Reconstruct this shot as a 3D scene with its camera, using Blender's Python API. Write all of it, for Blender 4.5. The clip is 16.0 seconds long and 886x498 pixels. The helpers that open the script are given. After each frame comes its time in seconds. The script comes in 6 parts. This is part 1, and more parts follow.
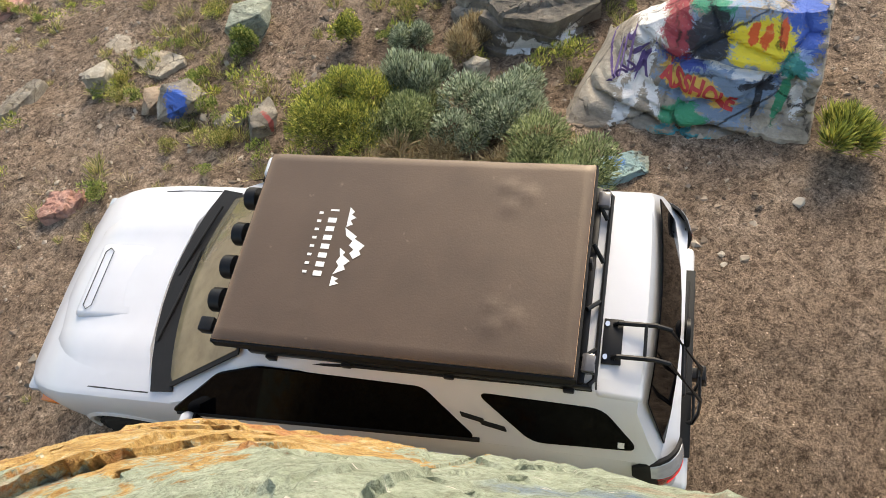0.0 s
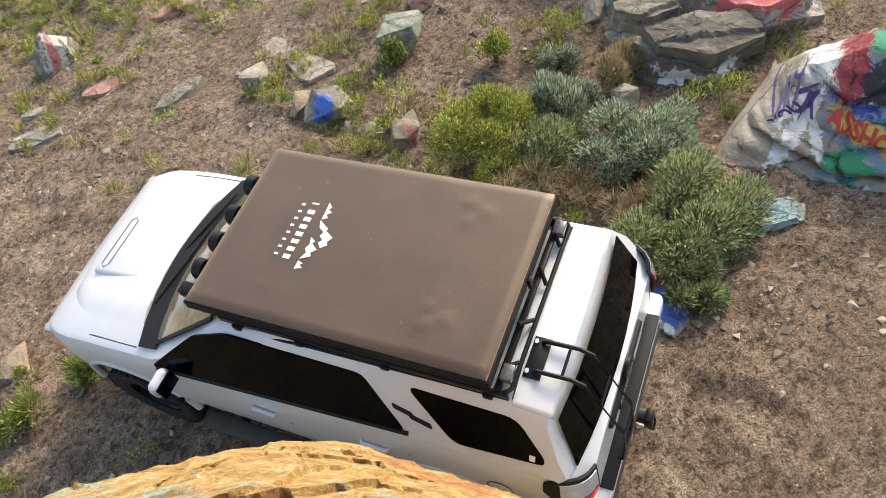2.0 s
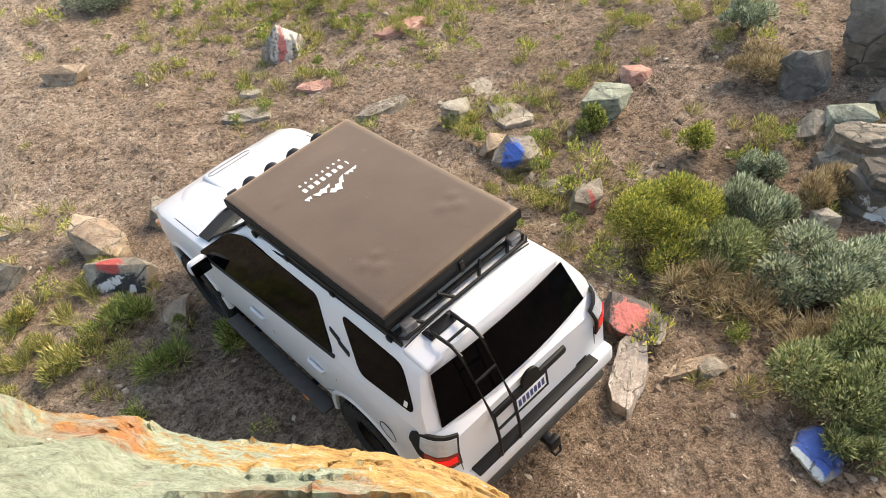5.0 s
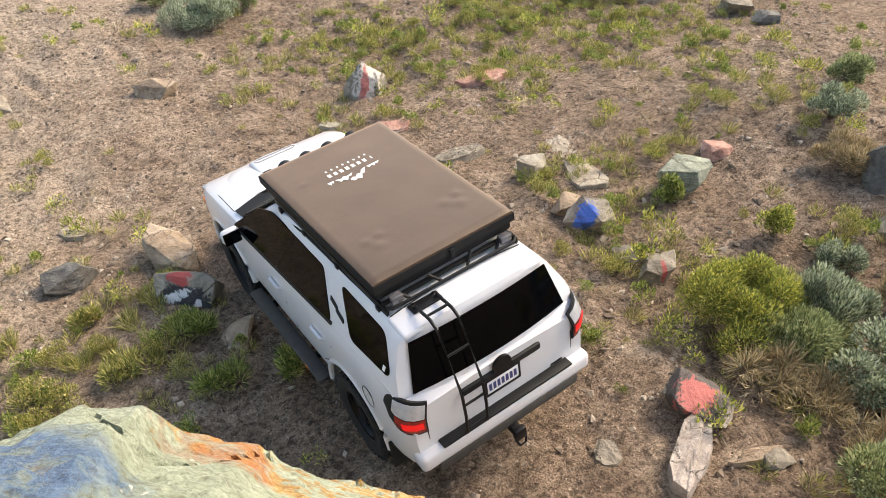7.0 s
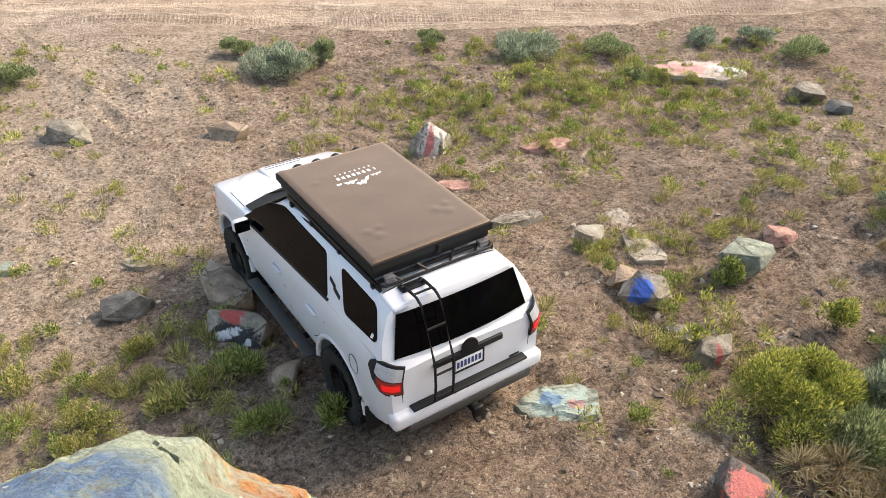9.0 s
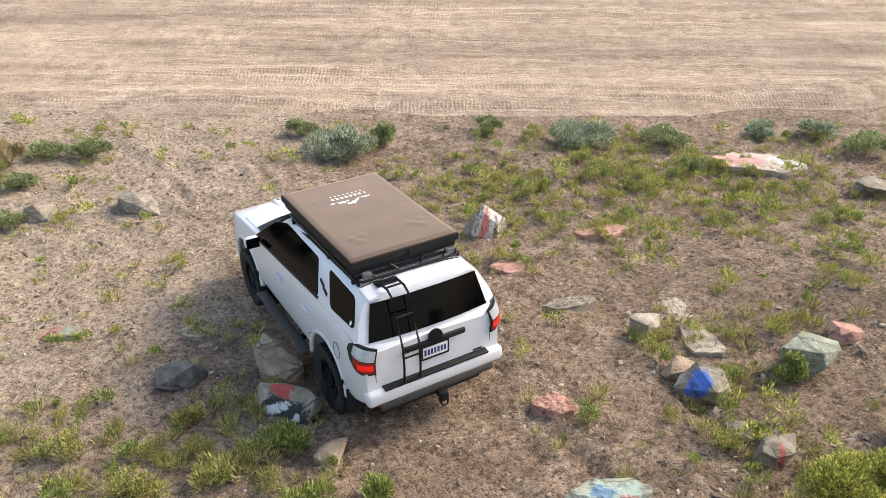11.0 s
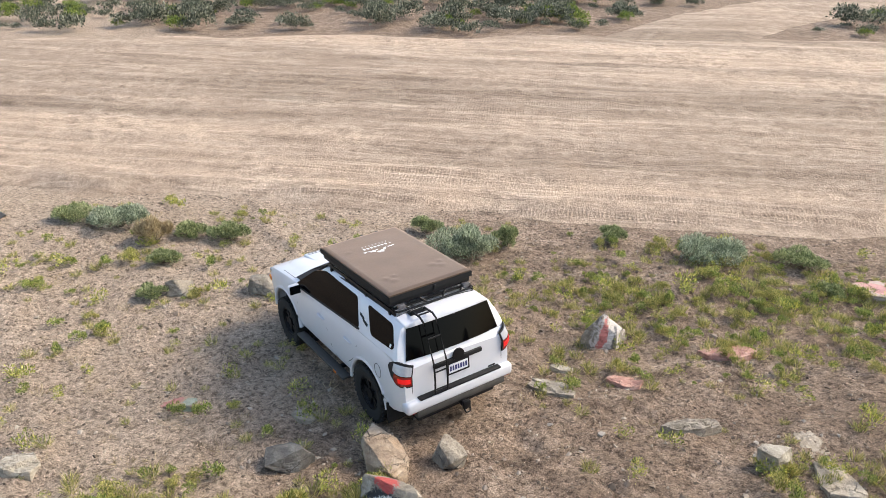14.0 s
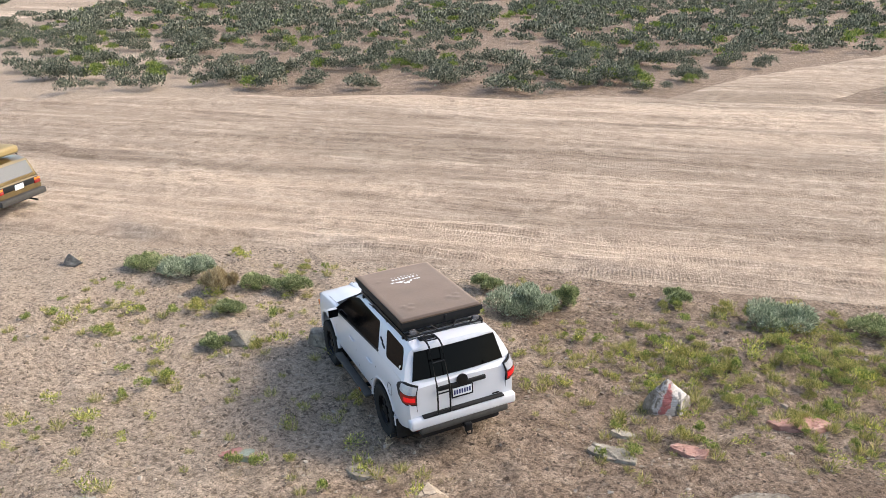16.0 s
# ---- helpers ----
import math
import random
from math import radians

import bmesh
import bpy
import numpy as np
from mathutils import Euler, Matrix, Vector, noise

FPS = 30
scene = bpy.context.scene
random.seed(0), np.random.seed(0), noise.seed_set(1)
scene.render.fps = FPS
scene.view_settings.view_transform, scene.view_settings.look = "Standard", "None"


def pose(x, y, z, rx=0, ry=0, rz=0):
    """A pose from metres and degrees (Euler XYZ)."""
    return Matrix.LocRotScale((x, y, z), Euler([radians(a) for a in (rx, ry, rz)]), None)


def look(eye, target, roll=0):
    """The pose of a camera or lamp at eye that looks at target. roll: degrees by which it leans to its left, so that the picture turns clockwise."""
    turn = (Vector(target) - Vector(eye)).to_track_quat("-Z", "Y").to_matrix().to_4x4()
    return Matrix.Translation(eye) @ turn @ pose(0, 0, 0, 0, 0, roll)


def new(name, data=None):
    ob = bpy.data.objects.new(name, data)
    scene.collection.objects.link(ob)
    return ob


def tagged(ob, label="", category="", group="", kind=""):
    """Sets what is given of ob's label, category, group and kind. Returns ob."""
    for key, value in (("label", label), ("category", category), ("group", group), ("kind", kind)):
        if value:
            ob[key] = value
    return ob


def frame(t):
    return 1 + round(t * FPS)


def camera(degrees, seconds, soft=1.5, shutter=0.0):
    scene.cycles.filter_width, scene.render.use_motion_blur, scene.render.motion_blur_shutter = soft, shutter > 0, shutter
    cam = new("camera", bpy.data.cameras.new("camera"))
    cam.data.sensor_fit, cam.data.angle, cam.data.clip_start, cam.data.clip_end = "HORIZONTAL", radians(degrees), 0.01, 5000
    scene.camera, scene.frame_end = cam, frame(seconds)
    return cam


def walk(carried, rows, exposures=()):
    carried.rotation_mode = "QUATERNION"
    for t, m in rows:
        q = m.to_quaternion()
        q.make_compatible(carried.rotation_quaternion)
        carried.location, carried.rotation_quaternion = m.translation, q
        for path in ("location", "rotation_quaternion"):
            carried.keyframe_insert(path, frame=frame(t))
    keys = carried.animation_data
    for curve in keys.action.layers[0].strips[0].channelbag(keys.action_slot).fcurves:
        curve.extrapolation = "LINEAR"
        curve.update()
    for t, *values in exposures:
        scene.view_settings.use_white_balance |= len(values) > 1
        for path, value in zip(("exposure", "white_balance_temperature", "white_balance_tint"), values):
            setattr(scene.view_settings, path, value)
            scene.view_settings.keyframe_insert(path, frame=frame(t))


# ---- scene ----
from mathutils.bvhtree import BVHTree

# ---- camera and its way ----
cam = camera(60.09, 16.0, soft=0.3)
walk(cam, [
    (0.0, pose(0.688, -0.410, 5.858, 35.53, 1.99, -45.62)),
    (0.5, pose(0.691, -0.350, 5.843, 35.37, 2.86, -43.35)),
    (1.0, pose(0.681, -0.280, 5.844, 35.54, 3.83, -41.11)),
    (1.5, pose(0.667, -0.218, 5.858, 36.06, 4.74, -38.69)),
    (2.0, pose(0.660, -0.172, 5.870, 36.85, 5.28, -35.97)),
    (2.5, pose(0.645, -0.157, 5.871, 37.74, 5.49, -32.85)),
    (3.0, pose(0.623, -0.158, 5.877, 38.59, 5.28, -29.34)),
    (3.5, pose(0.604, -0.158, 5.872, 39.39, 4.77, -25.76)),
    (4.0, pose(0.574, -0.153, 5.873, 40.20, 4.33, -22.26)),
    (6.5, pose(0.112, 0.015, 5.937, 44.76, 0.55, -12.12)),
    (7.0, pose(0.096, 0.017, 5.932, 45.67, -0.06, -10.37)),
    (7.5, pose(0.082, 0.018, 5.927, 46.69, -0.57, -8.76)),
    (8.0, pose(0.067, 0.016, 5.925, 47.72, -1.03, -7.13)),
    (10.5, pose(0.014, 0.008, 5.933, 54.60, -1.01, -0.87)),
    (11.0, pose(0.002, 0.003, 5.925, 56.19, -0.88, 0.09)),
    (11.5, pose(-0.013, 0.001, 5.916, 57.65, -0.85, 1.25)),
    (12.0, pose(-0.016, -0.000, 5.891, 59.05, -0.84, 2.71)),
    (12.5, pose(-0.029, -0.002, 5.896, 60.31, -0.87, 4.43)),
    (13.0, pose(-0.047, -0.012, 5.898, 61.47, -0.83, 6.22)),
    (13.5, pose(-0.066, -0.002, 5.889, 62.61, -0.77, 8.04)),
    (14.0, pose(-0.071, -0.005, 5.878, 63.80, -0.62, 9.74)),
    (14.5, pose(-0.077, -0.009, 5.878, 65.02, -0.46, 11.22)),
    (15.0, pose(-0.088, -0.022, 5.879, 66.23, -0.35, 12.56)),
    (15.5, pose(-0.104, -0.011, 5.881, 67.32, -0.30, 13.63)),
    (16.0, pose(-0.102, -0.011, 5.873, 68.06, -0.15, 14.32)),
], exposures=[(0.0, 1.24, 7350, 6), (2.0, 1.34, 7150, 6), (4.0, 1.50, 7550, 7), (8.0, 1.48, 7400, 9), (12.0, 1.40, 7000, 8), (16.0, 1.29, 6700, 8)])

# the truck's way: seconds, and the pose of the spot under its rear axle (roll, nose-down pitch, heading)
TRUCK_WAY = [
    (0.0, pose(2.965, 0.936, 0.471, -7.56, 7.88, 122.62)),
    (0.5, pose(2.796, 1.121, 0.417, -7.01, 7.72, 123.03)),
    (1.0, pose(2.619, 1.462, 0.342, -5.69, 6.72, 123.61)),
    (1.5, pose(2.441, 1.679, 0.287, -6.08, 5.43, 123.38)),
    (2.0, pose(2.239, 1.931, 0.258, -4.01, 5.70, 122.15)),
    (2.5, pose(2.005, 2.211, 0.255, -0.91, 8.67, 119.89)),
    (3.0, pose(1.935, 2.236, 0.228, -1.82, 8.24, 119.78)),
    (3.5, pose(1.797, 2.494, 0.184, -2.42, 8.13, 119.29)),
    (4.0, pose(1.644, 2.784, 0.126, -2.48, 8.03, 118.19)),
    (6.5, pose(1.033, 3.873, -0.039, -3.59, 8.75, 114.21)),
    (7.0, pose(0.935, 4.101, -0.058, -3.11, 8.78, 114.42)),
    (7.5, pose(0.809, 4.367, -0.134, -2.80, 9.18, 116.39)),
    (8.0, pose(0.714, 4.634, -0.266, 1.96, 7.32, 119.41)),
    (10.5, pose(-0.309, 6.553, -0.543, 0.50, 4.88, 119.25)),
    (11.0, pose(-0.432, 6.856, -0.599, 0.92, 5.76, 120.92)),
    (11.5, pose(-0.602, 7.203, -0.651, -0.04, 5.89, 123.69)),
    (12.0, pose(-0.769, 7.539, -0.705, 0.50, 6.29, 126.34)),
    (12.5, pose(-1.042, 7.968, -0.735, 0.82, 7.09, 129.18)),
    (13.0, pose(-1.250, 8.277, -0.813, 1.12, 5.53, 131.63)),
    (13.5, pose(-1.507, 8.532, -0.902, -0.33, 4.24, 132.91)),
    (14.0, pose(-1.764, 8.824, -0.962, -1.41, 3.98, 133.22)),
    (14.5, pose(-1.986, 9.089, -1.018, -1.15, 3.40, 132.05)),
    (15.0, pose(-2.233, 9.343, -1.066, -1.72, 3.35, 130.18)),
    (15.5, pose(-2.428, 9.605, -1.102, -1.48, 2.95, 129.88)),
    (16.0, pose(-2.651, 9.839, -1.137, -1.99, 2.91, 129.06)),
]

# ---- world, sun ----
SUN_AZ, SUN_EL = 62.0, 40.0   # degrees: from the y axis towards x, and above the horizon
world = bpy.data.worlds.new("evening_sky")
scene.world = world
world.use_nodes = True
wn = world.node_tree.nodes
sky = wn.new("ShaderNodeTexSky")
sky.sky_type = "NISHITA"
sky.sun_disc = False
sky.sun_elevation, sky.sun_rotation = radians(SUN_EL), radians(SUN_AZ)
sky.air_density, sky.dust_density, sky.ozone_density = 1.0, 2.5, 1.0
wn["Background"].inputs["Strength"].default_value = 0.155
world.node_tree.links.new(sky.outputs["Color"], wn["Background"].inputs["Color"])
sun_data = bpy.data.lights.new("sun", "SUN")
sun_data.energy, sun_data.angle, sun_data.color = 1.15, radians(18), (1.0, 0.90, 0.77)
sun = new("sun", sun_data)
sun_from = Vector((math.sin(radians(SUN_AZ)) * math.cos(radians(SUN_EL)), math.cos(radians(SUN_AZ)) * math.cos(radians(SUN_EL)), math.sin(radians(SUN_EL))))
sun.matrix_world = look(sun_from * 60, (0, 0, 0))


# ---- materials ----
def nodes_of(name):
    m = bpy.data.materials.new(name)
    m.use_nodes = True
    nt = m.node_tree
    return m, nt, nt.nodes["Principled BSDF"]


def add(nt, kind, **kw):
    n = nt.nodes.new(kind)
    for k, v in kw.items():
        n.inputs[k].default_value = v
    return n


def ramp(nt, fac, stops):
    r = nt.nodes.new("ShaderNodeValToRGB")
    e = r.color_ramp.elements
    while len(e) < len(stops):
        e.new(0.5)
    for el, (p, c) in zip(e, stops):
        el.position, el.color = p, (*c, 1)
    nt.links.new(fac, r.inputs["Fac"])
    return r.outputs["Color"]


def noise_tex(nt, scale, detail=6, rough=0.55, stretch=None, turn=0, warp=0.0):
    tc = nt.nodes.new("ShaderNodeTexCoord")
    vec = tc.outputs["Object"]
    if stretch:
        mp = nt.nodes.new("ShaderNodeMapping")
        mp.inputs["Scale"].default_value = stretch
        mp.inputs["Rotation"].default_value = (0, 0, radians(turn))
        nt.links.new(vec, mp.inputs["Vector"])
        vec = mp.outputs["Vector"]
    n = add(nt, "ShaderNodeTexNoise", Scale=scale, Detail=detail, Roughness=rough, Distortion=warp)
    nt.links.new(vec, n.inputs["Vector"])
    return n.outputs["Fac"]


def mix(nt, fac, a, b, blend="MIX"):
    m = nt.nodes.new("ShaderNodeMix")
    m.data_type, m.blend_type = "RGBA", blend
    for value, socket in ((fac, m.inputs[0]), (a, m.inputs[6]), (b, m.inputs[7])):
        if isinstance(value, (int, float)):
            socket.default_value = value
        elif isinstance(value, tuple):
            socket.default_value = (*value, 1)
        else:
            nt.links.new(value, socket)
    return m.outputs[2]


def math_node(nt, op, a, b=0.0, c=0.0, clamp=False):
    m = nt.nodes.new("ShaderNodeMath")
    m.operation, m.use_clamp = op, clamp
    for v, s in zip((a, b, c), m.inputs):
        if isinstance(v, (int, float)):
            s.default_value = v
        else:
            nt.links.new(v, s)
    return m.outputs[0]


def bump(nt, bsdf, height, strength, distance=0.02, after=None):
    b = add(nt, "ShaderNodeBump", Strength=strength, Distance=distance)
    nt.links.new(height, b.inputs["Height"])
    if after is not None:
        nt.links.new(after, b.inputs["Normal"])
    nt.links.new(b.outputs["Normal"], bsdf.inputs["Normal"])
    return b.outputs["Normal"]


def plain(name, colour, rough=0.5, metal=0.0, coat=0.0, grain=0.1, scale=30.0, relief=0.05, emit=0.0):
    """A mostly even surface with a little unevenness in tone, gloss and relief."""
    m, nt, b = nodes_of(name)
    n = noise_tex(nt, scale, 5)
    big = noise_tex(nt, scale * 0.09, 4)
    dark = tuple(c * (1 - grain) for c in colour)
    c1 = ramp(nt, n, [(0.35, dark), (0.65, colour)])
    c2 = mix(nt, math_node(nt, "MULTIPLY", big, grain * 1.5), c1, tuple(c * 0.8 + 0.02 for c in colour))
    nt.links.new(c2, b.inputs["Base Color"])
    nt.links.new(math_node(nt, "MULTIPLY_ADD", n, 0.15 * rough, rough * 0.92), b.inputs["Roughness"])
    b.inputs["Metallic"].default_value = metal
    b.inputs["Coat Weight"].default_value = coat
    b.inputs["Coat Roughness"].default_value = 0.06
    if relief:
        bump(nt, b, n, relief, 0.003)
    if emit:
        b.inputs["Emission Color"].default_value = (*colour, 1)
        b.inputs["Emission Strength"].default_value = emit
    return m


def soil_material(name, c_dark, c_mid, c_light, tint, streak=0.0, dust=None):
    m, nt, b = nodes_of(name)
    big = noise_tex(nt, 0.35, 5, 0.6)
    med = noise_tex(nt, 2.3, 10, 0.72, warp=0.4)
    clod = noise_tex(nt, 13, 6, 0.7, warp=0.5)
    fine = noise_tex(nt, 52, 6, 0.75)
    col = ramp(nt, med, [(0.3, c_dark), (0.5, c_mid), (0.72, c_light)])
    col = mix(nt, math_node(nt, "MULTIPLY_ADD", big, 2.6, -0.95, clamp=True), col, tint)
    h = math_node(nt, "ADD", math_node(nt, "MULTIPLY", med, 0.6), math_node(nt, "MULTIPLY", fine, 0.35))
    if dust:
        # pale blown dust that thickens towards the open ground on one side
        spot = nt.nodes.new("ShaderNodeTexCoord")
        axes = nt.nodes.new("ShaderNodeSeparateXYZ")
        nt.links.new(spot.outputs["Object"], axes.inputs[0])
        thick = math_node(nt, "MULTIPLY_ADD", axes.outputs["X"], -0.17, -0.40)
        thick = math_node(nt, "SUBTRACT", thick, math_node(nt, "MULTIPLY", math_node(nt, "MAXIMUM", math_node(nt, "SUBTRACT", axes.outputs["Y"], 17.0), 0.0), 0.15))
        thick = math_node(nt, "MULTIPLY_ADD", noise_tex(nt, 0.8, 6, 0.6, warp=0.5), 1.5, math_node(nt, "SUBTRACT", thick, 0.6))
        col = mix(nt, math_node(nt, "MINIMUM", math_node(nt, "MAXIMUM", thick, 0.0), 0.55), col, dust)
    h = math_node(nt, "MULTIPLY_ADD", clod, 0.45, h)
    if streak:
        # ruts: long thin lines that bend and cross, and lugs pressed along some of them
        for stretch, turn, lo, hi, amount, to in (((0.16, 2.2, 1), -5, 0.48, 0.68, streak, c_light), ((0.06, 0.9, 1), -11, 0.50, 0.70, 0.75, c_dark), ((0.3, 5.0, 1), -3, 0.57, 0.68, 0.34, c_dark), ((0.3, 4.0, 1), 16, 0.58, 0.66, 0.5, c_light), ((0.3, 4.0, 1), -34, 0.60, 0.68, 0.4, c_dark)):
            st = noise_tex(nt, 1.0, 6, 0.62, stretch=stretch, turn=turn, warp=0.8)
            fac = ramp(nt, st, [(lo, (0, 0, 0)), (hi, (amount, amount, amount))])
            worn = ramp(nt, noise_tex(nt, 0.28 + 0.05 * turn / 10, 4, 0.6, warp=0.6), [(0.40, (0.12, 0.12, 0.12)), (0.60, (1, 1, 1))])
            fac = math_node(nt, "MULTIPLY", fac, worn)
            col = mix(nt, fac, col, to)
            h = math_node(nt, "MULTIPLY_ADD", fac, 0.35 if to is c_light else -0.5, h)
        lug = nt.nodes.new("ShaderNodeTexWave")
        lug.inputs["Scale"].default_value, lug.inputs["Distortion"].default_value, lug.inputs["Detail Scale"].default_value = 3.2, 5.0, 2.0
        t2 = nt.nodes.new("ShaderNodeTexCoord")
        nt.links.new(t2.outputs["Object"], lug.inputs["Vector"])
        lane = ramp(nt, noise_tex(nt, 1.0, 3, 0.5, stretch=(0.05, 1.9, 1), turn=-7, warp=0.4), [(0.54, (0, 0, 0)), (0.58, (1, 1, 1)), (0.63, (1, 1, 1)), (0.66, (0, 0, 0))])
        press = math_node(nt, "MULTIPLY", lane, ramp(nt, lug.outputs["Fac"], [(0.35, (0, 0, 0)), (0.6, (1, 1, 1))]))
        col = mix(nt, math_node(nt, "MULTIPLY", press, 0.28), col, c_dark)
        h = math_node(nt, "MULTIPLY_ADD", press, -0.3, h)
        band = ramp(nt, noise_tex(nt, 1.0, 4, 0.55, stretch=(0.025, 0.33, 1), turn=-6, warp=0.5), [(0.36, (0.72, 0.71, 0.70)), (0.50, (1, 1, 1)), (0.62, (1.2, 1.2, 1.19))])
        col = mix(nt, 1.0, col, band, "MULTIPLY")
    tc = nt.nodes.new("ShaderNodeTexCoord")
    vor = add(nt, "ShaderNodeTexVoronoi", Scale=23.0, Randomness=1.0)
    nt.links.new(tc.outputs["Object"], vor.inputs["Vector"])
    speck = ramp(nt, vor.outputs["Distance"], [(0.12, (1, 1, 1)), (0.22, (0, 0, 0))])
    pick = math_node(nt, "GREATER_THAN", noise_tex(nt, 9, 2), 0.56)
    gate = math_node(nt, "MULTIPLY", speck, pick)
    col = mix(nt, math_node(nt, "MULTIPLY", gate, 0.6), col, tuple(min(1, c * 1.5 + 0.03) for c in c_light))
    col = mix(nt, 0.8 if not streak else 0.35, col, mix(nt, 1.0, col, ramp(nt, clod, [(0.38, (0.30, 0.28, 0.26)), (0.50, (1, 1, 1)), (0.64, (1.45, 1.45, 1.45))]), "MULTIPLY"))
    col = mix(nt, 0.7 if not streak else 0.3, col, mix(nt, 1.0, col, ramp(nt, fine, [(0.38, (0.22, 0.21, 0.20)), (0.48, (0.92, 0.92, 0.92)), (0.62, (1.65, 1.65, 1.65))]), "MULTIPLY"))
    nt.links.new(col, b.inputs["Base Color"])
    b.inputs["Roughness"].default_value = 0.95
    b.inputs["Specular IOR Level"].default_value = 0.2
    h = math_node(nt, "MULTIPLY_ADD", gate, 0.3, h)
    bump(nt, b, h, 1.0, 0.12 if not streak else 0.13)
    return m


def rock_material(name, stops, scale=3.0, paint=(), vein=(0.12, 0.1, 0.08)):
    """Layered stone; paint: sprayed patches (colour, centre, half sizes, turn in the x-z plane, raggedness) in the rock's own metres."""
    m, nt, b = nodes_of(name)
    n1 = noise_tex(nt, scale, 9, 0.62, warp=0.6)
    n2 = noise_tex(nt, scale * 9, 7, 0.7)
    strat = noise_tex(nt, scale * 1.2, 5, 0.6, stretch=(0.5, 0.8, 4.5), warp=0.5)
    col = ramp(nt, n1, stops)
    col = mix(nt, ramp(nt, strat, [(0.56, (0, 0, 0)), (0.7, (0.5, 0.5, 0.5))]), col, vein)
    col = mix(nt, 0.6, col, mix(nt, 1.0, col, ramp(nt, n2, [(0.25, (0.5, 0.5, 0.5)), (0.75, (1.4, 1.4, 1.4))]), "MULTIPLY"))
    wob = noise_tex(nt, 6.5, 10, 0.8, warp=0.9)
    tc = nt.nodes.new("ShaderNodeTexCoord")
    for colour, centre, half, turn, rag in paint:
        mp = nt.nodes.new("ShaderNodeMapping")
        mp.vector_type = "TEXTURE"
        mp.inputs["Location"].default_value = centre
        mp.inputs["Rotation"].default_value = (0, radians(turn), 0)
        mp.inputs["Scale"].default_value = half
        nt.links.new(tc.outputs["Object"], mp.inputs["Vector"])
        ln = nt.nodes.new("ShaderNodeVectorMath")
        ln.operation = "LENGTH"
        nt.links.new(mp.outputs["Vector"], ln.inputs[0])
        d = math_node(nt, "MULTIPLY_ADD", wob, rag * 4, ln.outputs["Value"])
        d = math_node(nt, "SUBTRACT", d, rag * 2)
        fac = math_node(nt, "MULTIPLY_ADD", d, -7.0, 7.3, clamp=True)
        worn = math_node(nt, "MULTIPLY", fac, ramp(nt, n2, [(0.26, (0.2, 0.2, 0.2)), (0.42, (0.96, 0.96, 0.96))]))
        col = mix(nt, worn, col, colour)
    # fine cracks that run through stone and paint
    warped = nt.nodes.new("ShaderNodeVectorMath")
    warped.operation = "MULTIPLY_ADD"
    nt.links.new(wob, warped.inputs[0])
    warped.inputs[1].default_value = (0.22, 0.22, 0.22)
    nt.links.new(tc.outputs["Object"], warped.inputs[2])
    crk = add(nt, "ShaderNodeTexVoronoi", Scale=scale * 0.7, Randomness=1.0)
    crk.feature = "DISTANCE_TO_EDGE"
    nt.links.new(warped.outputs["Vector"], crk.inputs["Vector"])
    crack = ramp(nt, crk.outputs["Distance"], [(0.004, (0.8, 0.8, 0.8)), (0.014, (0, 0, 0))])
    crack = math_node(nt, "MULTIPLY", crack, ramp(nt, n1, [(0.44, (0.05, 0.05, 0.05)), (0.56, (1, 1, 1))]))
    col = mix(nt, crack, col, tuple(c * 0.4 for c in vein))
    nt.links.new(col, b.inputs["Base Color"])
    b.inputs["Roughness"].default_value = 0.82
    h = math_node(nt, "ADD", math_node(nt, "MULTIPLY", n1, 0.5), math_node(nt, "MULTIPLY", n2, 0.25))
    h = math_node(nt, "MULTIPLY_ADD", strat, 0.6, h)
    h = math_node(nt, "MULTIPLY_ADD", crack, -0.4, h)
    bump(nt, b, h, 1.0, 0.08)
    return m


def leaf_material(name, stops, rough=0.6, glow_through=0.2):
    m, nt, b = nodes_of(name)
    g = nt.nodes.new("ShaderNodeNewGeometry")
    col = ramp(nt, g.outputs["Random Per Island"], stops)
    big = noise_tex(nt, 5.0, 3)
    col = mix(nt, 0.5, col, mix(nt, 1.0, col, ramp(nt, big, [(0.3, (0.6, 0.6, 0.6)), (0.7, (1.3, 1.3, 1.2))]), "MULTIPLY"))
    nt.links.new(col, b.inputs["Base Color"])
    b.inputs["Roughness"].default_value = rough
    b.inputs["Specular IOR Level"].default_value = 0.25
    b.inputs["Subsurface Weight"].default_value = 0.0
    tr = nt.nodes.new("ShaderNodeBsdfTranslucent")
    nt.links.new(col, tr.inputs["Color"])
    ms = add(nt, "ShaderNodeMixShader", Fac=glow_through)
    nt.links.new(b.outputs[0], ms.inputs[1])
    nt.links.new(tr.outputs[0], ms.inputs[2])
    nt.links.new(ms.outputs[0], nt.nodes["Material Output"].inputs["Surface"])
    return m


SOIL = soil_material("dry_soil", (0.088, 0.061, 0.043), (0.272, 0.200, 0.145), (0.50, 0.395, 0.305), (0.222, 0.158, 0.112), dust=(0.50, 0.40, 0.305))
SAND = soil_material("road_sand", (0.205, 0.148, 0.107), (0.475, 0.365, 0.272), (0.69, 0.56, 0.435), (0.41, 0.31, 0.23), streak=0.75)
GREY_ROCK = rock_material("grey_stone", [(0.3, (0.12, 0.10, 0.075)), (0.5, (0.28, 0.24, 0.185)), (0.7, (0.45, 0.40, 0.32))])
TAN_ROCK = rock_material("tan_stone", [(0.3, (0.19, 0.125, 0.08)), (0.5, (0.34, 0.25, 0.17)), (0.7, (0.48, 0.39, 0.29))])
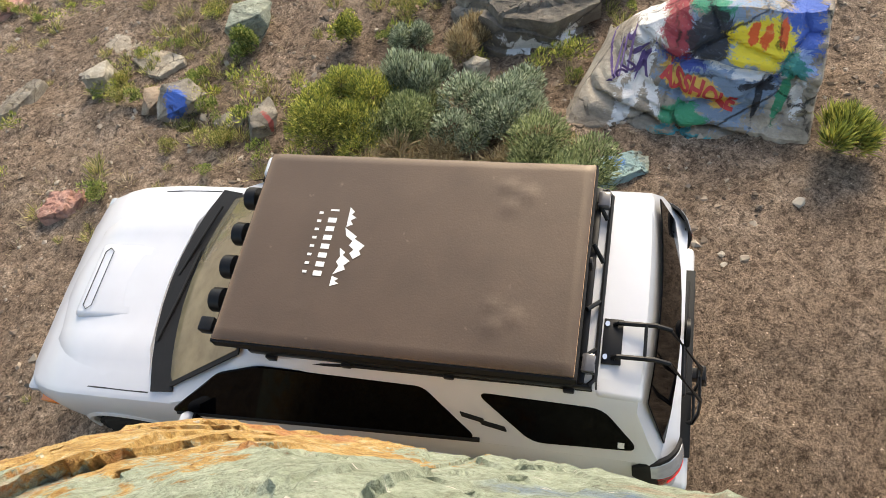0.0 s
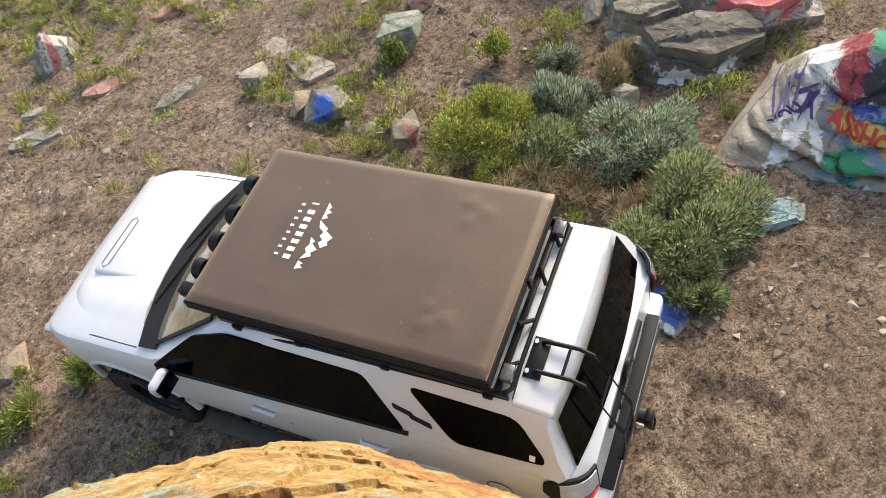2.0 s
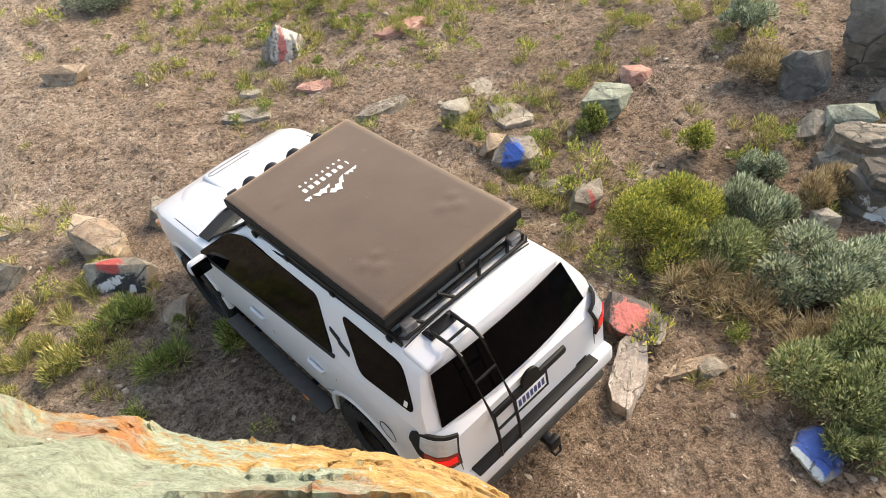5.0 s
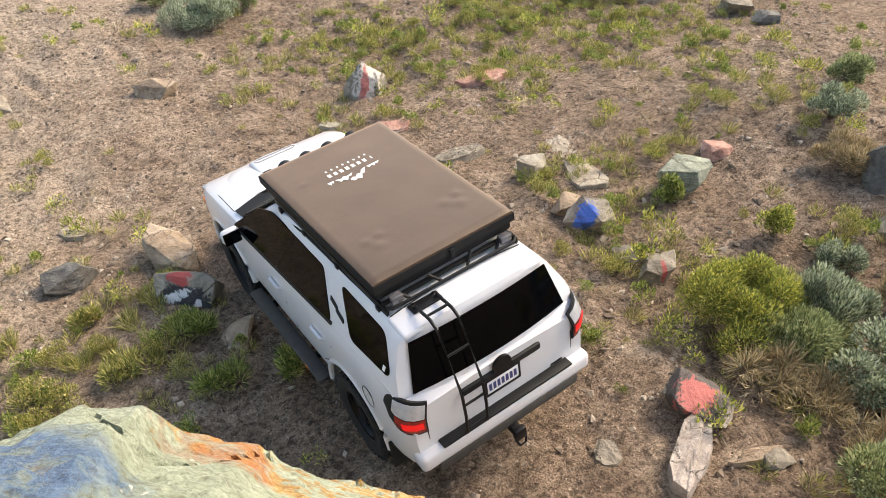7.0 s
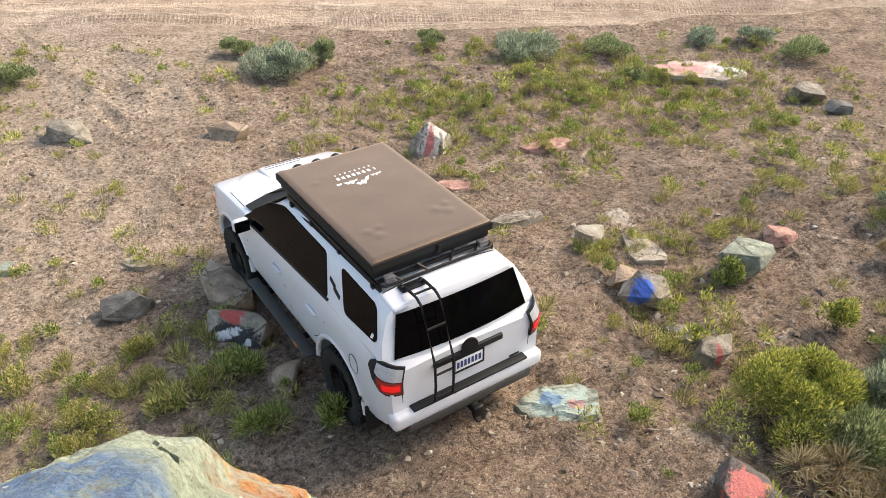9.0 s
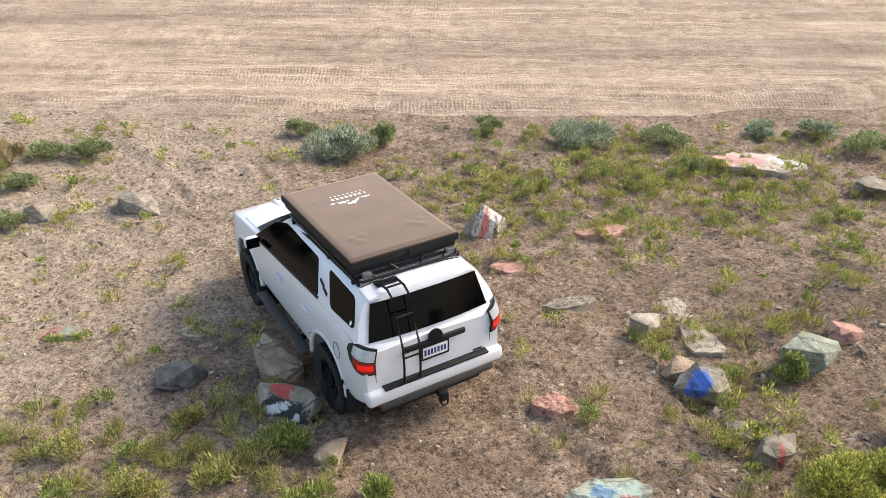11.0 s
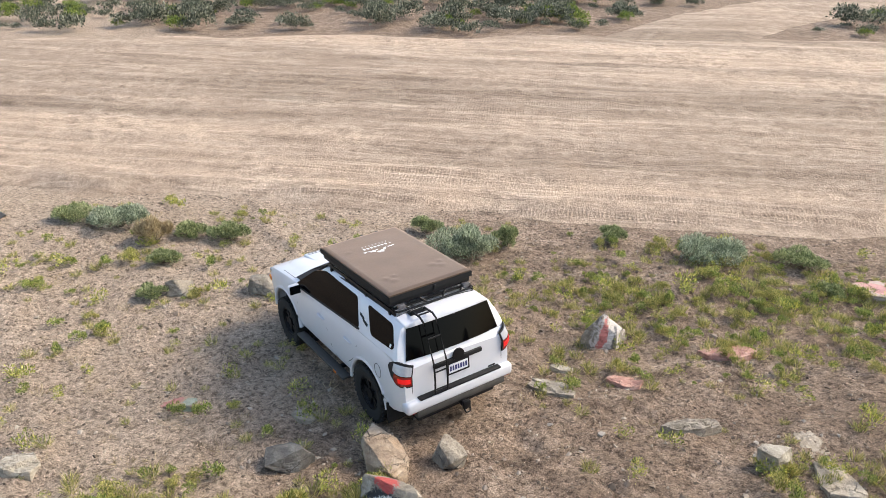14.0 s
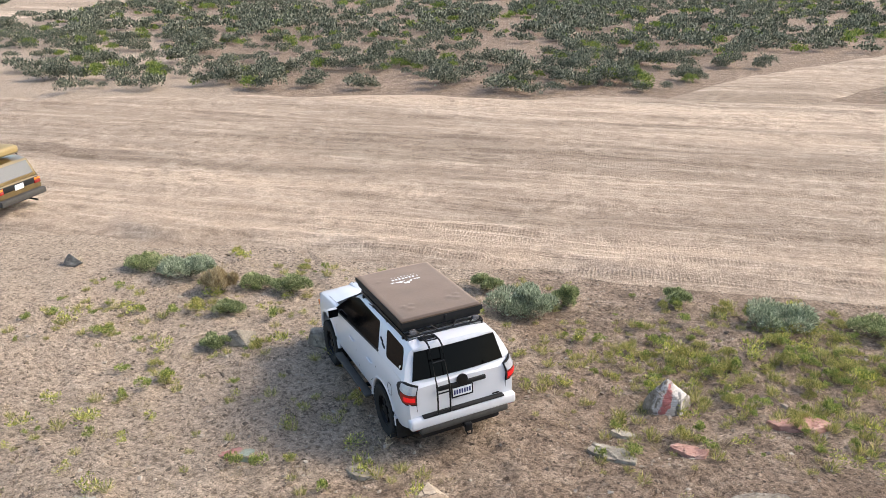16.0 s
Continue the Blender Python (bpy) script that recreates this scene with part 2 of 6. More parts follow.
PALE_ROCK = rock_material("pale_stone", [(0.3, (0.26, 0.22, 0.16)), (0.5, (0.42, 0.37, 0.29)), (0.7, (0.55, 0.51, 0.42))])
DARK_ROCK = rock_material("dark_stone", [(0.3, (0.06, 0.055, 0.05)), (0.5, (0.14, 0.13, 0.115)), (0.7, (0.27, 0.26, 0.235))])
SOIL_ROCK = rock_material("buff_stone", [(0.3, (0.24, 0.19, 0.135)), (0.5, (0.38, 0.315, 0.235)), (0.7, (0.50, 0.44, 0.345))])
PINK_PALE = rock_material("pale_pinkish_stone", [(0.3, (0.24, 0.19, 0.16)), (0.5, (0.40, 0.34, 0.29)), (0.7, (0.56, 0.48, 0.43))])
PINK_ROCK = rock_material("pink_stone", [(0.3, (0.32, 0.15, 0.11)), (0.5, (0.46, 0.25, 0.19)), (0.7, (0.56, 0.40, 0.32))])
GREEN_ROCK = rock_material("green_stone", [(0.3, (0.13, 0.135, 0.10)), (0.5, (0.27, 0.29, 0.22)), (0.7, (0.44, 0.45, 0.36))])
PAINT_BLUE = (0.04, 0.13, 0.50)
PAINT_WHITE = (0.72, 0.70, 0.68)
PAINT_BLACK = (0.025, 0.025, 0.03)


# ---- ground ----
ROAD_Z = -1.75
HUMPS = (
    (-3, (-0.23, -0.01, -0.01, 0.03, 0.19, 0.12, 0.57)),
    (0, (-0.12, 0.0, -0.11, -0.19, 0.24, 0.25, 0.29)),
    (3, (-0.15, 0.11, -0.12, 0.24, 0.29, 0.01, 0.35)),
    (6, (-0.17, 0.19, -0.04, 0.0, 0.07, 0.10, 0.37)),
    (9, (-0.08, -0.21, -0.10, 0.10, -0.07, 0.39, 0.48)),
    (12, (-0.16, -0.11, 0.07, -0.30, 0.09, -0.24, -0.10)),
)


def lie(x, y):
    """The smooth lie of the land: a slope that runs down to the level road, with broad humps."""
    x, y = np.asarray(x, float), np.asarray(y, float)
    s = np.maximum(0.0963 * (y + 0.3), -0.25)
    z = 0.12 * np.log(np.exp(-s / 0.12) + np.exp(ROAD_Z / 0.12))
    for cy, row in HUMPS:
        for cx, w in zip((-9, -6, -3, 0, 3, 6, 9), row):
            z = z + w * np.exp(-((x - cx) ** 2 + (y - cy) ** 2) / 9.68)
    return z


def lattice(ix, iy, seed):
    v = np.sin(ix * 127.1 + iy * 311.7 + seed * 74.7) * 43758.5453
    return v - np.floor(v)


def vnoise(x, y, seed=0):
    """Smooth value noise, 0 to 1."""
    x, y = np.asarray(x, float), np.asarray(y, float)
    ix, iy = np.floor(x), np.floor(y)
    u, v = x - ix, y - iy
    u, v = u * u * (3 - 2 * u), v * v * (3 - 2 * v)
    a, b = lattice(ix, iy, seed), lattice(ix + 1, iy, seed)
    c, d = lattice(ix, iy + 1, seed), lattice(ix + 1, iy + 1, seed)
    return (a * (1 - u) + b * u) * (1 - v) + (c * (1 - u) + d * u) * v


def near_edge(x):
    return 16.9 + 0.07 * np.asarray(x, float) + 0.9 * (vnoise(np.asarray(x, float) * 0.5, 0.0 * np.asarray(x, float), 5) - 0.5)


def far_edge(x):
    x = np.asarray(x, float)
    return 42.0 + 0.25 * np.minimum(x, 0) + 0.1 * np.maximum(x, 0) + 1.6 * (vnoise(x * 0.35, 0 * x, 9) - 0.5)


WHEEL_RUTS = ((-4.6, 12.2, -8.2, 17.0), (-3.2, 13.0, -6.4, 17.2), (1.6, 5.2, -0.4, 8.0), (3.0, 6.0, 1.2, 9.0), (3.6, 0.6, 2.0, 3.4))


def ground_z(x, y):
    x, y = np.asarray(x, float), np.asarray(y, float)
    rough = np.clip((near_edge(x) - 0.2 - y) / 2.0, 0, 1) 
    n = 0.11 * (vnoise(x * 0.9, y * 0.9, 1) - 0.5) + 0.085 * (vnoise(x * 2.7, y * 2.7, 2) - 0.5) + 0.05 * (vnoise(x * 7, y * 7, 3) - 0.5)
    n = n + 0.035 * (vnoise(x * 15, y * 15, 4) - 0.5)
    z = lie(x, y) + rough * n
    for ax, ay, bx, by in WHEEL_RUTS:
        t = np.clip(((x - ax) * (bx - ax) + (y - ay) * (by - ay)) / ((bx - ax) ** 2 + (by - ay) ** 2), 0, 1)
        d = np.hypot(x - ax - t * (bx - ax), y - ay - t * (by - ay) - 0.25 * np.sin(t * 3.14))
        z = z - 0.06 * np.exp(-(d / 0.11) ** 2) + 0.035 * np.exp(-((d - 0.2) / 0.08) ** 2)
    return z


def spread(lo, hi, step, out_to, grow=1.22):
    inner = list(np.arange(lo, hi, step))
    left, right, d = [], [], step
    while (left[-1] if left else lo) > -out_to:
        d = min(d * grow, 200)
        left.append((left[-1] if left else lo) - d)
    d = step
    while (right[-1] if right else hi) < out_to:
        d = min(d * grow, 200)
        right.append((right[-1] if right else hi) + d)
    return np.array(left[::-1] + inner + [hi] + right)


def sheet(xs, ys, zf):
    gx, gy = np.meshgrid(xs, ys)
    v = np.stack([gx.ravel(), gy.ravel(), zf(gx, gy).ravel()], 1)
    nx, ny = len(xs), len(ys)
    i = np.arange((nx - 1) * (ny - 1))
    a = i // (nx - 1) * nx + i % (nx - 1)
    f = np.stack([a, a + 1, a + nx + 1, a + nx], 1)
    return v, f


def quad_mesh(name, v, f, material, smooth=False):
    """A mesh from arrays of corners and of four-cornered faces."""
    me = bpy.data.meshes.new(name)
    v, f = np.asarray(v, np.float32), np.asarray(f, np.int32)
    me.vertices.add(len(v))
    me.vertices.foreach_set("co", v.ravel())
    me.loops.add(f.size)
    me.loops.foreach_set("vertex_index", f.ravel())
    me.polygons.add(len(f))
    me.polygons.foreach_set("loop_start", np.arange(len(f), dtype=np.int32) * f.shape[1])
    me.polygons.foreach_set("loop_total", np.full(len(f), f.shape[1], np.int32))
    me.polygons.foreach_set("use_smooth", np.full(len(f), smooth))
    me.update(calc_edges=True)
    me.materials.append(material)
    return me


v, f = sheet(spread(-12, 10, 0.072, 2500), spread(-2.6, 17.5, 0.072, 2500), ground_z)
ground = new("ground", quad_mesh("ground", v, f, SOIL, True))
tagged(ground, "dry brown dusty hillside soil with small stones", "ground", kind="structure")


def rut_z(x, y):
    """The road: lengthwise ruts and berms of soft sand."""
    u, w = x * 0.992 + y * 0.12, y * 0.992 - x * 0.12
    edge = np.minimum(np.clip((y - near_edge(x)) / 1.2, 0, 1), np.clip((far_edge(x) - y) / 2.0, 0, 1))
    r = 0.16 * vnoise(u * 0.07, w * 1.1, 11) + 0.11 * vnoise(u * 0.13, w * 2.3, 12) + 0.06 * vnoise(u * 0.3, w * 5.5, 13)
    r = r + 0.06 * vnoise(u * 0.9, w * 0.9, 14) + 0.05 * vnoise(u * 2.2, w * 4, 15)
    w2 = w + 0.25 * u
    r = r + 0.07 * np.abs(vnoise(u * 0.1, w2 * 0.9, 16) - 0.5)
    return lie(x, y) - 0.03 + edge * (0.035 + 0.85 * r * edge)


gx = spread(-40, 25, 0.3, 90, 1.15)
gv = np.linspace(0, 1, 190) ** 1.25
xx, vv = np.meshgrid(gx, gv)
yy = (near_edge(xx) - 0.6) * (1 - vv) + (far_edge(xx) + 0.8) * vv
v = np.stack([xx.ravel(), yy.ravel(), rut_z(xx, yy).ravel()], 1)
nx = len(gx)
i = np.arange((nx - 1) * (len(gv) - 1))
a = i // (nx - 1) * nx + i % (nx - 1)
road = new("road", quad_mesh("road", v, np.stack([a, a + 1, a + nx + 1, a + nx], 1), SAND, True))
tagged(road, "wide sandy dirt road crossed by tyre tracks", "road", kind="structure")


def side_track(name, pts, width, label):
    """A sandy track along a bending line, a little proud of the soil."""
    pts = [Vector(p) for p in pts]
    rows = []
    for k in range(len(pts) - 1):
        for s in range(24):
            t = s / 24
            p = pts[k].lerp(pts[k + 1], t)
            d = (pts[k + 1] - pts[k]).normalized()
            n = Vector((-d.y, d.x))
            rows.append([(p.x + n.x * width * (c / 12 - 0.5), p.y + n.y * width * (c / 12 - 0.5), c) for c in range(13)])
    arr = np.array(rows)
    z = lie(arr[..., 0], arr[..., 1]) + 0.08 + 0.09 * vnoise(arr[..., 0] * 0.8, arr[..., 1] * 0.8, 21) - 0.22 * (np.abs(arr[..., 2] - 6) / 6) ** 4
    v = np.stack([arr[..., 0].ravel(), arr[..., 1].ravel(), z.ravel()], 1)
    i = np.arange(12 * (len(rows) - 1))
    a = i // 12 * 13 + i % 12
    ob = new(name, quad_mesh(name, v, np.stack([a, a + 13, a + 14, a + 1], 1), SAND, True))
    return tagged(ob, label, "dirt track", kind="structure")


side_track("side_track", [(3, 38), (9, 48.5), (16.5, 57.5), (28, 70), (45, 88)], 7.5, "sandy track that leaves the wide dirt road")
side_track("far_track", [(-95, 30), (-76, 55), (-69, 68), (-68.5, 80), (-73, 96), (-84, 122)], 13.0, "pale sandy track far off among the brush")


# ---- rocks ----
def chipped(seed, size, cuts=11, detail=4, rough=0.05, flat=0.0, taper=0.0):
    """An angular stone: the hull of a few random points, its faces split and roughened. size: width, depth, height."""
    rnd = random.Random(seed * 7 + 1)
    bm = bmesh.new()
    for _ in range(cuts + 4):
        p = Vector((rnd.gauss(0, 1), rnd.gauss(0, 1), rnd.gauss(0, 1))).normalized()
        p = Vector([max(-0.86, min(0.86, c)) for c in p]) * rnd.uniform(0.72, 1.08)
        p.z = min(p.z, 0.60 - flat * 0.6 + rnd.uniform(-0.06, 0.06))
        bm.verts.new(p)
    res = bmesh.ops.convex_hull(bm, input=bm.verts)
    bmesh.ops.delete(bm, geom=list({e for e in res["geom_interior"] + res["geom_unused"] if isinstance(e, bmesh.types.BMVert)}), context="VERTS")
    bmesh.ops.bevel(bm, geom=list(bm.edges), offset=0.014, segments=1, affect="EDGES")
    bmesh.ops.triangulate(bm, faces=bm.faces)
    for _ in range(detail - 1):
        longest = [e for e in bm.edges if e.calc_length() > 0.16]
        if not longest:
            break
        bmesh.ops.subdivide_edges(bm, edges=longest, cuts=1)
        bmesh.ops.triangulate(bm, faces=[f for f in bm.faces if len(f.verts) > 3])
    for vert in bm.verts:
        k = 1 - taper * min(1.0, max(0.0, (vert.co.z + 0.6) / 1.2))
        vert.co.x, vert.co.y = vert.co.x * k, vert.co.y * k
    off = Vector((seed * 3.1, seed * 1.7, seed * 0.9))
    bm.normal_update()
    for vert in bm.verts:
        q = vert.co * 2.4 + off
        n = noise.noise(q) + 0.6 * noise.noise(q * 2.7) + 0.4 * noise.noise(q * 7)
        lay = vert.co.z / 0.14 + 0.9 * noise.noise(q * 0.5)
        step = (lay - math.floor(lay) - 0.5) * (1 - abs(vert.normal.z))
        vert.co += vert.normal * rough * (0.62 * n + 0.8 * step)
    lo = [min(v.co[k] for v in bm.verts) for k in range(3)]
    hi = [max(v.co[k] for v in bm.verts) for k in range(3)]
    for vert in bm.verts:
        vert.co = [((vert.co[k] - lo[k]) / (hi[k] - lo[k]) - 0.5) * size[k] * (1.02 if k < 2 else 1.05) for k in range(3)]
    return bm


def finish(name, bm, material, sharp=20):
    me = bpy.data.meshes.new(name)
    lim = radians(sharp)
    for fc in bm.faces:
        fc.smooth = True
    for e in bm.edges:
        if len(e.link_faces) == 2 and e.calc_face_angle(0) > lim:
            e.smooth = False
    bm.to_mesh(me)
    bm.free()
    me.materials.append(material)
    return me


def stone(x, y, w, d, h, material, label, seed, turn=0, tilt=(0, 0), sink=0.36, flat=0.0, name="rock", cuts=11, detail=4, rough=0.05, taper=0.0):
    """A loose stone on the ground; sink: how much of its height is in the soil."""
    ob = new(name, finish(name, chipped(seed, (w, d, h), cuts, detail, rough, flat, taper), material))
    z = float(ground_z(x, y)) + h * (0.5 - sink)
    ob.matrix_world = pose(x, y, z, tilt[0], tilt[1], turn)
    return tagged(ob, label, "rock", group="loose rocks on the slope")


def slab_mesh(seed, w, d, h, name, material):
    """A flat broken slab: a few straight edges, and a top that steps down in thin layers."""
    rnd = random.Random(seed * 13 + 5)
    count = rnd.randint(6, 8)
    sides = [(6.2832 * (k + rnd.uniform(-0.3, 0.3)) / count, rnd.uniform(0.72, 1.0)) for k in range(count)]
    cut = [(rnd.uniform(0, 6.2832), rnd.uniform(0.2, 0.7), rnd.uniform(0.06, 0.16)) for _ in range(3)]
    bm = bmesh.new()
    n, radii = 72, (1.05, 1.015, 1.0, 0.985, 0.9, 0.8, 0.68, 0.55, 0.42, 0.28, 0.14)
    rings = []
    for k, r in enumerate(radii):
        ring = []
        for q in range(n):
            a = q / n * 6.2832
            reach = min(dist / max(math.cos(a - side), 0.05) for side, dist in sides)
            reach = min(reach, 1.25) * (1 + 0.03 * noise.noise(Vector((math.cos(a) * 5, math.sin(a) * 5, seed))) + 0.02 * noise.noise(Vector((math.cos(a) * 16, math.sin(a) * 16, seed))))
            x, y = math.cos(a) * reach * r, math.sin(a) * reach * r
            z = 0.5 * h
            for ca, cd, drop in cut:
                if x * math.cos(ca) + y * math.sin(ca) > cd + 0.08 * noise.noise(Vector((x * 6, y * 6, ca))):
                    z -= drop * h
            z += 0.09 * h * noise.noise(Vector((x * 4, y * 4, seed * 1.3))) + 0.05 * h * noise.noise(Vector((x * 13, y * 13, seed)))
            z = {0: -0.6 * h, 1: z - 0.45 * h, 2: z - 0.06 * h}.get(k, z)
            ring.append(bm.verts.new((x * w / 2, y * d / 2, z)))
        rings.append(ring)
    for k in range(len(rings) - 1):
        for q in range(n):
            bm.faces.new((rings[k][q], rings[k][(q + 1) % n], rings[k + 1][(q + 1) % n], rings[k + 1][q]))
    bm.faces.new(rings[-1])
    bm.faces.new(rings[0][::-1])
    bm.normal_update()
    return finish(name, bm, material, 26)


def slab(x, y, w, d, h, material, label, seed, turn=0, tilt=(0, 0), sink=0.68):
    """A flat stone that lies along the slope, its lower part in the soil."""
    ob = new("flat_rock", slab_mesh(seed, w, d, h, "flat_rock", material))
    e = 0.3
    gx_, gy_ = float(lie(x + e, y) - lie(x - e, y)) / (2 * e), float(lie(x, y + e) - lie(x, y - e)) / (2 * e)
    lay = Vector((0, 0, 1)).rotation_difference(Vector((-gx_, -gy_, 1))).to_matrix().to_4x4()
    ob.matrix_world = Matrix.Translation((x, y, float(ground_z(x, y)) + h * (0.5 - sink) + 0.03)) @ lay @ pose(0, 0, 0, tilt[0], tilt[1], turn)
    return tagged(ob, label, "rock", group="loose rocks on the slope")


def layered_rock(x, y, w, d, h, material, label, seed, turn=0, tilt=(0, 0)):
    """An outcrop of broken beds of stone, each a slab set back on the one below."""
    rnd = random.Random(seed)
    beds, ob = 3, None
    for k in range(beds):
        q = k / (beds - 1)
        me = slab_mesh(seed * 10 + k, w * (1 - 0.22 * q), d * (1 - 0.34 * q), h / beds * 1.3, "bed", material)
        me.transform(pose(rnd.uniform(-0.06, 0.06) * w, 0.15 * d * q + rnd.uniform(-0.04, 0.04) * d, -h / 2 + h * (k + 0.5) / beds, rnd.uniform(-5, 5), rnd.uniform(-5, 5), rnd.uniform(-14, 14)))
        if ob is None:
            ob = new("layered_rock", me)
        else:
            new("bed", me).parent = ob
    ob.matrix_world = pose(x, y, float(ground_z(x, y)) + h * 0.18, tilt[0], tilt[1], turn)
    return tagged(ob, label, "rock", group="ledges of the outcrop")


def sprayed(name, base, patches):
    stops = {"grey": [(0.3, (0.12, 0.10, 0.075)), (0.5, (0.28, 0.24, 0.185)), (0.7, (0.44, 0.39, 0.32))],
             "tan": [(0.3, (0.19, 0.125, 0.08)), (0.5, (0.34, 0.25, 0.17)), (0.7, (0.48, 0.39, 0.29))],
             "green": [(0.3, (0.13, 0.135, 0.10)), (0.5, (0.27, 0.29, 0.22)), (0.7, (0.44, 0.45, 0.36))]}[base]
    return rock_material(name, stops, paint=patches)


BLUE_SPRAY = sprayed("blue_sprayed_stone", "grey", [(PAINT_BLUE, (-0.05, -0.12, 0.12), (0.10, 0.24, 0.17), 28, 0.8)])
RED_SPRAY = sprayed("red_sprayed_stone", "grey", [((0.42, 0.09, 0.08), (0.0, -0.18, 0.08), (0.035, 0.2, 0.11), 14, 0.8)])
RED_TOP = sprayed("red_topped_stone", "grey", [((0.10, 0.085, 0.075), (0.0, 0.02, 0.12), (0.36, 0.34, 0.2), 0, 0.4), ((0.50, 0.15, 0.13), (0.0, -0.02, 0.12), (0.17, 0.18, 0.2), 0, 1.1)])
BLUE_TOP = sprayed("blue_topped_stone", "grey", [((0.05, 0.12, 0.42), (0.0, 0.0, 0.1), (0.22, 0.2, 0.25), 0, 0.45), ((0.5, 0.55, 0.55), (-0.2, 0.1, 0.05), (0.06, 0.2, 0.3), 0, 0.4)])
MIXED_SPRAY = sprayed("black_white_red_sprayed_stone", "grey", [(PAINT_BLACK, (0.0, -0.2, 0.0), (0.40, 0.3, 0.20), 0, 0.5), (PAINT_WHITE, (-0.10, -0.22, 0.02), (0.22, 0.3, 0.045), -30, 1.2), (PAINT_WHITE, (0.16, -0.22, -0.03), (0.05, 0.3, 0.13), 25, 1.0), ((0.45, 0.07, 0.06), (-0.08, 0.0, 0.20), (0.16, 0.3, 0.06), 0, 1.1)])
UPRIGHT_SPRAY = sprayed("white_pink_sprayed_stone", "grey", [((0.60, 0.55, 0.50), (0, 0, 0.08), (0.26, 0.6, 0.50), 20, 0.9), ((0.50, 0.15, 0.13), (-0.10, -0.1, 0.12), (0.07, 0.4, 0.30), 22, 0.9), ((0.20, 0.19, 0.18), (0.09, -0.2, 0.0), (0.045, 0.3, 0.26), 12, 0.9)])
SLAB_SPRAY = sprayed("pale_pink_sprayed_slab", "tan", [((0.46, 0.38, 0.33), (0, 0, 0.1), (0.95, 0.55, 0.4), 0, 0.8), ((0.50, 0.26, 0.23), (-0.4, 0, 0.1), (0.5, 0.3, 0.4), 0, 1.2), (PAINT_WHITE, (0.55, 0.1, 0.1), (0.3, 0.2, 0.4), 0, 1.4), (PAINT_BLACK, (0.6, -0.1, 0.1), (0.12, 0.1, 0.4), 0, 1.2)])
TEAL_SLAB = sprayed("teal_sprayed_slab", "green", [((0.30, 0.42, 0.40), (0, 0, 0.05), (0.4, 0.26, 0.3), 0, 0.5), ((0.10, 0.22, 0.42), (0.12, -0.05, 0.05), (0.16, 0.08, 0.3), 0, 1.2)])
WEAK_RED = sprayed("faded_red_sprayed_stone", "tan", [((0.38, 0.17, 0.14), (-0.1, 0, 0.06), (0.13, 0.2, 0.2), 0, 1.0), ((0.25, 0.29, 0.23), (0.16, 0, 0.06), (0.10, 0.2, 0.2), 0, 1.0)])

GREEN_FADED = sprayed("faded_green_slab", "green", [((0.34, 0.42, 0.37), (0, 0, 0.05), (0.36, 0.22, 0.3), 0, 0.9), ((0.14, 0.24, 0.36), (-0.12, 0.04, 0.05), (0.12, 0.08, 0.3), 0, 1.2), ((0.44, 0.24, 0.22), (0.16, -0.04, 0.05), (0.10, 0.06, 0.3), 0, 1.2)])
stone(3.05, 6.42, 0.60, 0.50, 0.46, BLUE_SPRAY, "angular grey rock sprayed with bright blue paint", 3, turn=-12)
stone(2.93, 6.84, 0.46, 0.34, 0.28, TAN_ROCK, "buff angular rock beside the blue painted one", 4, turn=30)
stone(2.72, 7.76, 0.40, 0.34, 0.40, PALE_ROCK, "pale cream angular rock on the slope", 5, turn=20)
stone(4.42, 6.85, 0.66, 0.55, 0.58, GREEN_ROCK, "grey-green boulder with pale flat faces", 6, turn=-20)
stone(5.12, 7.35, 0.44, 0.36, 0.28, PINK_ROCK, "small pinkish rock behind the boulder", 7)
stone(3.42, 5.32, 0.50, 0.40, 0.32, RED_SPRAY, "grey rock with a red sprayed mark", 8, turn=10)
slab(3.22, 5.62, 0.40, 0.26, 0.14, GREY_ROCK, "flat grey-green stone lying beside the marked rock", 9, turn=-15)
slab(3.32, 8.32, 0.36, 1.10, 0.12, SOIL_ROCK, "pale flat slab sunk in the soil", 10, turn=3, sink=0.98)
slab(3.38, 7.50, 0.50, 0.92, 0.12, SOIL_ROCK, "cracked pale slab lying level with the soil", 110, turn=10, sink=0.98)
slab(1.89, 8.55, 0.84, 0.34, 0.26, GREY_ROCK, "low dark ledge of layered stone", 11, turn=14)
slab(1.12, 9.80, 0.62, 0.42, 0.12, PINK_ROCK, "flat brick-red stone slab on the ground", 12, turn=-8)
stone(0.84, 11.38, 0.78, 0.56, 0.98, UPRIGHT_SPRAY, "upright pointed rock sprayed white and pink", 221, turn=20, tilt=(0, -4), cuts=16, taper=0.95)
slab(2.79, 11.0, 0.95, 0.5, 0.16, PINK_ROCK, "flat pink stone slab among weeds", 14, turn=5)
slab(0.02, 9.38, 0.80, 0.46, 0.16, GREY_ROCK, "flat grey slab lying in the grass", 15, turn=-28)
slab(0.18, 10.25, 0.40, 0.22, 0.10, PALE_ROCK, "small flat pale stone", 16, turn=-20)
slab(6.74, 14.35, 2.1, 1.15, 0.24, SLAB_SPRAY, "broad low slab sprayed pale pink and white", 117, turn=-10)
stone(8.43, 13.0, 0.75, 0.5, 0.5, GREY_ROCK, "rough grey rock near the road's edge", 18)
stone(-5.45, 12.15, 0.92, 0.5, 0.44, GREY_ROCK, "long angular grey-brown rock", 19, turn=-14)
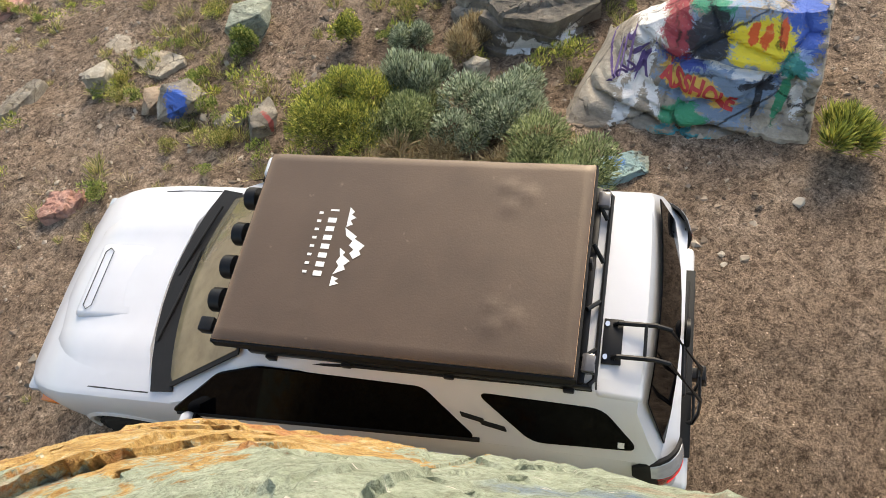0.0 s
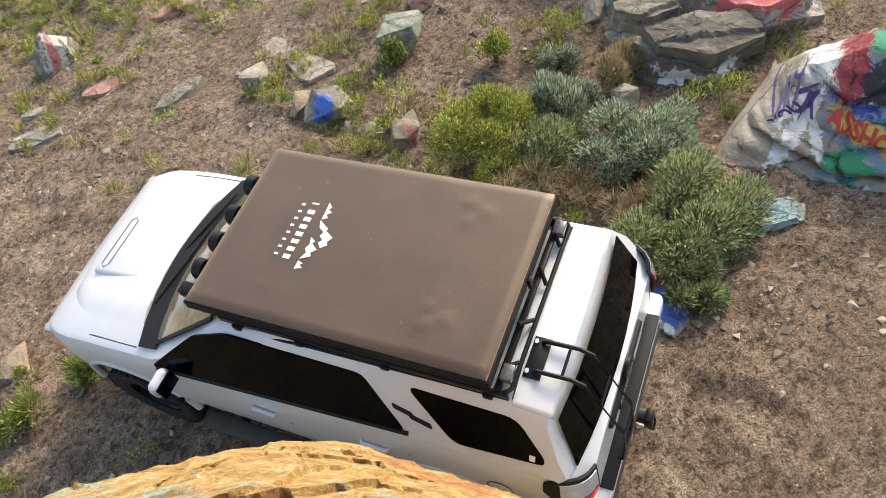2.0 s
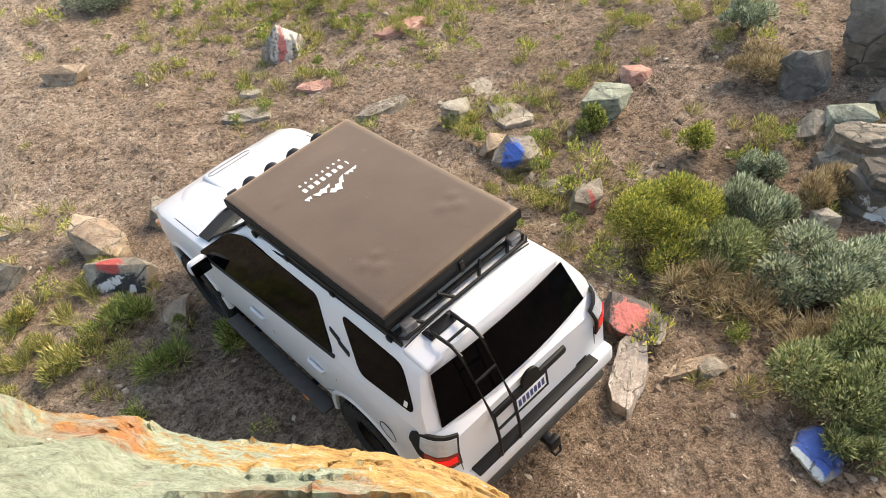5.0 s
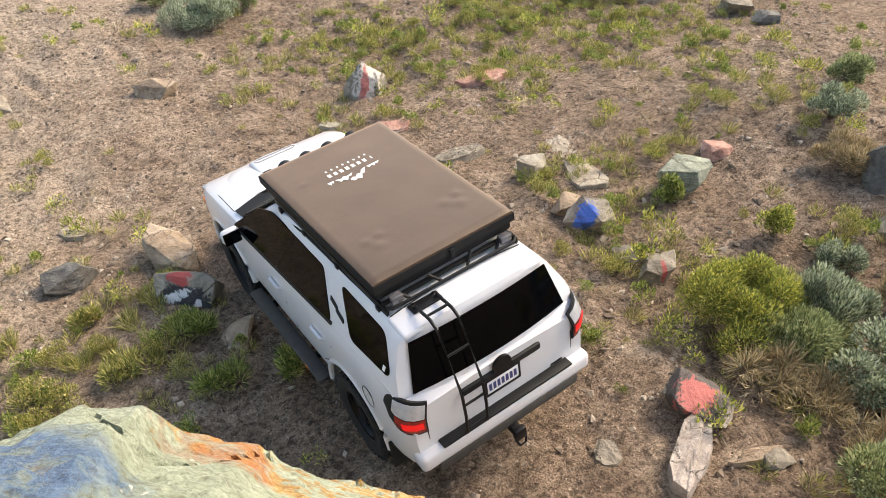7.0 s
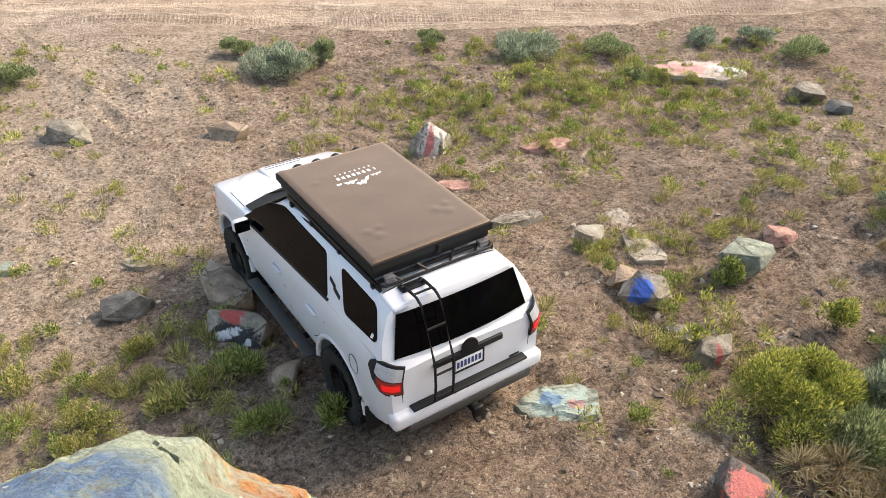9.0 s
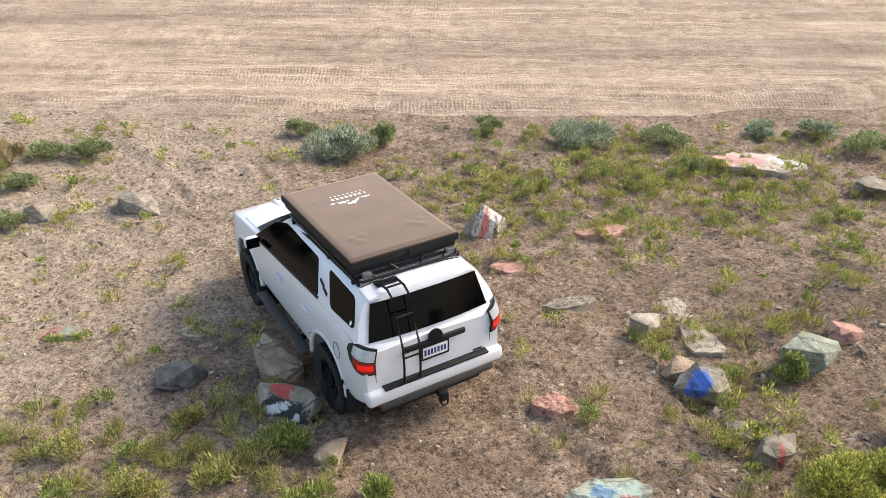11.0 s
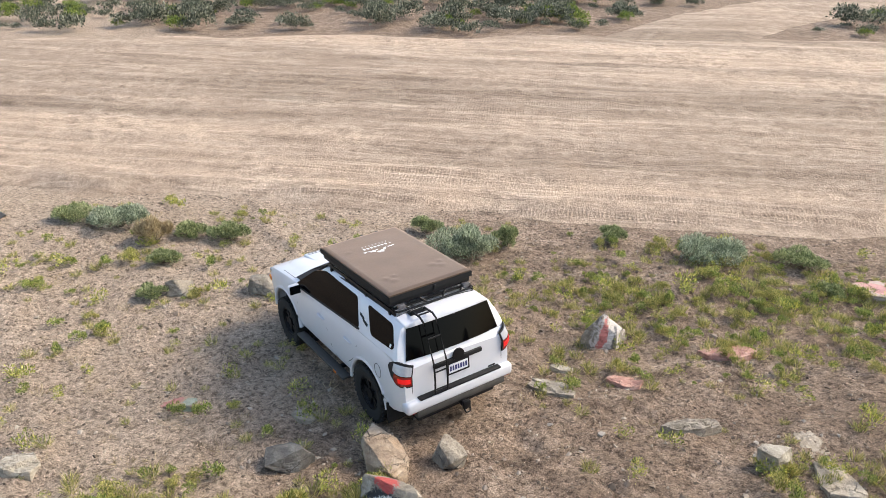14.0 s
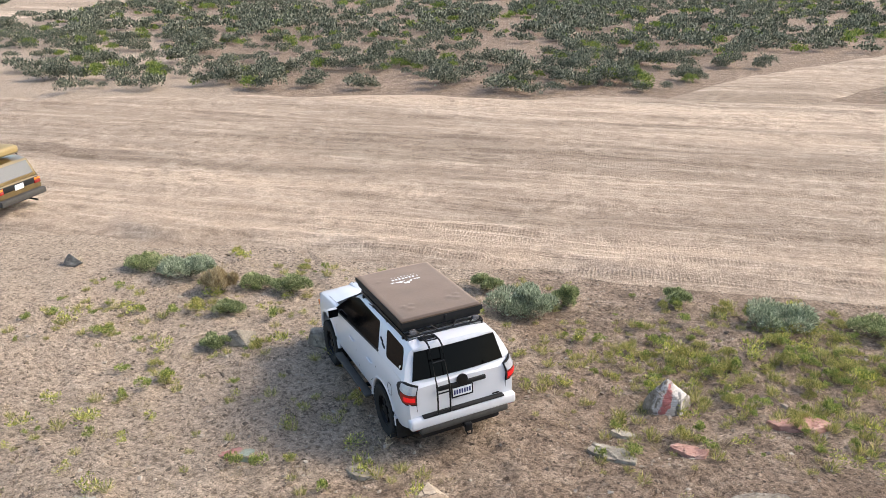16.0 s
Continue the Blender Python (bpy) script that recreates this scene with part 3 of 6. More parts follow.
stone(-7.12, 11.8, 0.56, 0.42, 0.44, GREY_ROCK, "blocky grey stone beside a shrub", 20, turn=10)
stone(-12.94, 14.3, 0.56, 0.42, 0.42, DARK_ROCK, "dark stone at the road's edge", 21)
stone(-1.98, 7.20, 0.52, 1.0, 0.42, TAN_ROCK, "long rounded tan rock", 322, turn=35, cuts=26, flat=0.3)
stone(-1.70, 6.36, 0.82, 0.48, 0.46, MIXED_SPRAY, "rock sprayed black and white with a red top", 23, turn=-14, cuts=9)
stone(-1.10, 5.50, 0.30, 0.50, 0.24, TAN_ROCK, "upright tan stone slab in the bank", 24, turn=-10)
stone(-3.15, 7.02, 0.62, 0.44, 0.40, DARK_ROCK, "dark grey angular rock in low grass", 25, turn=12)
slab(-5.17, 8.05, 0.55, 0.40, 0.18, WEAK_RED, "low stone with faded red and green paint", 26)
slab(-3.30, 8.12, 0.52, 0.32, 0.14, SOIL_ROCK, "flat pale stone half sunk in dirt", 27)
stone(-1.19, 7.36, 0.48, 0.44, 0.44, GREY_ROCK, "grey-blue angular rock by the wheel track", 28, turn=15)
slab(1.36, 6.22, 0.60, 0.42, 0.26, PINK_ROCK, "rusty pink slab beside grass", 29, turn=-20)
stone(3.02, 3.46, 0.62, 0.52, 0.34, RED_TOP, "grey rock with its top painted red", 30, turn=-25, flat=0.25, tilt=(10, -8), cuts=16)
slab(2.74, 2.96, 0.30, 0.95, 0.18, PINK_PALE, "narrow pale pinkish slab leaning from the painted rock", 31, turn=-38, sink=0.3)
slab(2.08, 3.12, 0.26, 0.32, 0.12, GREY_ROCK, "small flat grey stone", 32)
slab(3.25, 2.82, 0.56, 0.16, 0.10, TAN_ROCK, "thin flat tan stone", 33, turn=4)
stone(3.72, 1.78, 0.48, 0.42, 0.24, BLUE_TOP, "flat rock painted dark blue", 34, turn=30)
stone(3.40, 2.76, 0.27, 0.18, 0.10, GREY_ROCK, "little grey stone by the shrub", 35)
slab(5.10, 1.92, 0.42, 0.86, 0.20, TEAL_SLAB, "flat slab sprayed pale teal", 36, turn=60)
stone(5.45, 4.02, 0.36, 0.30, 0.34, PALE_ROCK, "pale yellowish stone among shrubs", 37)
stone(6.62, 5.2, 0.60, 0.45, 0.42, GREEN_ROCK, "greenish angular rock below the outcrop", 38, turn=-10)
stone(6.25, 5.35, 0.40, 0.35, 0.30, GREY_ROCK, "small grey rock beside a greenish one", 39)
stone(7.68, 5.15, 0.46, 0.42, 0.40, GREY_ROCK, "grey rock at the foot of the outcrop", 40)
stone(7.25, 5.35, 0.40, 0.36, 0.26, DARK_ROCK, "dark low rock by the outcrop", 41)
stone(6.72, 6.15, 0.70, 0.55, 0.85, DARK_ROCK, "tall dark weathered rock", 42, cuts=14)
stone(-2.70, 11.95, 0.72, 0.55, 0.42, TAN_ROCK, "broken rusty brown stone in loose soil", 44, turn=15)
stone(8.6, 12.2, 0.55, 0.4, 0.34, DARK_ROCK, "dark stone in the weeds", 45)
slab(1.71, 4.68, 0.85, 0.55, 0.20, GREEN_FADED, "pale green slab with faded blue and pink paint", 57, turn=-8)
slab(-6.24, 6.15, 0.58, 0.4, 0.2, PALE_ROCK, "pale flat stone on bare soil", 46)

# the painted outcrop
GRAFFITI = rock_material("graffiti_stone", [(0.3, (0.16, 0.13, 0.10)), (0.5, (0.33, 0.28, 0.22)), (0.7, (0.47, 0.41, 0.33))], scale=2.0, paint=[
    ((0.22, 0.30, 0.42), (0.25, 0, 0.62), (0.62, 2, 0.50), 0, 0.8),
    ((0.16, 0.22, 0.30), (0.25, 0, 0.36), (0.55, 2, 0.16), 0, 0.5),
    (PAINT_WHITE, (-0.42, 0, 0.62), (0.09, 2, 0.42), 28, 1.3),
    (PAINT_WHITE, (-0.52, 0, 0.15), (0.07, 2, 0.42), 22, 0.9),
    (PAINT_WHITE, (-0.30, 0, 0.22), (0.13, 2, 0.05), 40, 1.0),
    (PAINT_WHITE, (-0.05, 0, 0.58), (0.40, 2, 0.030), 4, 1.2),
    (PAINT_WHITE, (0.60, 0, 0.56), (0.30, 2, 0.035), -4, 1.2),
    ((0.05, 0.08, 0.30), (-0.12, 0, 0.52), (0.22, 2, 0.06), 0, 1.2),
    ((0.03, 0.24, 0.13), (0.0, 0, 0.95), (0.24, 2, 0.10), 0, 0.9),
    ((0.05, 0.12, 0.45), (0.85, 0, 0.86), (0.20, 2, 0.30), 0, 0.9),
    ((0.30, 0.40, 0.62), (0.92, 0, 0.72), (0.10, 2, 0.10), 0, 1.0),
    (PAINT_WHITE, (0.95, 0, 0.45), (0.06, 2, 0.14), 0, 1.0),
    ((0.30, 0.03, 0.04), (-0.20, 0, 0.72), (0.16, 2, 0.22), 0, 1.0),
    (PAINT_BLACK, (0.10, 0, 0.76), (0.20, 2, 0.22), 20, 0.4),
    ((0.80, 0.62, 0.03), (0.55, 0, 0.78), (0.30, 2, 0.19), 0, 0.6),
    ((0.75, 0.10, 0.03), (0.45, 0, 0.84), (0.045, 2, 0.10), 0, 0.8),
    ((0.75, 0.10, 0.03), (0.57, 0, 0.83), (0.045, 2, 0.10), 10, 0.8),
    ((0.75, 0.10, 0.03), (0.70, 0, 0.86), (0.04, 2, 0.11), -10, 0.8),
    ((0.04, 0.25, 0.22), (0.86, 0, 0.66), (0.12, 2, 0.11), 0, 0.8),
    ((0.66, 0.40, 0.07), (0.08, 0, 0.37), (0.36, 2, 0.085), 9, 0.5),
    ((0.03, 0.25, 0.12), (0.0, 0, 0.17), (0.22, 2, 0.08), 0, 0.6),
    ((0.03, 0.25, 0.12), (0.82, 0, 0.40), (0.05, 2, 0.20), 10, 0.6),
    (PAINT_BLACK, (0.62, 0, 0.36), (0.035, 2, 0.19), 0, 0.5),
    (PAINT_BLACK, (0.58, 0, 0.47), (0.17, 2, 0.04), 0, 0.7),
    ((0.10, 0.05, 0.20), (-0.80, 0, 0.48), (0.02, 2, 0.16), -10, 0.6),
    ((0.10, 0.05, 0.20), (-0.70, 0, 0.50), (0.018, 2, 0.13), 40, 0.6),
    ((0.10, 0.05, 0.20), (-0.80, 0, 0.28), (0.10, 2, 0.02), 30, 0.7),
    ((0.10, 0.05, 0.20), (-0.50, 0, 0.44), (0.12, 2, 0.02), -30, 0.7),
    ((0.10, 0.05, 0.20), (-0.45, 0, 0.36), (0.018, 2, 0.13), 25, 0.6),
    ((0.05, 0.30, 0.34), (0.15, 0, -0.02), (0.33, 2, 0.085), 0, 0.8),
    (PAINT_BLACK, (0.72, 0, 0.0), (0.24, 2, 0.09), 0, 0.8),
])


def graffiti_boulder():
    """A large block with one broad sloping face towards the clearing, split by ledges."""
    bm = bmesh.new()
    nu, nv = 120, 70
    grid = []
    for j in range(nv):
        v = j / (nv - 1)
        row = []
        for i in range(nu):
            u = i / (nu - 1) * 2 - 1
            lean = 0.16 * max(0, -u) + 0.1
            top = 0.96 + 0.12 * u + 0.10 * noise.noise(Vector((u * 2.2, 3, 0))) - 0.75 * max(0, -u - 0.15)
            x = u * (1.24 - (0.16 if u > 0 else 0.42) * v)
            if v < 0.90:
                s = v / 0.90
                z = -0.28 + s * (top + 0.28)
                y = -0.34 + s * (0.86 + lean) - 0.14 * math.sin(min(1, max(0, (s - 0.14) / 0.12)) * 3.1416 / 2) + 0.08
            else:
                s = (v - 0.90) / 0.10
                z = top - 0.10 * s - 0.9 * max(0, s - 0.55) ** 1.5
                y = 0.60 + lean + s * 0.35
            n = noise.noise(Vector((x * 2.4, y * 2, z * 3.4))) * 0.05 + noise.noise(Vector((x * 7, y * 6, z * 12))) * 0.022
            for cz, depth in ((0.08, 0.10), (0.55, 0.06), (0.30, 0.03)):
                line = cz + 0.05 * noise.noise(Vector((x * 1.7, cz * 9, 0))) + 0.03 * noise.noise(Vector((x * 6, cz * 5, 2)))
                gap = z - line
                n -= depth * max(0, 1 - abs(gap) / 0.025) * (1 if v < 0.90 else 0)
                n += depth * 0.45 * max(0, 1 - abs(gap - 0.07) / 0.07) * (1 if v < 0.90 else 0)
            near, pts = noise.voronoi(Vector((x * 1.5 + 0.2 * z, z * 2.3, 4.0)))
            c = pts[0]
            n += 0.075 * noise.noise(c * 5.3) + 0.10 * (x - c.x / 1.5) * noise.noise(c * 3.1) - 0.05 * max(0, 1 - (near[1] - near[0]) / 0.10)
            e = max(0, abs(u) - 0.95) / 0.05
            row.append(bm.verts.new((x, y - n + e * e * 0.3, z + n * 0.4 - e * e * 0.12)))
        grid.append(row)
    for j in range(nv - 1):
        for i in range(nu - 1):
            bm.faces.new((grid[j][i], grid[j][i + 1], grid[j + 1][i + 1], grid[j + 1][i]))
    rim = grid[0] + [r[-1] for r in grid[1:]] + grid[-1][-2::-1] + [r[0] for r in grid[-2:0:-1]]
    low = [bm.verts.new((v.co.x, v.co.y * 0.9 + 0.1, -0.7)) for v in rim]
    for k in range(len(rim)):
        a, b = rim[k - 1], rim[k]
        bm.faces.new((a, low[k - 1], low[k], b))
    bm.normal_update()
    ob = new("painted_boulder", finish("painted_boulder", bm, GRAFFITI, 22))
    ob.matrix_world = pose(5.95, 1.80, float(ground_z(6.0, 1.6)) - 0.02, 0, 0, -61)
    return tagged(ob, "large weathered boulder covered in colourful spray paint", "rock")


def painted_word(boulder, text, x, z, size, turn, material, wide, label):
    """A word sprayed on the boulder's face: letters laid on the stone, a few millimetres thick."""
    tree = BVHTree.FromPolygons([v.co.copy() for v in boulder.data.vertices], [p.vertices[:] for p in boulder.data.polygons])
    cu = bpy.data.curves.new("word", "FONT")
    cu.body, cu.size, cu.offset, cu.align_x, cu.align_y = text, size, size * 0.035, "CENTER", "CENTER"
    flat = new("word", cu)
    dg = bpy.context.evaluated_depsgraph_get()
    dg.update()
    me = bpy.data.meshes.new_from_object(flat.evaluated_get(dg))
    bm = bmesh.new()
    bm.from_mesh(me)
    bpy.data.objects.remove(flat)
    bpy.data.curves.remove(cu)
    bpy.data.meshes.remove(me)
    bmesh.ops.triangulate(bm, faces=bm.faces)
    for _ in range(4):
        long_edges = [e for e in bm.edges if e.calc_length() > 0.035]
        if long_edges:
            bmesh.ops.subdivide_edges(bm, edges=long_edges, cuts=1)
            bmesh.ops.triangulate(bm, faces=bm.faces)
    c, q = math.cos(radians(turn)), math.sin(radians(turn))
    for v in bm.verts:
        u, w = v.co.x * wide, v.co.y
        px_, pz_ = x + u * c - w * q, z + u * q + w * c
        px_ += 0.012 * noise.noise(Vector((px_ * 9, pz_ * 9, 1)))
        pz_ += 0.014 * noise.noise(Vector((px_ * 9, pz_ * 9, 7)))
        hit = tree.ray_cast(Vector((px_, -3, pz_)), Vector((0, 1, 0)))[0]
        v.co = (px_, (hit.y if hit else 0.0) - 0.007, pz_)
    geo = bmesh.ops.extrude_face_region(bm, geom=list(bm.faces))
    for v in (e for e in geo["geom"] if isinstance(e, bmesh.types.BMVert)):
        v.co.y -= 0.004
    bmesh.ops.recalc_face_normals(bm, faces=bm.faces)
    word = new("painted_word", finish("painted_word", bm, material, 60))
    word.parent = boulder
    word["label"] = label


painted_boulder = graffiti_boulder()
painted_word(painted_boulder, "ASSHOLE", 0.09, 0.37, 0.17, -9, plain("red_spray_paint", (0.52, 0.035, 0.03), 0.6, grain=0.4, scale=14), 1.0, "red sprayed capital letters")
PURPLE_SPRAY = plain("purple_spray_paint", (0.10, 0.055, 0.20), 0.6, grain=0.4, scale=14)
painted_word(painted_boulder, "YOU", -0.62, 0.52, 0.15, 62, PURPLE_SPRAY, 1.0, "purple sprayed capital letters")
painted_word(painted_boulder, "A", -0.46, 0.36, 0.18, 12, PURPLE_SPRAY, 1.0, "purple sprayed capital letter")
OUTCROP = rock_material("outcrop_stone", [(0.3, (0.07, 0.058, 0.045)), (0.5, (0.16, 0.135, 0.105)), (0.7, (0.28, 0.25, 0.20))], scale=2.2, paint=[
    (PAINT_WHITE, (0.0, -0.3, -0.05), (0.34, 0.5, 0.10), 10, 1.3), (PAINT_WHITE, (0.3, -0.3, 0.05), (0.16, 0.5, 0.08), -20, 1.4)])
OUTCROP_RED = rock_material("red_sprayed_outcrop_stone", [(0.3, (0.08, 0.07, 0.058)), (0.5, (0.18, 0.155, 0.125)), (0.7, (0.30, 0.27, 0.22))], scale=2.2, paint=[
    ((0.52, 0.47, 0.46), (0.1, -0.1, 0.30), (0.60, 0.42, 0.3), 0, 1.0), ((0.55, 0.12, 0.11), (0.0, -0.12, 0.30), (0.50, 0.13, 0.3), 0, 1.2), ((0.24, 0.15, 0.42), (0.12, 0.06, 0.30), (0.26, 0.13, 0.3), 0, 1.0)])
layered_rock(6.28, 3.85, 1.55, 0.95, 0.62, OUTCROP, "layered grey rock ledge with white spray marks", 51, turn=-50, tilt=(6, 4))
layered_rock(7.20, 3.92, 1.75, 1.15, 0.70, OUTCROP_RED, "layered grey rock ledge sprayed red and white", 52, turn=-48, tilt=(8, 0))
layered_rock(6.45, 4.65, 1.05, 0.65, 0.42, GREY_ROCK, "flat layered grey ledge on the slope", 53, turn=-40)
GREEN_WALL = rock_material("green_sprayed_outcrop_stone", [(0.3, (0.07, 0.058, 0.045)), (0.5, (0.15, 0.125, 0.10)), (0.7, (0.27, 0.24, 0.195))], scale=2.2, paint=[
    ((0.04, 0.30, 0.20), (0.25, -0.5, 0.30), (0.95, 0.6, 0.34), 0, 0.6), (PAINT_WHITE, (-0.45, -0.5, -0.06), (0.16, 0.6, 0.035), 8, 0.9),
    ((0.04, 0.05, 0.22), (0.45, -0.5, 0.02), (0.12, 0.6, 0.14), 0, 0.9), (PAINT_WHITE, (0.28, -0.5, -0.03), (0.035, 0.6, 0.13), 16, 0.9), (PAINT_WHITE, (0.66, -0.5, -0.05), (0.04, 0.6, 0.13), -14, 0.9), ((0.45, 0.06, 0.05), (-0.22, -0.5, 0.12), (0.05, 0.6, 0.07), 20, 0.9)])
stone(8.32, 5.90, 2.5, 1.0, 1.5, GREEN_WALL, "large dark outcrop sprayed green and white", 61, turn=-23, cuts=26, detail=5, rough=0.07)
layered_rock(8.1, 4.3, 1.4, 1.0, 0.8, GREY_ROCK, "rough grey ledge higher on the slope", 54, turn=-30)


# ---- the boulder that the view is taken from ----
def ledge_material():
    m, nt, b = nodes_of("painted_ledge_stone")
    n1 = noise_tex(nt, 1.6, 9, 0.62, warp=0.8)
    n2 = noise_tex(nt, 14, 8, 0.7, warp=0.3)
    n3 = noise_tex(nt, 55, 5, 0.7)
    strat = noise_tex(nt, 3.2, 7, 0.65, stretch=(0.8, 1.0, 2.2), turn=20, warp=1.2)
    tc = nt.nodes.new("ShaderNodeTexCoord")
    xyz = nt.nodes.new("ShaderNodeSeparateXYZ")
    nt.links.new(tc.outputs["Object"], xyz.inputs[0])
    ochre = ramp(nt, n2, [(0.28, (0.17, 0.08, 0.03)), (0.40, (0.42, 0.235, 0.07)), (0.52, (0.57, 0.37, 0.13)), (0.68, (0.66, 0.52, 0.30))])
    green = ramp(nt, n2, [(0.24, (0.13, 0.125, 0.08)), (0.40, (0.29, 0.33, 0.235)), (0.55, (0.39, 0.44, 0.33)), (0.72, (0.50, 0.54, 0.43))])
    lean = math_node(nt, "MULTIPLY_ADD", xyz.outputs["Y"], -0.9, 1.12)
    lean = math_node(nt, "MULTIPLY_ADD", xyz.outputs["X"], -1.25, lean)
    back = math_node(nt, "MULTIPLY", math_node(nt, "MAXIMUM", math_node(nt, "SUBTRACT", 0.42, xyz.outputs["Y"]), 0.0), 3.6)
    who = math_node(nt, "ADD", math_node(nt, "MULTIPLY_ADD", n1, 3.6, -1.7), math_node(nt, "ADD", lean, back))
    who = math_node(nt, "MULTIPLY_ADD", n2, 2.6, who)
    col = mix(nt, math_node(nt, "MULTIPLY_ADD", who, 4.5, -5.2, clamp=True), ochre, green)
    red = noise_tex(nt, 2.1, 5, 0.6, warp=1.2)
    col = mix(nt, ramp(nt, red, [(0.57, (0, 0, 0)), (0.66, (0.55, 0.55, 0.55))]), col, (0.44, 0.12, 0.05))
    for cx, cy, cz, rad in ((-0.82, 0.78, 4.70, 0.50), (1.15, -0.16, 4.28, 0.15), (1.24, -0.30, 4.36, 0.12)):
        d = nt.nodes.new("ShaderNodeVectorMath")
        d.operation = "DISTANCE"
        d.inputs[1].default_value = (cx, cy, cz)
        nt.links.new(tc.outputs["Object"], d.inputs[0])
        near = math_node(nt, "MULTIPLY_ADD", n1, rad * 1.4, d.outputs["Value"])
        fac = math_node(nt, "MULTIPLY_ADD", near, -9.0, 9.0 * rad * 1.7, clamp=True)
        fac = math_node(nt, "MULTIPLY", fac, ramp(nt, n2, [(0.36, (0.2, 0.2, 0.2)), (0.5, (0.85, 0.85, 0.85))]))
        col = mix(nt, fac, col, (0.07, 0.15, 0.30))
    col = mix(nt, 0.6, col, mix(nt, 1.0, col, ramp(nt, n3, [(0.30, (0.35, 0.33, 0.3)), (0.5, (1, 1, 1)), (0.7, (1.35, 1.35, 1.35))]), "MULTIPLY"))
    fleck = noise_tex(nt, 24, 3, 0.5, stretch=(1, 0.4, 1))
    col = mix(nt, ramp(nt, fleck, [(0.70, (0, 0, 0)), (0.73, (0.8, 0.8, 0.8))]), col, (0.74, 0.70, 0.62))
    crack = ramp(nt, strat, [(0.49, (0, 0, 0)), (0.5, (0.42, 0.42, 0.42)), (0.51, (0, 0, 0))])
    col = mix(nt, crack, col, (0.09, 0.05, 0.03))
    nt.links.new(col, b.inputs["Base Color"])
    b.inputs["Roughness"].default_value = 0.85
    h = math_node(nt, "ADD", math_node(nt, "MULTIPLY", n2, 0.9), math_node(nt, "MULTIPLY", n3, 0.3))
    h = math_node(nt, "MULTIPLY_ADD", strat, 0.25, h)
    bump(nt, b, h, 1.0, 0.05)
    return m


RIM_X = [-1.3, -1.05, -0.9, -0.71, -0.6, -0.46, -0.40, -0.25, -0.16, 0.0, 0.1, 0.33, 0.48, 0.63, 0.86, 1.03, 1.2, 1.6]
RIM_Z = [3.2, 3.7, 4.12, 4.22, 4.28, 4.22, 4.05, 3.95, 3.82, 3.7, 3.6, 3.42, 3.31, 3.13, 2.79, 2.45, 2.15, 1.5]
BROW_X = [-3.2, -1.3, -0.9, 0.6, 0.9, 1.0, 1.1, 1.2, 1.3, 1.4, 1.5]
BROW_Y = [0.2, 0.7, 1.3, 1.32, 1.27, 1.05, 0.83, 0.58, 0.28, -0.1, -0.5]


def shatter(x, y, count, seed, off, tilt):
    """Offsets of a surface broken into flat, slightly tilted pieces."""
    r = np.random.RandomState(seed)
    cx, cy = r.uniform(-3.3, 2.2, count), r.uniform(-1.2, 1.7, count)
    o, tx, ty = r.uniform(-off, off, count), r.uniform(-tilt, tilt, count), r.uniform(-tilt, tilt, count)
    out, best = np.zeros(x.shape), np.full(x.shape, 1e9)
    wx, wy = x + 0.06 * (vnoise(x * 7, y * 7, seed) - 0.5), y + 0.06 * (vnoise(x * 7, y * 7, seed + 1) - 0.5)
    for k in range(count):
        d = (wx - cx[k]) ** 2 + 1.8 * (wy - cy[k]) ** 2
        hit = d < best
        best = np.where(hit, d, best)
        out = np.where(hit, o[k] + tx[k] * (x - cx[k]) + ty[k] * (y - cy[k]), out)
    return out


def ledge_height(x, y):
    """Top of the boulder, sloping down towards the truck and towards its ochre end; beyond its brow it drops steeply."""
    z = np.interp(x, RIM_X, RIM_Z) + (1.3 - y) * np.interp(x, [-1.0, 0.0, 0.8], [1.0, 1.15, 1.42])
    cap = 4.72 - 0.10 * x - 0.12 * y
    z = -0.1 * np.log(np.exp(-z / 0.1) + np.exp(-cap / 0.1))
    z = z + (shatter(x, y, 110, 71, 0.020, 0.13) + shatter(x, y, 900, 72, 0.010, 0.22)) * np.interp(x, [-0.5, 0.4], [0.40, 1.0])
    z = z + 0.03 * (vnoise(x * 9, y * 12, 63) - 0.5) + 0.018 * np.abs(vnoise(x * 17, y * 23, 64) - 0.5) + 0.010 * (vnoise(x * 45, y * 55, 65) - 0.5)
    crack = np.abs(vnoise(x * 2.6 + 4, y * 2.2, 66) - 0.5)
    z = z - 0.05 * np.clip(1 - crack / 0.012, 0, 1)
    brow = np.interp(x, BROW_X, BROW_Y) + 0.07 * (vnoise(x * 6, 0 * x, 55) - 0.5) + 0.04 * (vnoise(x * 19, 0 * x, 56) - 0.5)
    over = np.maximum(0, y - brow)
    z = z - over * 2.2 - 9.0 * np.maximum(0, over - 0.06)
    z = z - 8.0 * np.maximum(0, x - 1.42) - 5.0 * np.maximum(0, -3.0 - x) - 5.0 * np.maximum(0, -2.6 - y)
    return np.maximum(z, -1.2)


v, f = sheet(spread(-1.5, 1.75, 0.015, 3.3), spread(-0.7, 1.6, 0.015, 3.2), ledge_height)
view_rock = new("painted_ledge", quad_mesh("painted_ledge", v, f, ledge_material(), False))
tagged(view_rock, "tall ochre and pale green painted boulder overlooking the truck", "rock")


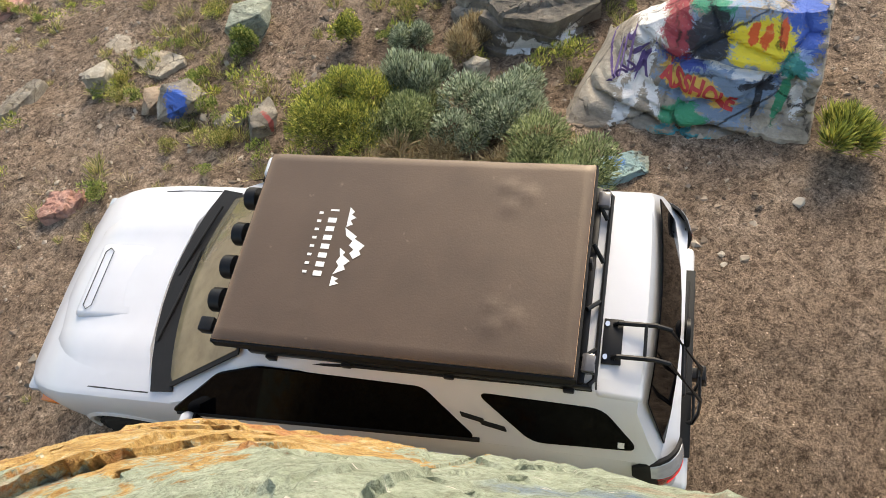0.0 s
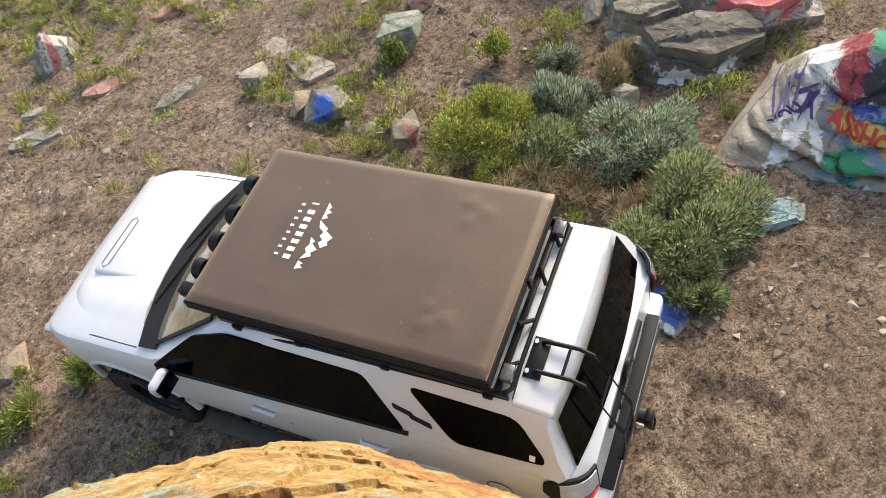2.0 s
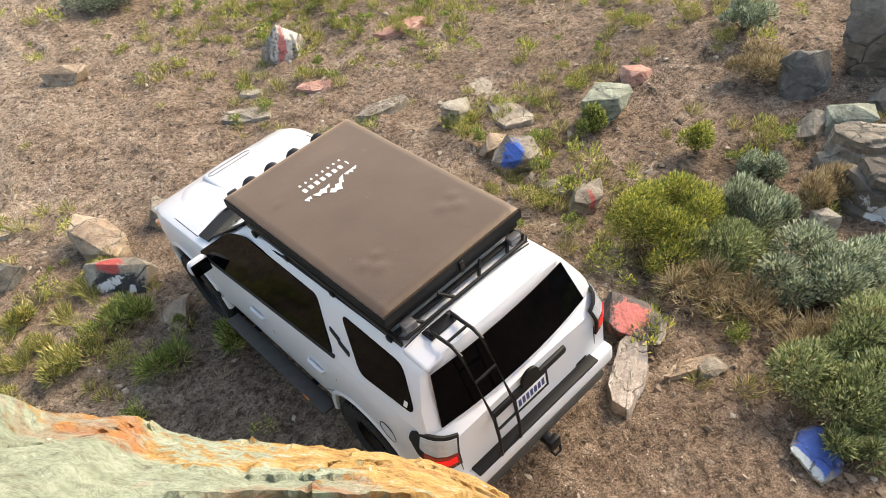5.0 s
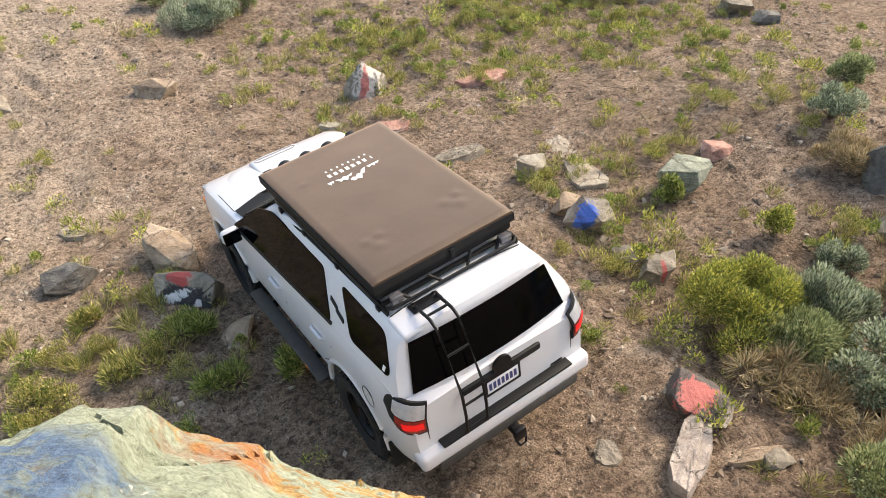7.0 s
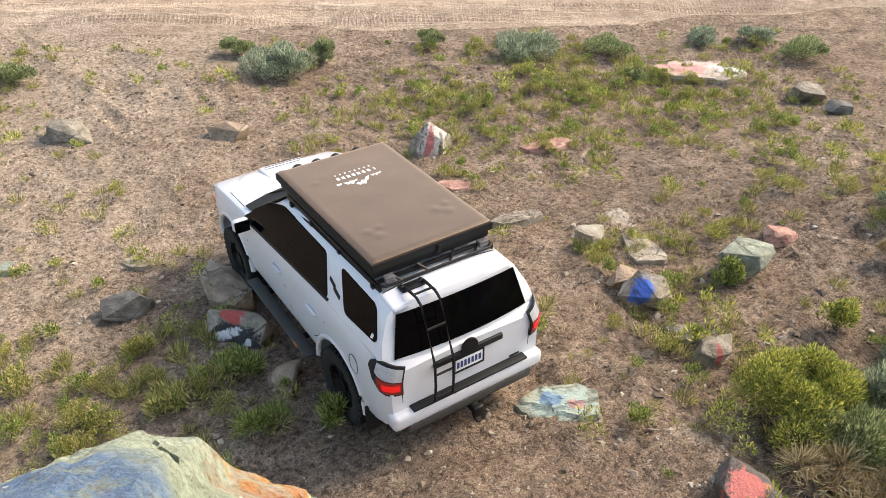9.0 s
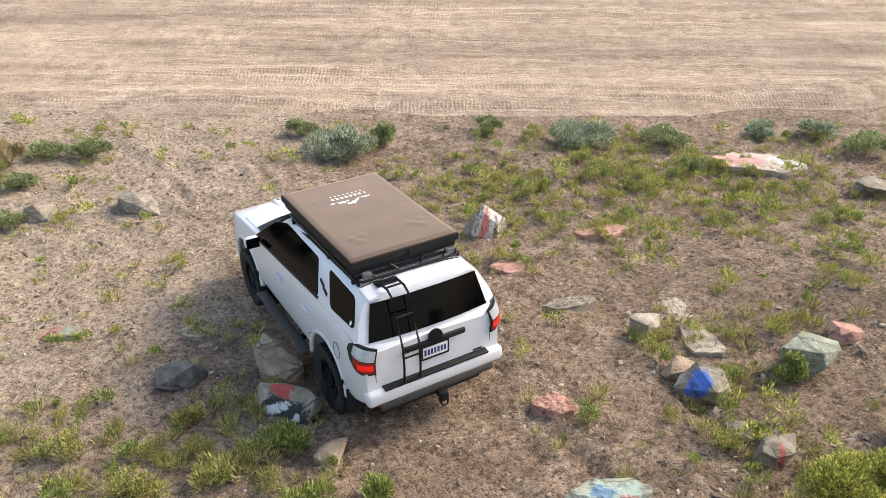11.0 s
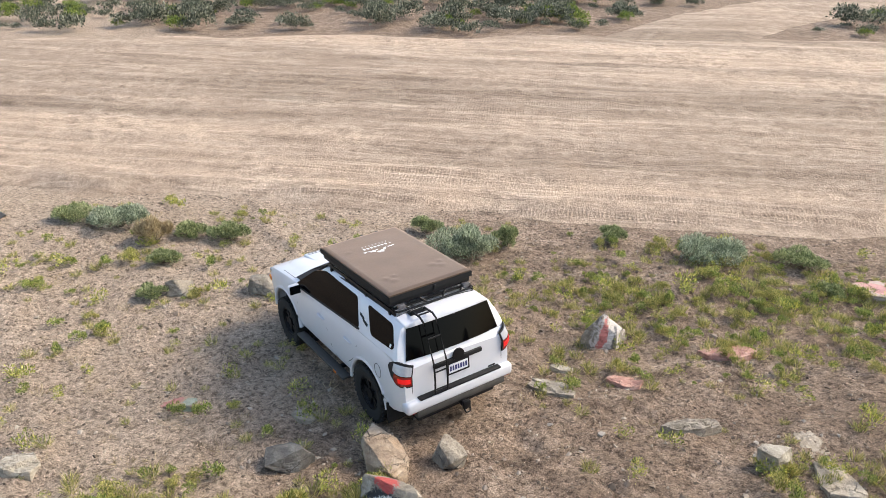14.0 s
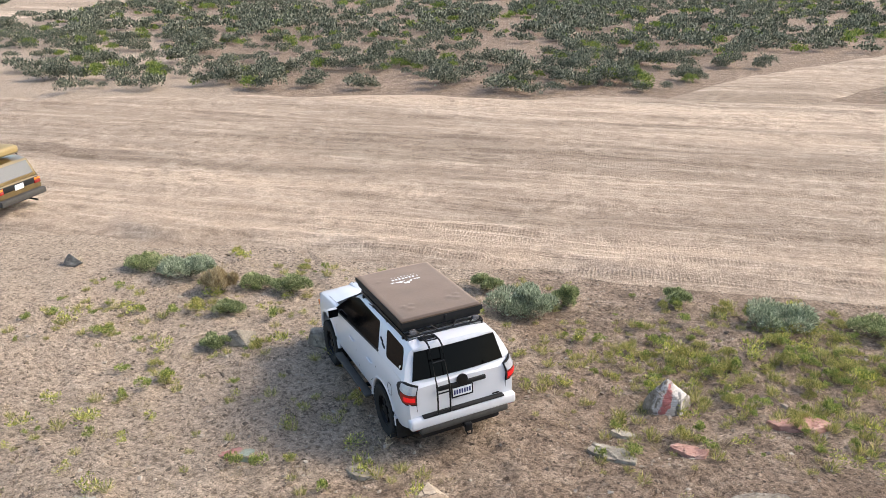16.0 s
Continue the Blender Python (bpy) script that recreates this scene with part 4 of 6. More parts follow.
# ---- plants ----
RABBIT = leaf_material("rabbitbrush_leaves", [(0.0, (0.08, 0.11, 0.045)), (0.5, (0.29, 0.33, 0.155)), (1.0, (0.60, 0.62, 0.34))])
YELLOW = leaf_material("yellow_brush_leaves", [(0.0, (0.10, 0.135, 0.04)), (0.4, (0.30, 0.335, 0.085)), (0.75, (0.52, 0.51, 0.12)), (1.0, (0.78, 0.70, 0.22))])
SAGE = leaf_material("sage_leaves", [(0.0, (0.08, 0.105, 0.06)), (0.5, (0.32, 0.37, 0.25)), (1.0, (0.70, 0.74, 0.56))])
STRAW = leaf_material("dry_straw", [(0.0, (0.22, 0.155, 0.085)), (0.5, (0.42, 0.33, 0.19)), (1.0, (0.62, 0.52, 0.34))])
GRASS = leaf_material("grass_blades", [(0.0, (0.11, 0.14, 0.035)), (0.35, (0.29, 0.305, 0.085)), (0.7, (0.52, 0.46, 0.17)), (1.0, (0.74, 0.64, 0.30))])
WEED = leaf_material("weed_leaves", [(0.0, (0.08, 0.13, 0.03)), (0.5, (0.28, 0.335, 0.09)), (1.0, (0.58, 0.57, 0.22))])
FIELD = leaf_material("field_brush_leaves", [(0.0, (0.03, 0.038, 0.024)), (0.45, (0.105, 0.118, 0.082)), (0.8, (0.25, 0.255, 0.19)), (1.0, (0.50, 0.49, 0.37))])
FIELD_GREEN = leaf_material("green_field_brush_leaves", [(0.0, (0.07, 0.11, 0.025)), (0.5, (0.17, 0.23, 0.05)), (1.0, (0.34, 0.38, 0.09))])
TWIG = plain("grey_twig", (0.19, 0.15, 0.11), 0.9, grain=0.4)


def blades(p, d, length, width, rnd, droop=0.0):
    """One lance-shaped leaf of two halves at each point p, along d."""
    n = len(p)
    side = np.cross(d, rnd.normal(size=(n, 3)))
    side /= np.linalg.norm(side, axis=1)[:, None] + 1e-9
    tip = p + d * length[:, None]
    tip[:, 2] -= droop * length
    mid = p + d * (length * 0.5)[:, None]
    v = np.stack([p, mid - side * width[:, None], tip, mid + side * width[:, None]], 1).reshape(-1, 3)
    f = np.arange(4 * n).reshape(n, 4)
    return v, f


def unit(v):
    return v / (np.linalg.norm(v, axis=1)[:, None] + 1e-9)


def brush(seed, w, d, h, leaves, length, width, lumps=9, up=0.6):
    """Leaves of a shrub, set in uneven clumps round its limbs."""
    rnd = np.random.RandomState(seed)
    a = rnd.uniform(0, 6.283, lumps)
    r = np.sqrt(rnd.uniform(0, 1, lumps)) * 0.72
    cx, cy = np.cos(a) * r * w / 2, np.sin(a) * r * d / 2
    cz = h * (0.23 + 0.43 * rnd.uniform(0, 1, lumps) * (1 - 0.55 * r))
    rad = rnd.uniform(0.16, 0.37, lumps)
    k = rnd.randint(0, lumps, leaves)
    dirs = rnd.normal(size=(leaves, 3))
    dirs[:, 2] = np.abs(dirs[:, 2]) * 1.0 - 0.25
    dirs = unit(dirs)
    rr = rad[k] * rnd.uniform(0.35, 1.05, leaves) ** 0.6
    p = np.stack([cx[k] + dirs[:, 0] * rr * w * 0.62, cy[k] + dirs[:, 1] * rr * d * 0.62, cz[k] + dirs[:, 2] * rr * h * 1.05], 1)
    p[:, 2] = np.maximum(p[:, 2], 0.02)
    way = unit(dirs * 0.8 + np.array([0, 0, up]) + rnd.normal(size=(leaves, 3)) * 0.35)
    ln = length * rnd.uniform(0.6, 1.4, leaves)
    return blades(p, way, ln, width * rnd.uniform(0.7, 1.4, leaves), rnd), np.stack([cx, cy, cz], 1)


def tuft(seed, spread_r, height, count, width, lean=0.45):
    rnd = np.random.RandomState(seed)
    a = rnd.uniform(0, 6.283, count)
    r = np.sqrt(rnd.uniform(0, 1, count)) * spread_r
    p = np.stack([np.cos(a) * r, np.sin(a) * r, np.full(count, -0.01)], 1)
    way = unit(np.stack([np.cos(a) * lean, np.sin(a) * lean, np.ones(count)], 1) + rnd.normal(size=(count, 3)) * 0.28)
    ln = height * rnd.uniform(0.5, 1.15, count)
    return blades(p, way, ln, np.full(count, width), rnd, droop=0.12)


def limbs(tips, radius):
    """Thin tapered stems from the root to each clump."""
    v, f = [], []
    for t in tips:
        t = np.asarray(t)
        s = len(v)
        for k, rr in ((0.0, radius), (0.5, radius * 0.7), (1.0, radius * 0.3)):
            c = t * k + np.array([0, 0, 0.06 * math.sin(k * 3.14)]) * np.linalg.norm(t)
            for q in range(4):
                v.append(c + rr * np.array([math.cos(q * 1.571), math.sin(q * 1.571), 0]))
        for lv in (0, 4):
            for q in range(4):
                f.append((s + lv + q, s + lv + (q + 1) % 4, s + lv + 4 + (q + 1) % 4, s + lv + 4 + q))
    return np.array(v), np.array(f)


def shrub(x, y, w, d, h, material, label, seed, leaves=2600, length=0.07, width=0.006, lumps=9, up=0.6, name="shrub", turn=0):
    """A shrub: limbs, and a crown of many small leaves."""
    (v, f), tips = brush(seed, w, d, h, int(leaves * 1.8), length * 0.72, width * 1.05, lumps + 3, up)
    base = new(name, quad_mesh("limbs", *limbs(tips, 0.012), TWIG))
    crown = new("crown", quad_mesh("crown", v, f, material))
    crown.parent = base
    base.matrix_world = pose(x, y, float(ground_z(x, y)) - 0.02, 0, 0, turn)
    return tagged(base, label, "shrub", group={"shrub": "shrubs on the slope and verge", "straw_clump": "straw clumps under the brush", "spiky_tuft": "spiky tufts by the ledge"}[name])


shrub(3.95, 4.30, 1.45, 1.15, 0.78, YELLOW, "yellow-green flowering brush, dense and rounded", 1, 14250, 0.064, 0.0057, 14)
shrub(4.32, 3.85, 1.15, 1.0, 0.66, RABBIT, "dense green brush grown into a yellow one", 2, 11400, 0.068, 0.0057, 10, 0.8)
shrub(4.78, 4.25, 0.9, 0.75, 0.75, SAGE, "upright grey-green brush with stiff stems", 3, 6840, 0.102, 0.0057, 7, 1.6)
shrub(4.85, 3.25, 1.40, 1.1, 0.66, SAGE, "spreading grey-green sagebrush beside stones", 4, 11400, 0.072, 0.0066, 11)
shrub(4.42, 2.2, 1.55, 1.2, 0.66, RABBIT, "broad green brush reaching over the wheel track", 5, 14250, 0.076, 0.0062, 12)
shrub(4.02, 1.72, 0.6, 0.5, 0.38, RABBIT, "small green brush with straggling shoots", 7, 3230, 0.076, 0.0057, 6)
shrub(5.38, 5.0, 0.55, 0.5, 0.42, SAGE, "round grey-green bush on the slope", 8, 3420, 0.068, 0.0057, 6)
shrub(5.75, 4.25, 0.75, 0.6, 0.50, STRAW, "half-dead straw-coloured bush by the outcrop", 9, 3230, 0.111, 0.0047, 7, 1.0)
shrub(6.43, 0.5, 0.55, 0.5, 0.45, YELLOW, "spiky yellow-green tuft beside the painted boulder", 10, 1710, 0.204, 0.0076, 4, 1.2)
shrub(4.95, 5.6, 0.42, 0.40, 0.55, YELLOW, "thin yellow-green weed bush", 11, 1330, 0.051, 0.0095, 6)
shrub(4.12, 6.6, 0.36, 0.34, 0.48, WEED, "leafy green weed in front of a boulder", 12, 1140, 0.051, 0.0104, 6)
shrub(-2.05, 14.75, 1.75, 1.2, 0.80, SAGE, "large grey-green sagebrush beside the road", 13, 7980, 0.093, 0.0076, 11, 0.9)
shrub(-3.05, 15.6, 0.85, 0.7, 0.50, RABBIT, "green bush by the road's edge", 14, 2850, 0.076, 0.0076, 6)
shrub(-1.2, 15.3, 0.7, 0.6, 0.55, RABBIT, "upright green bush by the road's edge", 15, 2660, 0.076, 0.0076, 6)
shrub(-9.98, 14.5, 1.7, 1.1, 0.62, SAGE, "broad grey-green sagebrush at the verge", 16, 6840, 0.085, 0.0076, 11)
shrub(-11.2, 14.6, 1.2, 0.9, 0.50, RABBIT, "green brush at the verge", 46, 3800, 0.076, 0.0076, 8)
shrub(-8.82, 14.0, 0.85, 0.7, 0.72, STRAW, "dead straw-coloured bush at the verge", 17, 2850, 0.136, 0.0057, 6, 1.3)
shrub(-8.2, 14.5, 0.9, 0.7, 0.40, RABBIT, "low green brush at the verge", 47, 2850, 0.076, 0.0076, 6)
shrub(-7.36, 14.5, 1.05, 0.75, 0.46, RABBIT, "rounded green brush at the verge", 18, 3800, 0.076, 0.0076, 7)
shrub(-8.14, 13.0, 0.9, 0.6, 0.34, RABBIT, "low green bush on bare soil", 19, 2850, 0.068, 0.0076, 6)
shrub(-7.60, 11.6, 0.62, 0.5, 0.28, RABBIT, "small green bush beside a blocky stone", 20, 1900, 0.068, 0.0076, 5)
shrub(3.04, 15.3, 1.6, 1.0, 0.60, SAGE, "grey-green brush along the road's verge", 21, 5700, 0.085, 0.0076, 10)
shrub(5.07, 15.4, 1.25, 0.9, 0.50, RABBIT, "green brush along the road's verge", 22, 4180, 0.076, 0.0076, 8)
shrub(7.38, 16.0, 0.85, 0.7, 0.45, SAGE, "small sagebrush at the road's edge", 23, 2660, 0.076, 0.0076, 6)
shrub(8.6, 16.1, 1.0, 0.8, 0.55, SAGE, "sagebrush at the road's edge", 48, 3040, 0.085, 0.0076, 6)
shrub(9.4, 15.2, 1.3, 0.9, 0.6, RABBIT, "green brush at the road's edge", 49, 3420, 0.085, 0.0076, 6)
shrub(1.13, 16.1, 0.75, 0.6, 0.40, RABBIT, "small green bush at the road's edge", 24, 2280, 0.076, 0.0076, 5)
shrub(5.26, 14.1, 0.6, 0.5, 0.32, RABBIT, "little green bush near the verge", 25, 1710, 0.068, 0.0076, 5)
shrub(6.72, 7.5, 0.75, 0.6, 0.50, SAGE, "grey-green bush below the dark rock", 26, 3230, 0.076, 0.0066, 6)
shrub(6.36, 6.6, 0.85, 0.7, 0.52, STRAW, "straw-tipped bush below the dark rock", 27, 3040, 0.093, 0.0057, 7)
shrub(7.63, 8.5, 0.8, 0.6, 0.45, RABBIT, "green bush on the bank", 28, 2660, 0.076, 0.0076, 6)

for x, y, w, seed in ((4.05, 3.25, 0.9, 31), (4.35, 2.75, 0.8, 32), (4.65, 2.55, 0.7, 33), (3.75, 3.6, 0.6, 34), (4.9, 2.75, 0.7, 35)):
    shrub(x, y, w, w * 0.8, 0.34, STRAW, "dry bent straw grass at the foot of the brush", seed, 900, 0.20, 0.004, 8, 0.25, name="straw_clump")
for x, y, w, seed in ((-1.6, 5.75, 0.55, 61), (-2.2, 5.2, 0.6, 62), (-1.2, 4.8, 0.55, 63), (-2.75, 6.2, 0.5, 64), (-0.55, 4.9, 0.4, 65)):
    shrub(x, y, w, w * 0.9, 0.26, WEED if seed % 2 else GRASS, "spiky green tuft in dark soil", seed, 620, 0.13, 0.006, 6, 0.8, name="spiky_tuft")

# weeds and tufts, too many to count
track_pts = np.array([[m.translation.x, m.translation.y] for _, m in TRUCK_WAY])
rng = np.random.RandomState(11)


def scatter(n, x0, x1, y0, y1, keep):
    """Random spots; keep(x, y): how likely a spot is kept."""
    x, y = rng.uniform(x0, x1, n), rng.uniform(y0, y1, n)
    ok = rng.uniform(0, 1, n) < keep(x, y)
    ok &= y < near_edge(x) - 0.25
    head = np.array([-0.55, 0.83])
    d = np.full(n, 9.0)
    for k in range(len(track_pts)):
        for s in (0.0, 1.4, 2.8):
            c = track_pts[k] + head * s
            d = np.minimum(d, np.hypot(x - c[0], y - c[1]))
    ok &= (d > 1.0) | (rng.uniform(0, 1, n) < 0.06)
    ok &= ~((x < 1.7) & (x > -3.2) & (y < 1.5))
    return x[ok], y[ok]


def field_of(name, spots, variants, scales, material, label, category):
    """Joins many small plants into one stuff object."""
    vs, fs, n = [], [], 0
    for k in range(len(spots[0])):
        v, f = variants[k % len(variants)]
        a, s = rng.uniform(0, 6.283), rng.uniform(*scales)
        c, q = math.cos(a) * s, math.sin(a) * s
        w = np.stack([v[:, 0] * c - v[:, 1] * q, v[:, 0] * q + v[:, 1] * c, v[:, 2] * s * rng.uniform(0.8, 1.25)], 1)
        x, y = spots[0][k], spots[1][k]
        vs.append(w + np.array([x, y, float(ground_z(x, y))]))
        fs.append(f + n)
        n += len(v)
    ob = new(name, quad_mesh(name, np.concatenate(vs), np.concatenate(fs), material))
    return tagged(ob, label, category, kind="stuff")


def lush(x, y):
    """How green the ground is: most beyond the track towards the road, and in patches."""
    patch = np.clip(vnoise(x * 0.9, y * 0.9, 31) * 1.3 + vnoise(x * 2.1, y * 2.1, 33) * 0.7 - 0.92, 0, 1) * 2.4
    far_right = np.exp(-((x - 3.5) / 3.2) ** 2 - ((y - 13.4) / 1.9) ** 2) * 1.2
    bank = np.exp(-((x - 4.2) / 2.5) ** 2 - ((y - 7.5) / 2.6) ** 2) * 0.6
    low = np.exp(-((x + 2.9) / 1.3) ** 2 - ((y - 5.6) / 0.9) ** 2) * 1.3 + np.exp(-((x + 4.6) / 1.2) ** 2 - ((y - 5.4) / 0.8) ** 2) * 1.2
    left = np.exp(-((x + 8) / 3.0) ** 2 - ((y - 12.8) / 2.0) ** 2) * 0.3
    return 0.025 + 0.62 * patch * (far_right * 1.3 + bank * 1.6 + left * 0.7 + 0.24) + 0.68 * far_right + 0.8 * low * (0.3 + patch)


def small_weed(s):
    return brush(s, 0.30, 0.30, 0.26, 420, 0.036, 0.0072, 8, 0.9)[0]


weeds = [small_weed(s) for s in range(60, 66)]
tufts = [tuft(s, 0.09, 0.20, 80, 0.0048) for s in range(70, 75)]
field_of("weeds", scatter(2600, -12, 10, 2.2, 16.8, lambda x, y: lush(x, y) * 0.55), weeds, (0.35, 1.1), WEED, "low leafy green weeds on dry soil", "weeds")
field_of("grass", scatter(6000, -12, 10, 2.2, 16.8, lush), tufts, (0.3, 0.95), GRASS, "short tufts of green and yellow grass", "grass")
field_of("dry_grass", scatter(3200, -13, 10, 1.5, 16.8, lambda x, y: 0.10 + 0.6 * lush(x, y)), [tuft(s, 0.09, 0.13, 26, 0.004, 0.9) for s in range(80, 84)], (0.4, 1.3), STRAW, "sparse dry straw grass", "grass")
yel = [brush(s, 0.34, 0.34, 0.24, 190, 0.038, 0.006, 8, 0.7)[0] for s in range(90, 94)]
field_of("yellow_weeds", scatter(1700, -12, 10, 2.2, 16.5, lambda x, y: 0.05 + 0.35 * lush(x, y) * vnoise(x * 0.8, y * 0.8, 37) * 1.6), yel, (0.6, 1.5), YELLOW, "low yellow-green weeds on dry soil", "weeds")

clumps = [brush(s, 0.60, 0.55, 0.38, 1250, 0.042, 0.0066, 12, 1.1)[0] for s in range(120, 125)]
field_of("grass_clumps", scatter(1300, -12, 10, 4.5, 16.6, lambda x, y: np.clip(lush(x, y) - 0.12, 0, 1) * 0.42), clumps, (0.35, 0.9), GRASS, "thick clumps of green and yellow weeds", "weeds")

# the brush beyond the road
bx, by = rng.uniform(-92, 46, 5600), 33 + 85 * rng.uniform(0, 1, 5600) ** 1.15
ok = (by > far_edge(bx) + 0.5) & (vnoise(bx * 0.3, by * 0.3, 41) * 0.6 + vnoise(bx * 0.75, by * 0.75, 42) * 0.4 > 0.385)
for px, py, qx, qy, hw in ((3, 38, 9, 48.5, 4.4), (9, 48.5, 16.5, 57.5, 4.4), (16.5, 57.5, 28, 70, 4.4), (28, 70, 45, 88, 4.4), (-95, 30, -76, 55, 7), (-76, 55, -69, 68, 7), (-69, 68, -68.5, 80, 7), (-68.5, 80, -73, 96, 7), (-73, 96, -84, 122, 7)):
    t = np.clip(((bx - px) * (qx - px) + (by - py) * (qy - py)) / ((qx - px) ** 2 + (qy - py) ** 2), 0, 1)
    ok &= np.hypot(bx - px - t * (qx - px), by - py - t * (qy - py)) > hw
bx, by = bx[ok], by[ok]
big = [brush(s, 1.7, 1.55, 1.0, 680, 0.11, 0.028, 14, 0.6)[0] for s in range(100, 106)]
small = [brush(s, 1.7, 1.55, 1.0, 190, 0.20, 0.058, 12, 0.6)[0] for s in range(100, 106)]
pick, near_by = rng.uniform(0, 1, len(bx)) < 0.8, by < 60
field_of("sagebrush", (bx[pick & near_by], by[pick & near_by]), big, (0.45, 1.3), FIELD, "grey-green sagebrush covering the flat beyond the road", "brush")
field_of("far_sagebrush", (bx[pick & ~near_by], by[pick & ~near_by]), small, (0.5, 1.3), FIELD, "grey-green sagebrush far out on the flat", "brush")
field_of("green_brush", (bx[~pick & near_by], by[~pick & near_by]), big, (0.5, 0.95), FIELD_GREEN, "bright green brush among the sagebrush", "brush")
field_of("far_green_brush", (bx[~pick & ~near_by], by[~pick & ~near_by]), small, (0.5, 0.95), FIELD_GREEN, "bright green brush far out on the flat", "brush")

# loose gravel
octa = np.array([(1, 0, 0), (-1, 0, 0), (0, 1, 0), (0, -1, 0), (0, 0, 1), (0, 0, -1)], float)
octf = np.array([(0, 2, 4), (2, 1, 4), (1, 3, 4), (3, 0, 4), (2, 0, 5), (1, 2, 5), (3, 1, 5), (0, 3, 5)])
px, py = rng.uniform(-12, 10, 36000), rng.uniform(0.6, 17.5, 36000)
keep = ~((px < 1.7) & (px > -3.2) & (py < 1.5))
px, py = px[keep], py[keep]
size = 0.010 + 0.034 * rng.uniform(0, 1, len(px)) ** 5
gv = (octa[None] * rng.uniform(0.6, 1.3, (len(px), 6, 1)) + rng.uniform(-0.4, 0.4, (len(px), 6, 3))) * size[:, None, None] * np.array([1.0, 1.0, 0.6])
ang = rng.uniform(0, 6.283, len(px))
ca, sa = np.cos(ang)[:, None], np.sin(ang)[:, None]
gv = np.stack([gv[..., 0] * ca - gv[..., 1] * sa + px[:, None], gv[..., 0] * sa + gv[..., 1] * ca + py[:, None], gv[..., 2] + (ground_z(px, py) + size * 0.1)[:, None]], -1)
gf = octf[None] + (np.arange(len(px)) * 6)[:, None, None]
GRAVEL = leaf_material("gravel_stone", [(0.0, (0.11, 0.085, 0.065)), (0.6, (0.25, 0.19, 0.145)), (1.0, (0.45, 0.39, 0.32))], 0.9, 0.0)
tagged(new("gravel", quad_mesh("gravel", gv.reshape(-1, 3), gf.reshape(-1, 3), GRAVEL)), "small loose stones strewn over the soil", "gravel", kind="stuff")

rub = []
for s in range(6):
    bmr = chipped(200 + s, (1, 1, 0.6), 7, 2, 0.04)
    bmesh.ops.triangulate(bmr, faces=bmr.faces)
    bmr.verts.index_update()
    rub.append((np.array([v.co[:] for v in bmr.verts]), np.array([[v.index for v in fc.verts] for fc in bmr.faces])))
    bmr.free()
field_of("rubble", scatter(4200, -11, 9.5, 0.4, 17.0, lambda x, y: 0.15 + 0.6 * vnoise(x * 0.7, y * 0.7, 44) ** 2), rub, (0.015, 0.10), GRAVEL, "broken fist-sized stones on the slope", "rubble")


# dry twigs and stalks lying about
tx, ty = rng.uniform(-12, 10, 9000), rng.uniform(0.5, 17.0, 9000)
keep = ~((tx < 1.7) & (tx > -3.2) & (ty < 1.5)) & (ty < near_edge(tx)) & (rng.uniform(0, 1, 9000) < 0.25 + vnoise(tx * 1.1, ty * 1.1, 53))
tx, ty = tx[keep], ty[keep]
ta = rng.uniform(0, 6.283, len(tx))
way = np.stack([np.cos(ta), np.sin(ta), rng.uniform(-0.05, 0.35, len(tx))], 1)
v, f = blades(np.stack([tx, ty, ground_z(tx, ty) + 0.004], 1), unit(way), rng.uniform(0.04, 0.16, len(tx)), rng.uniform(0.002, 0.005, len(tx)), rng)
LITTER = leaf_material("dry_litter", [(0.0, (0.045, 0.032, 0.024)), (0.5, (0.13, 0.095, 0.065)), (0.75, (0.34, 0.27, 0.18)), (1.0, (0.52, 0.45, 0.33))], 0.9, 0.0)
tagged(new("plant_litter", quad_mesh("plant_litter", v, f, LITTER)), "dry twigs and stalks scattered on the soil", "litter", kind="stuff")


# ---- the truck ----
WHITE = plain("white_car_paint", (0.61, 0.61, 0.64), 0.34, coat=0.5, grain=0.03, scale=6, relief=0.0)
BLACK_TRIM = plain("black_plastic", (0.009, 0.009, 0.010), 0.6, grain=0.3, scale=60)
BLACK_METAL = plain("black_powder_coat", (0.008, 0.008, 0.009), 0.38, metal=0.2, grain=0.2, scale=80)
RUBBER = plain("tyre_rubber", (0.018, 0.017, 0.016), 0.85, grain=0.5, scale=20, relief=0.2)
TINT = plain("tinted_glass", (0.0015, 0.0015, 0.0018), 0.05, grain=0.0, scale=2, relief=0.0)
TINT.node_tree.nodes["Principled BSDF"].inputs["Specular IOR Level"].default_value = 0.07
for dull in (BLACK_TRIM, BLACK_METAL, RUBBER):
    dull.node_tree.nodes["Principled BSDF"].inputs["Specular IOR Level"].default_value = 0.22
SMOKE = plain("smoked_lamp_lens", (0.10, 0.095, 0.10), 0.1, coat=0.6, grain=0.2, relief=0.0)
SCREEN = plain("windscreen_over_beige_shade", (0.23, 0.195, 0.12), 0.12, coat=1.0, grain=0.55, scale=4, relief=0.0)
CHROME = plain("chrome", (0.75, 0.75, 0.76), 0.12, metal=1.0, grain=0.05, relief=0.0)
RED_LENS = plain("red_lamp_lens", (0.26, 0.012, 0.01), 0.12, coat=1.0, grain=0.1, relief=0.0)
LIT_RED = plain("lit_brake_lamp", (0.8, 0.012, 0.014), 0.2, grain=0.0, relief=0.0, emit=0.15)
AMBER = plain("amber_lens", (0.75, 0.20, 0.02), 0.15, coat=1.0, grain=0.1, relief=0.0)
CLEAR = plain("clear_lamp_lens", (0.42, 0.43, 0.46), 0.1, coat=1.0, grain=0.15, relief=0.0)
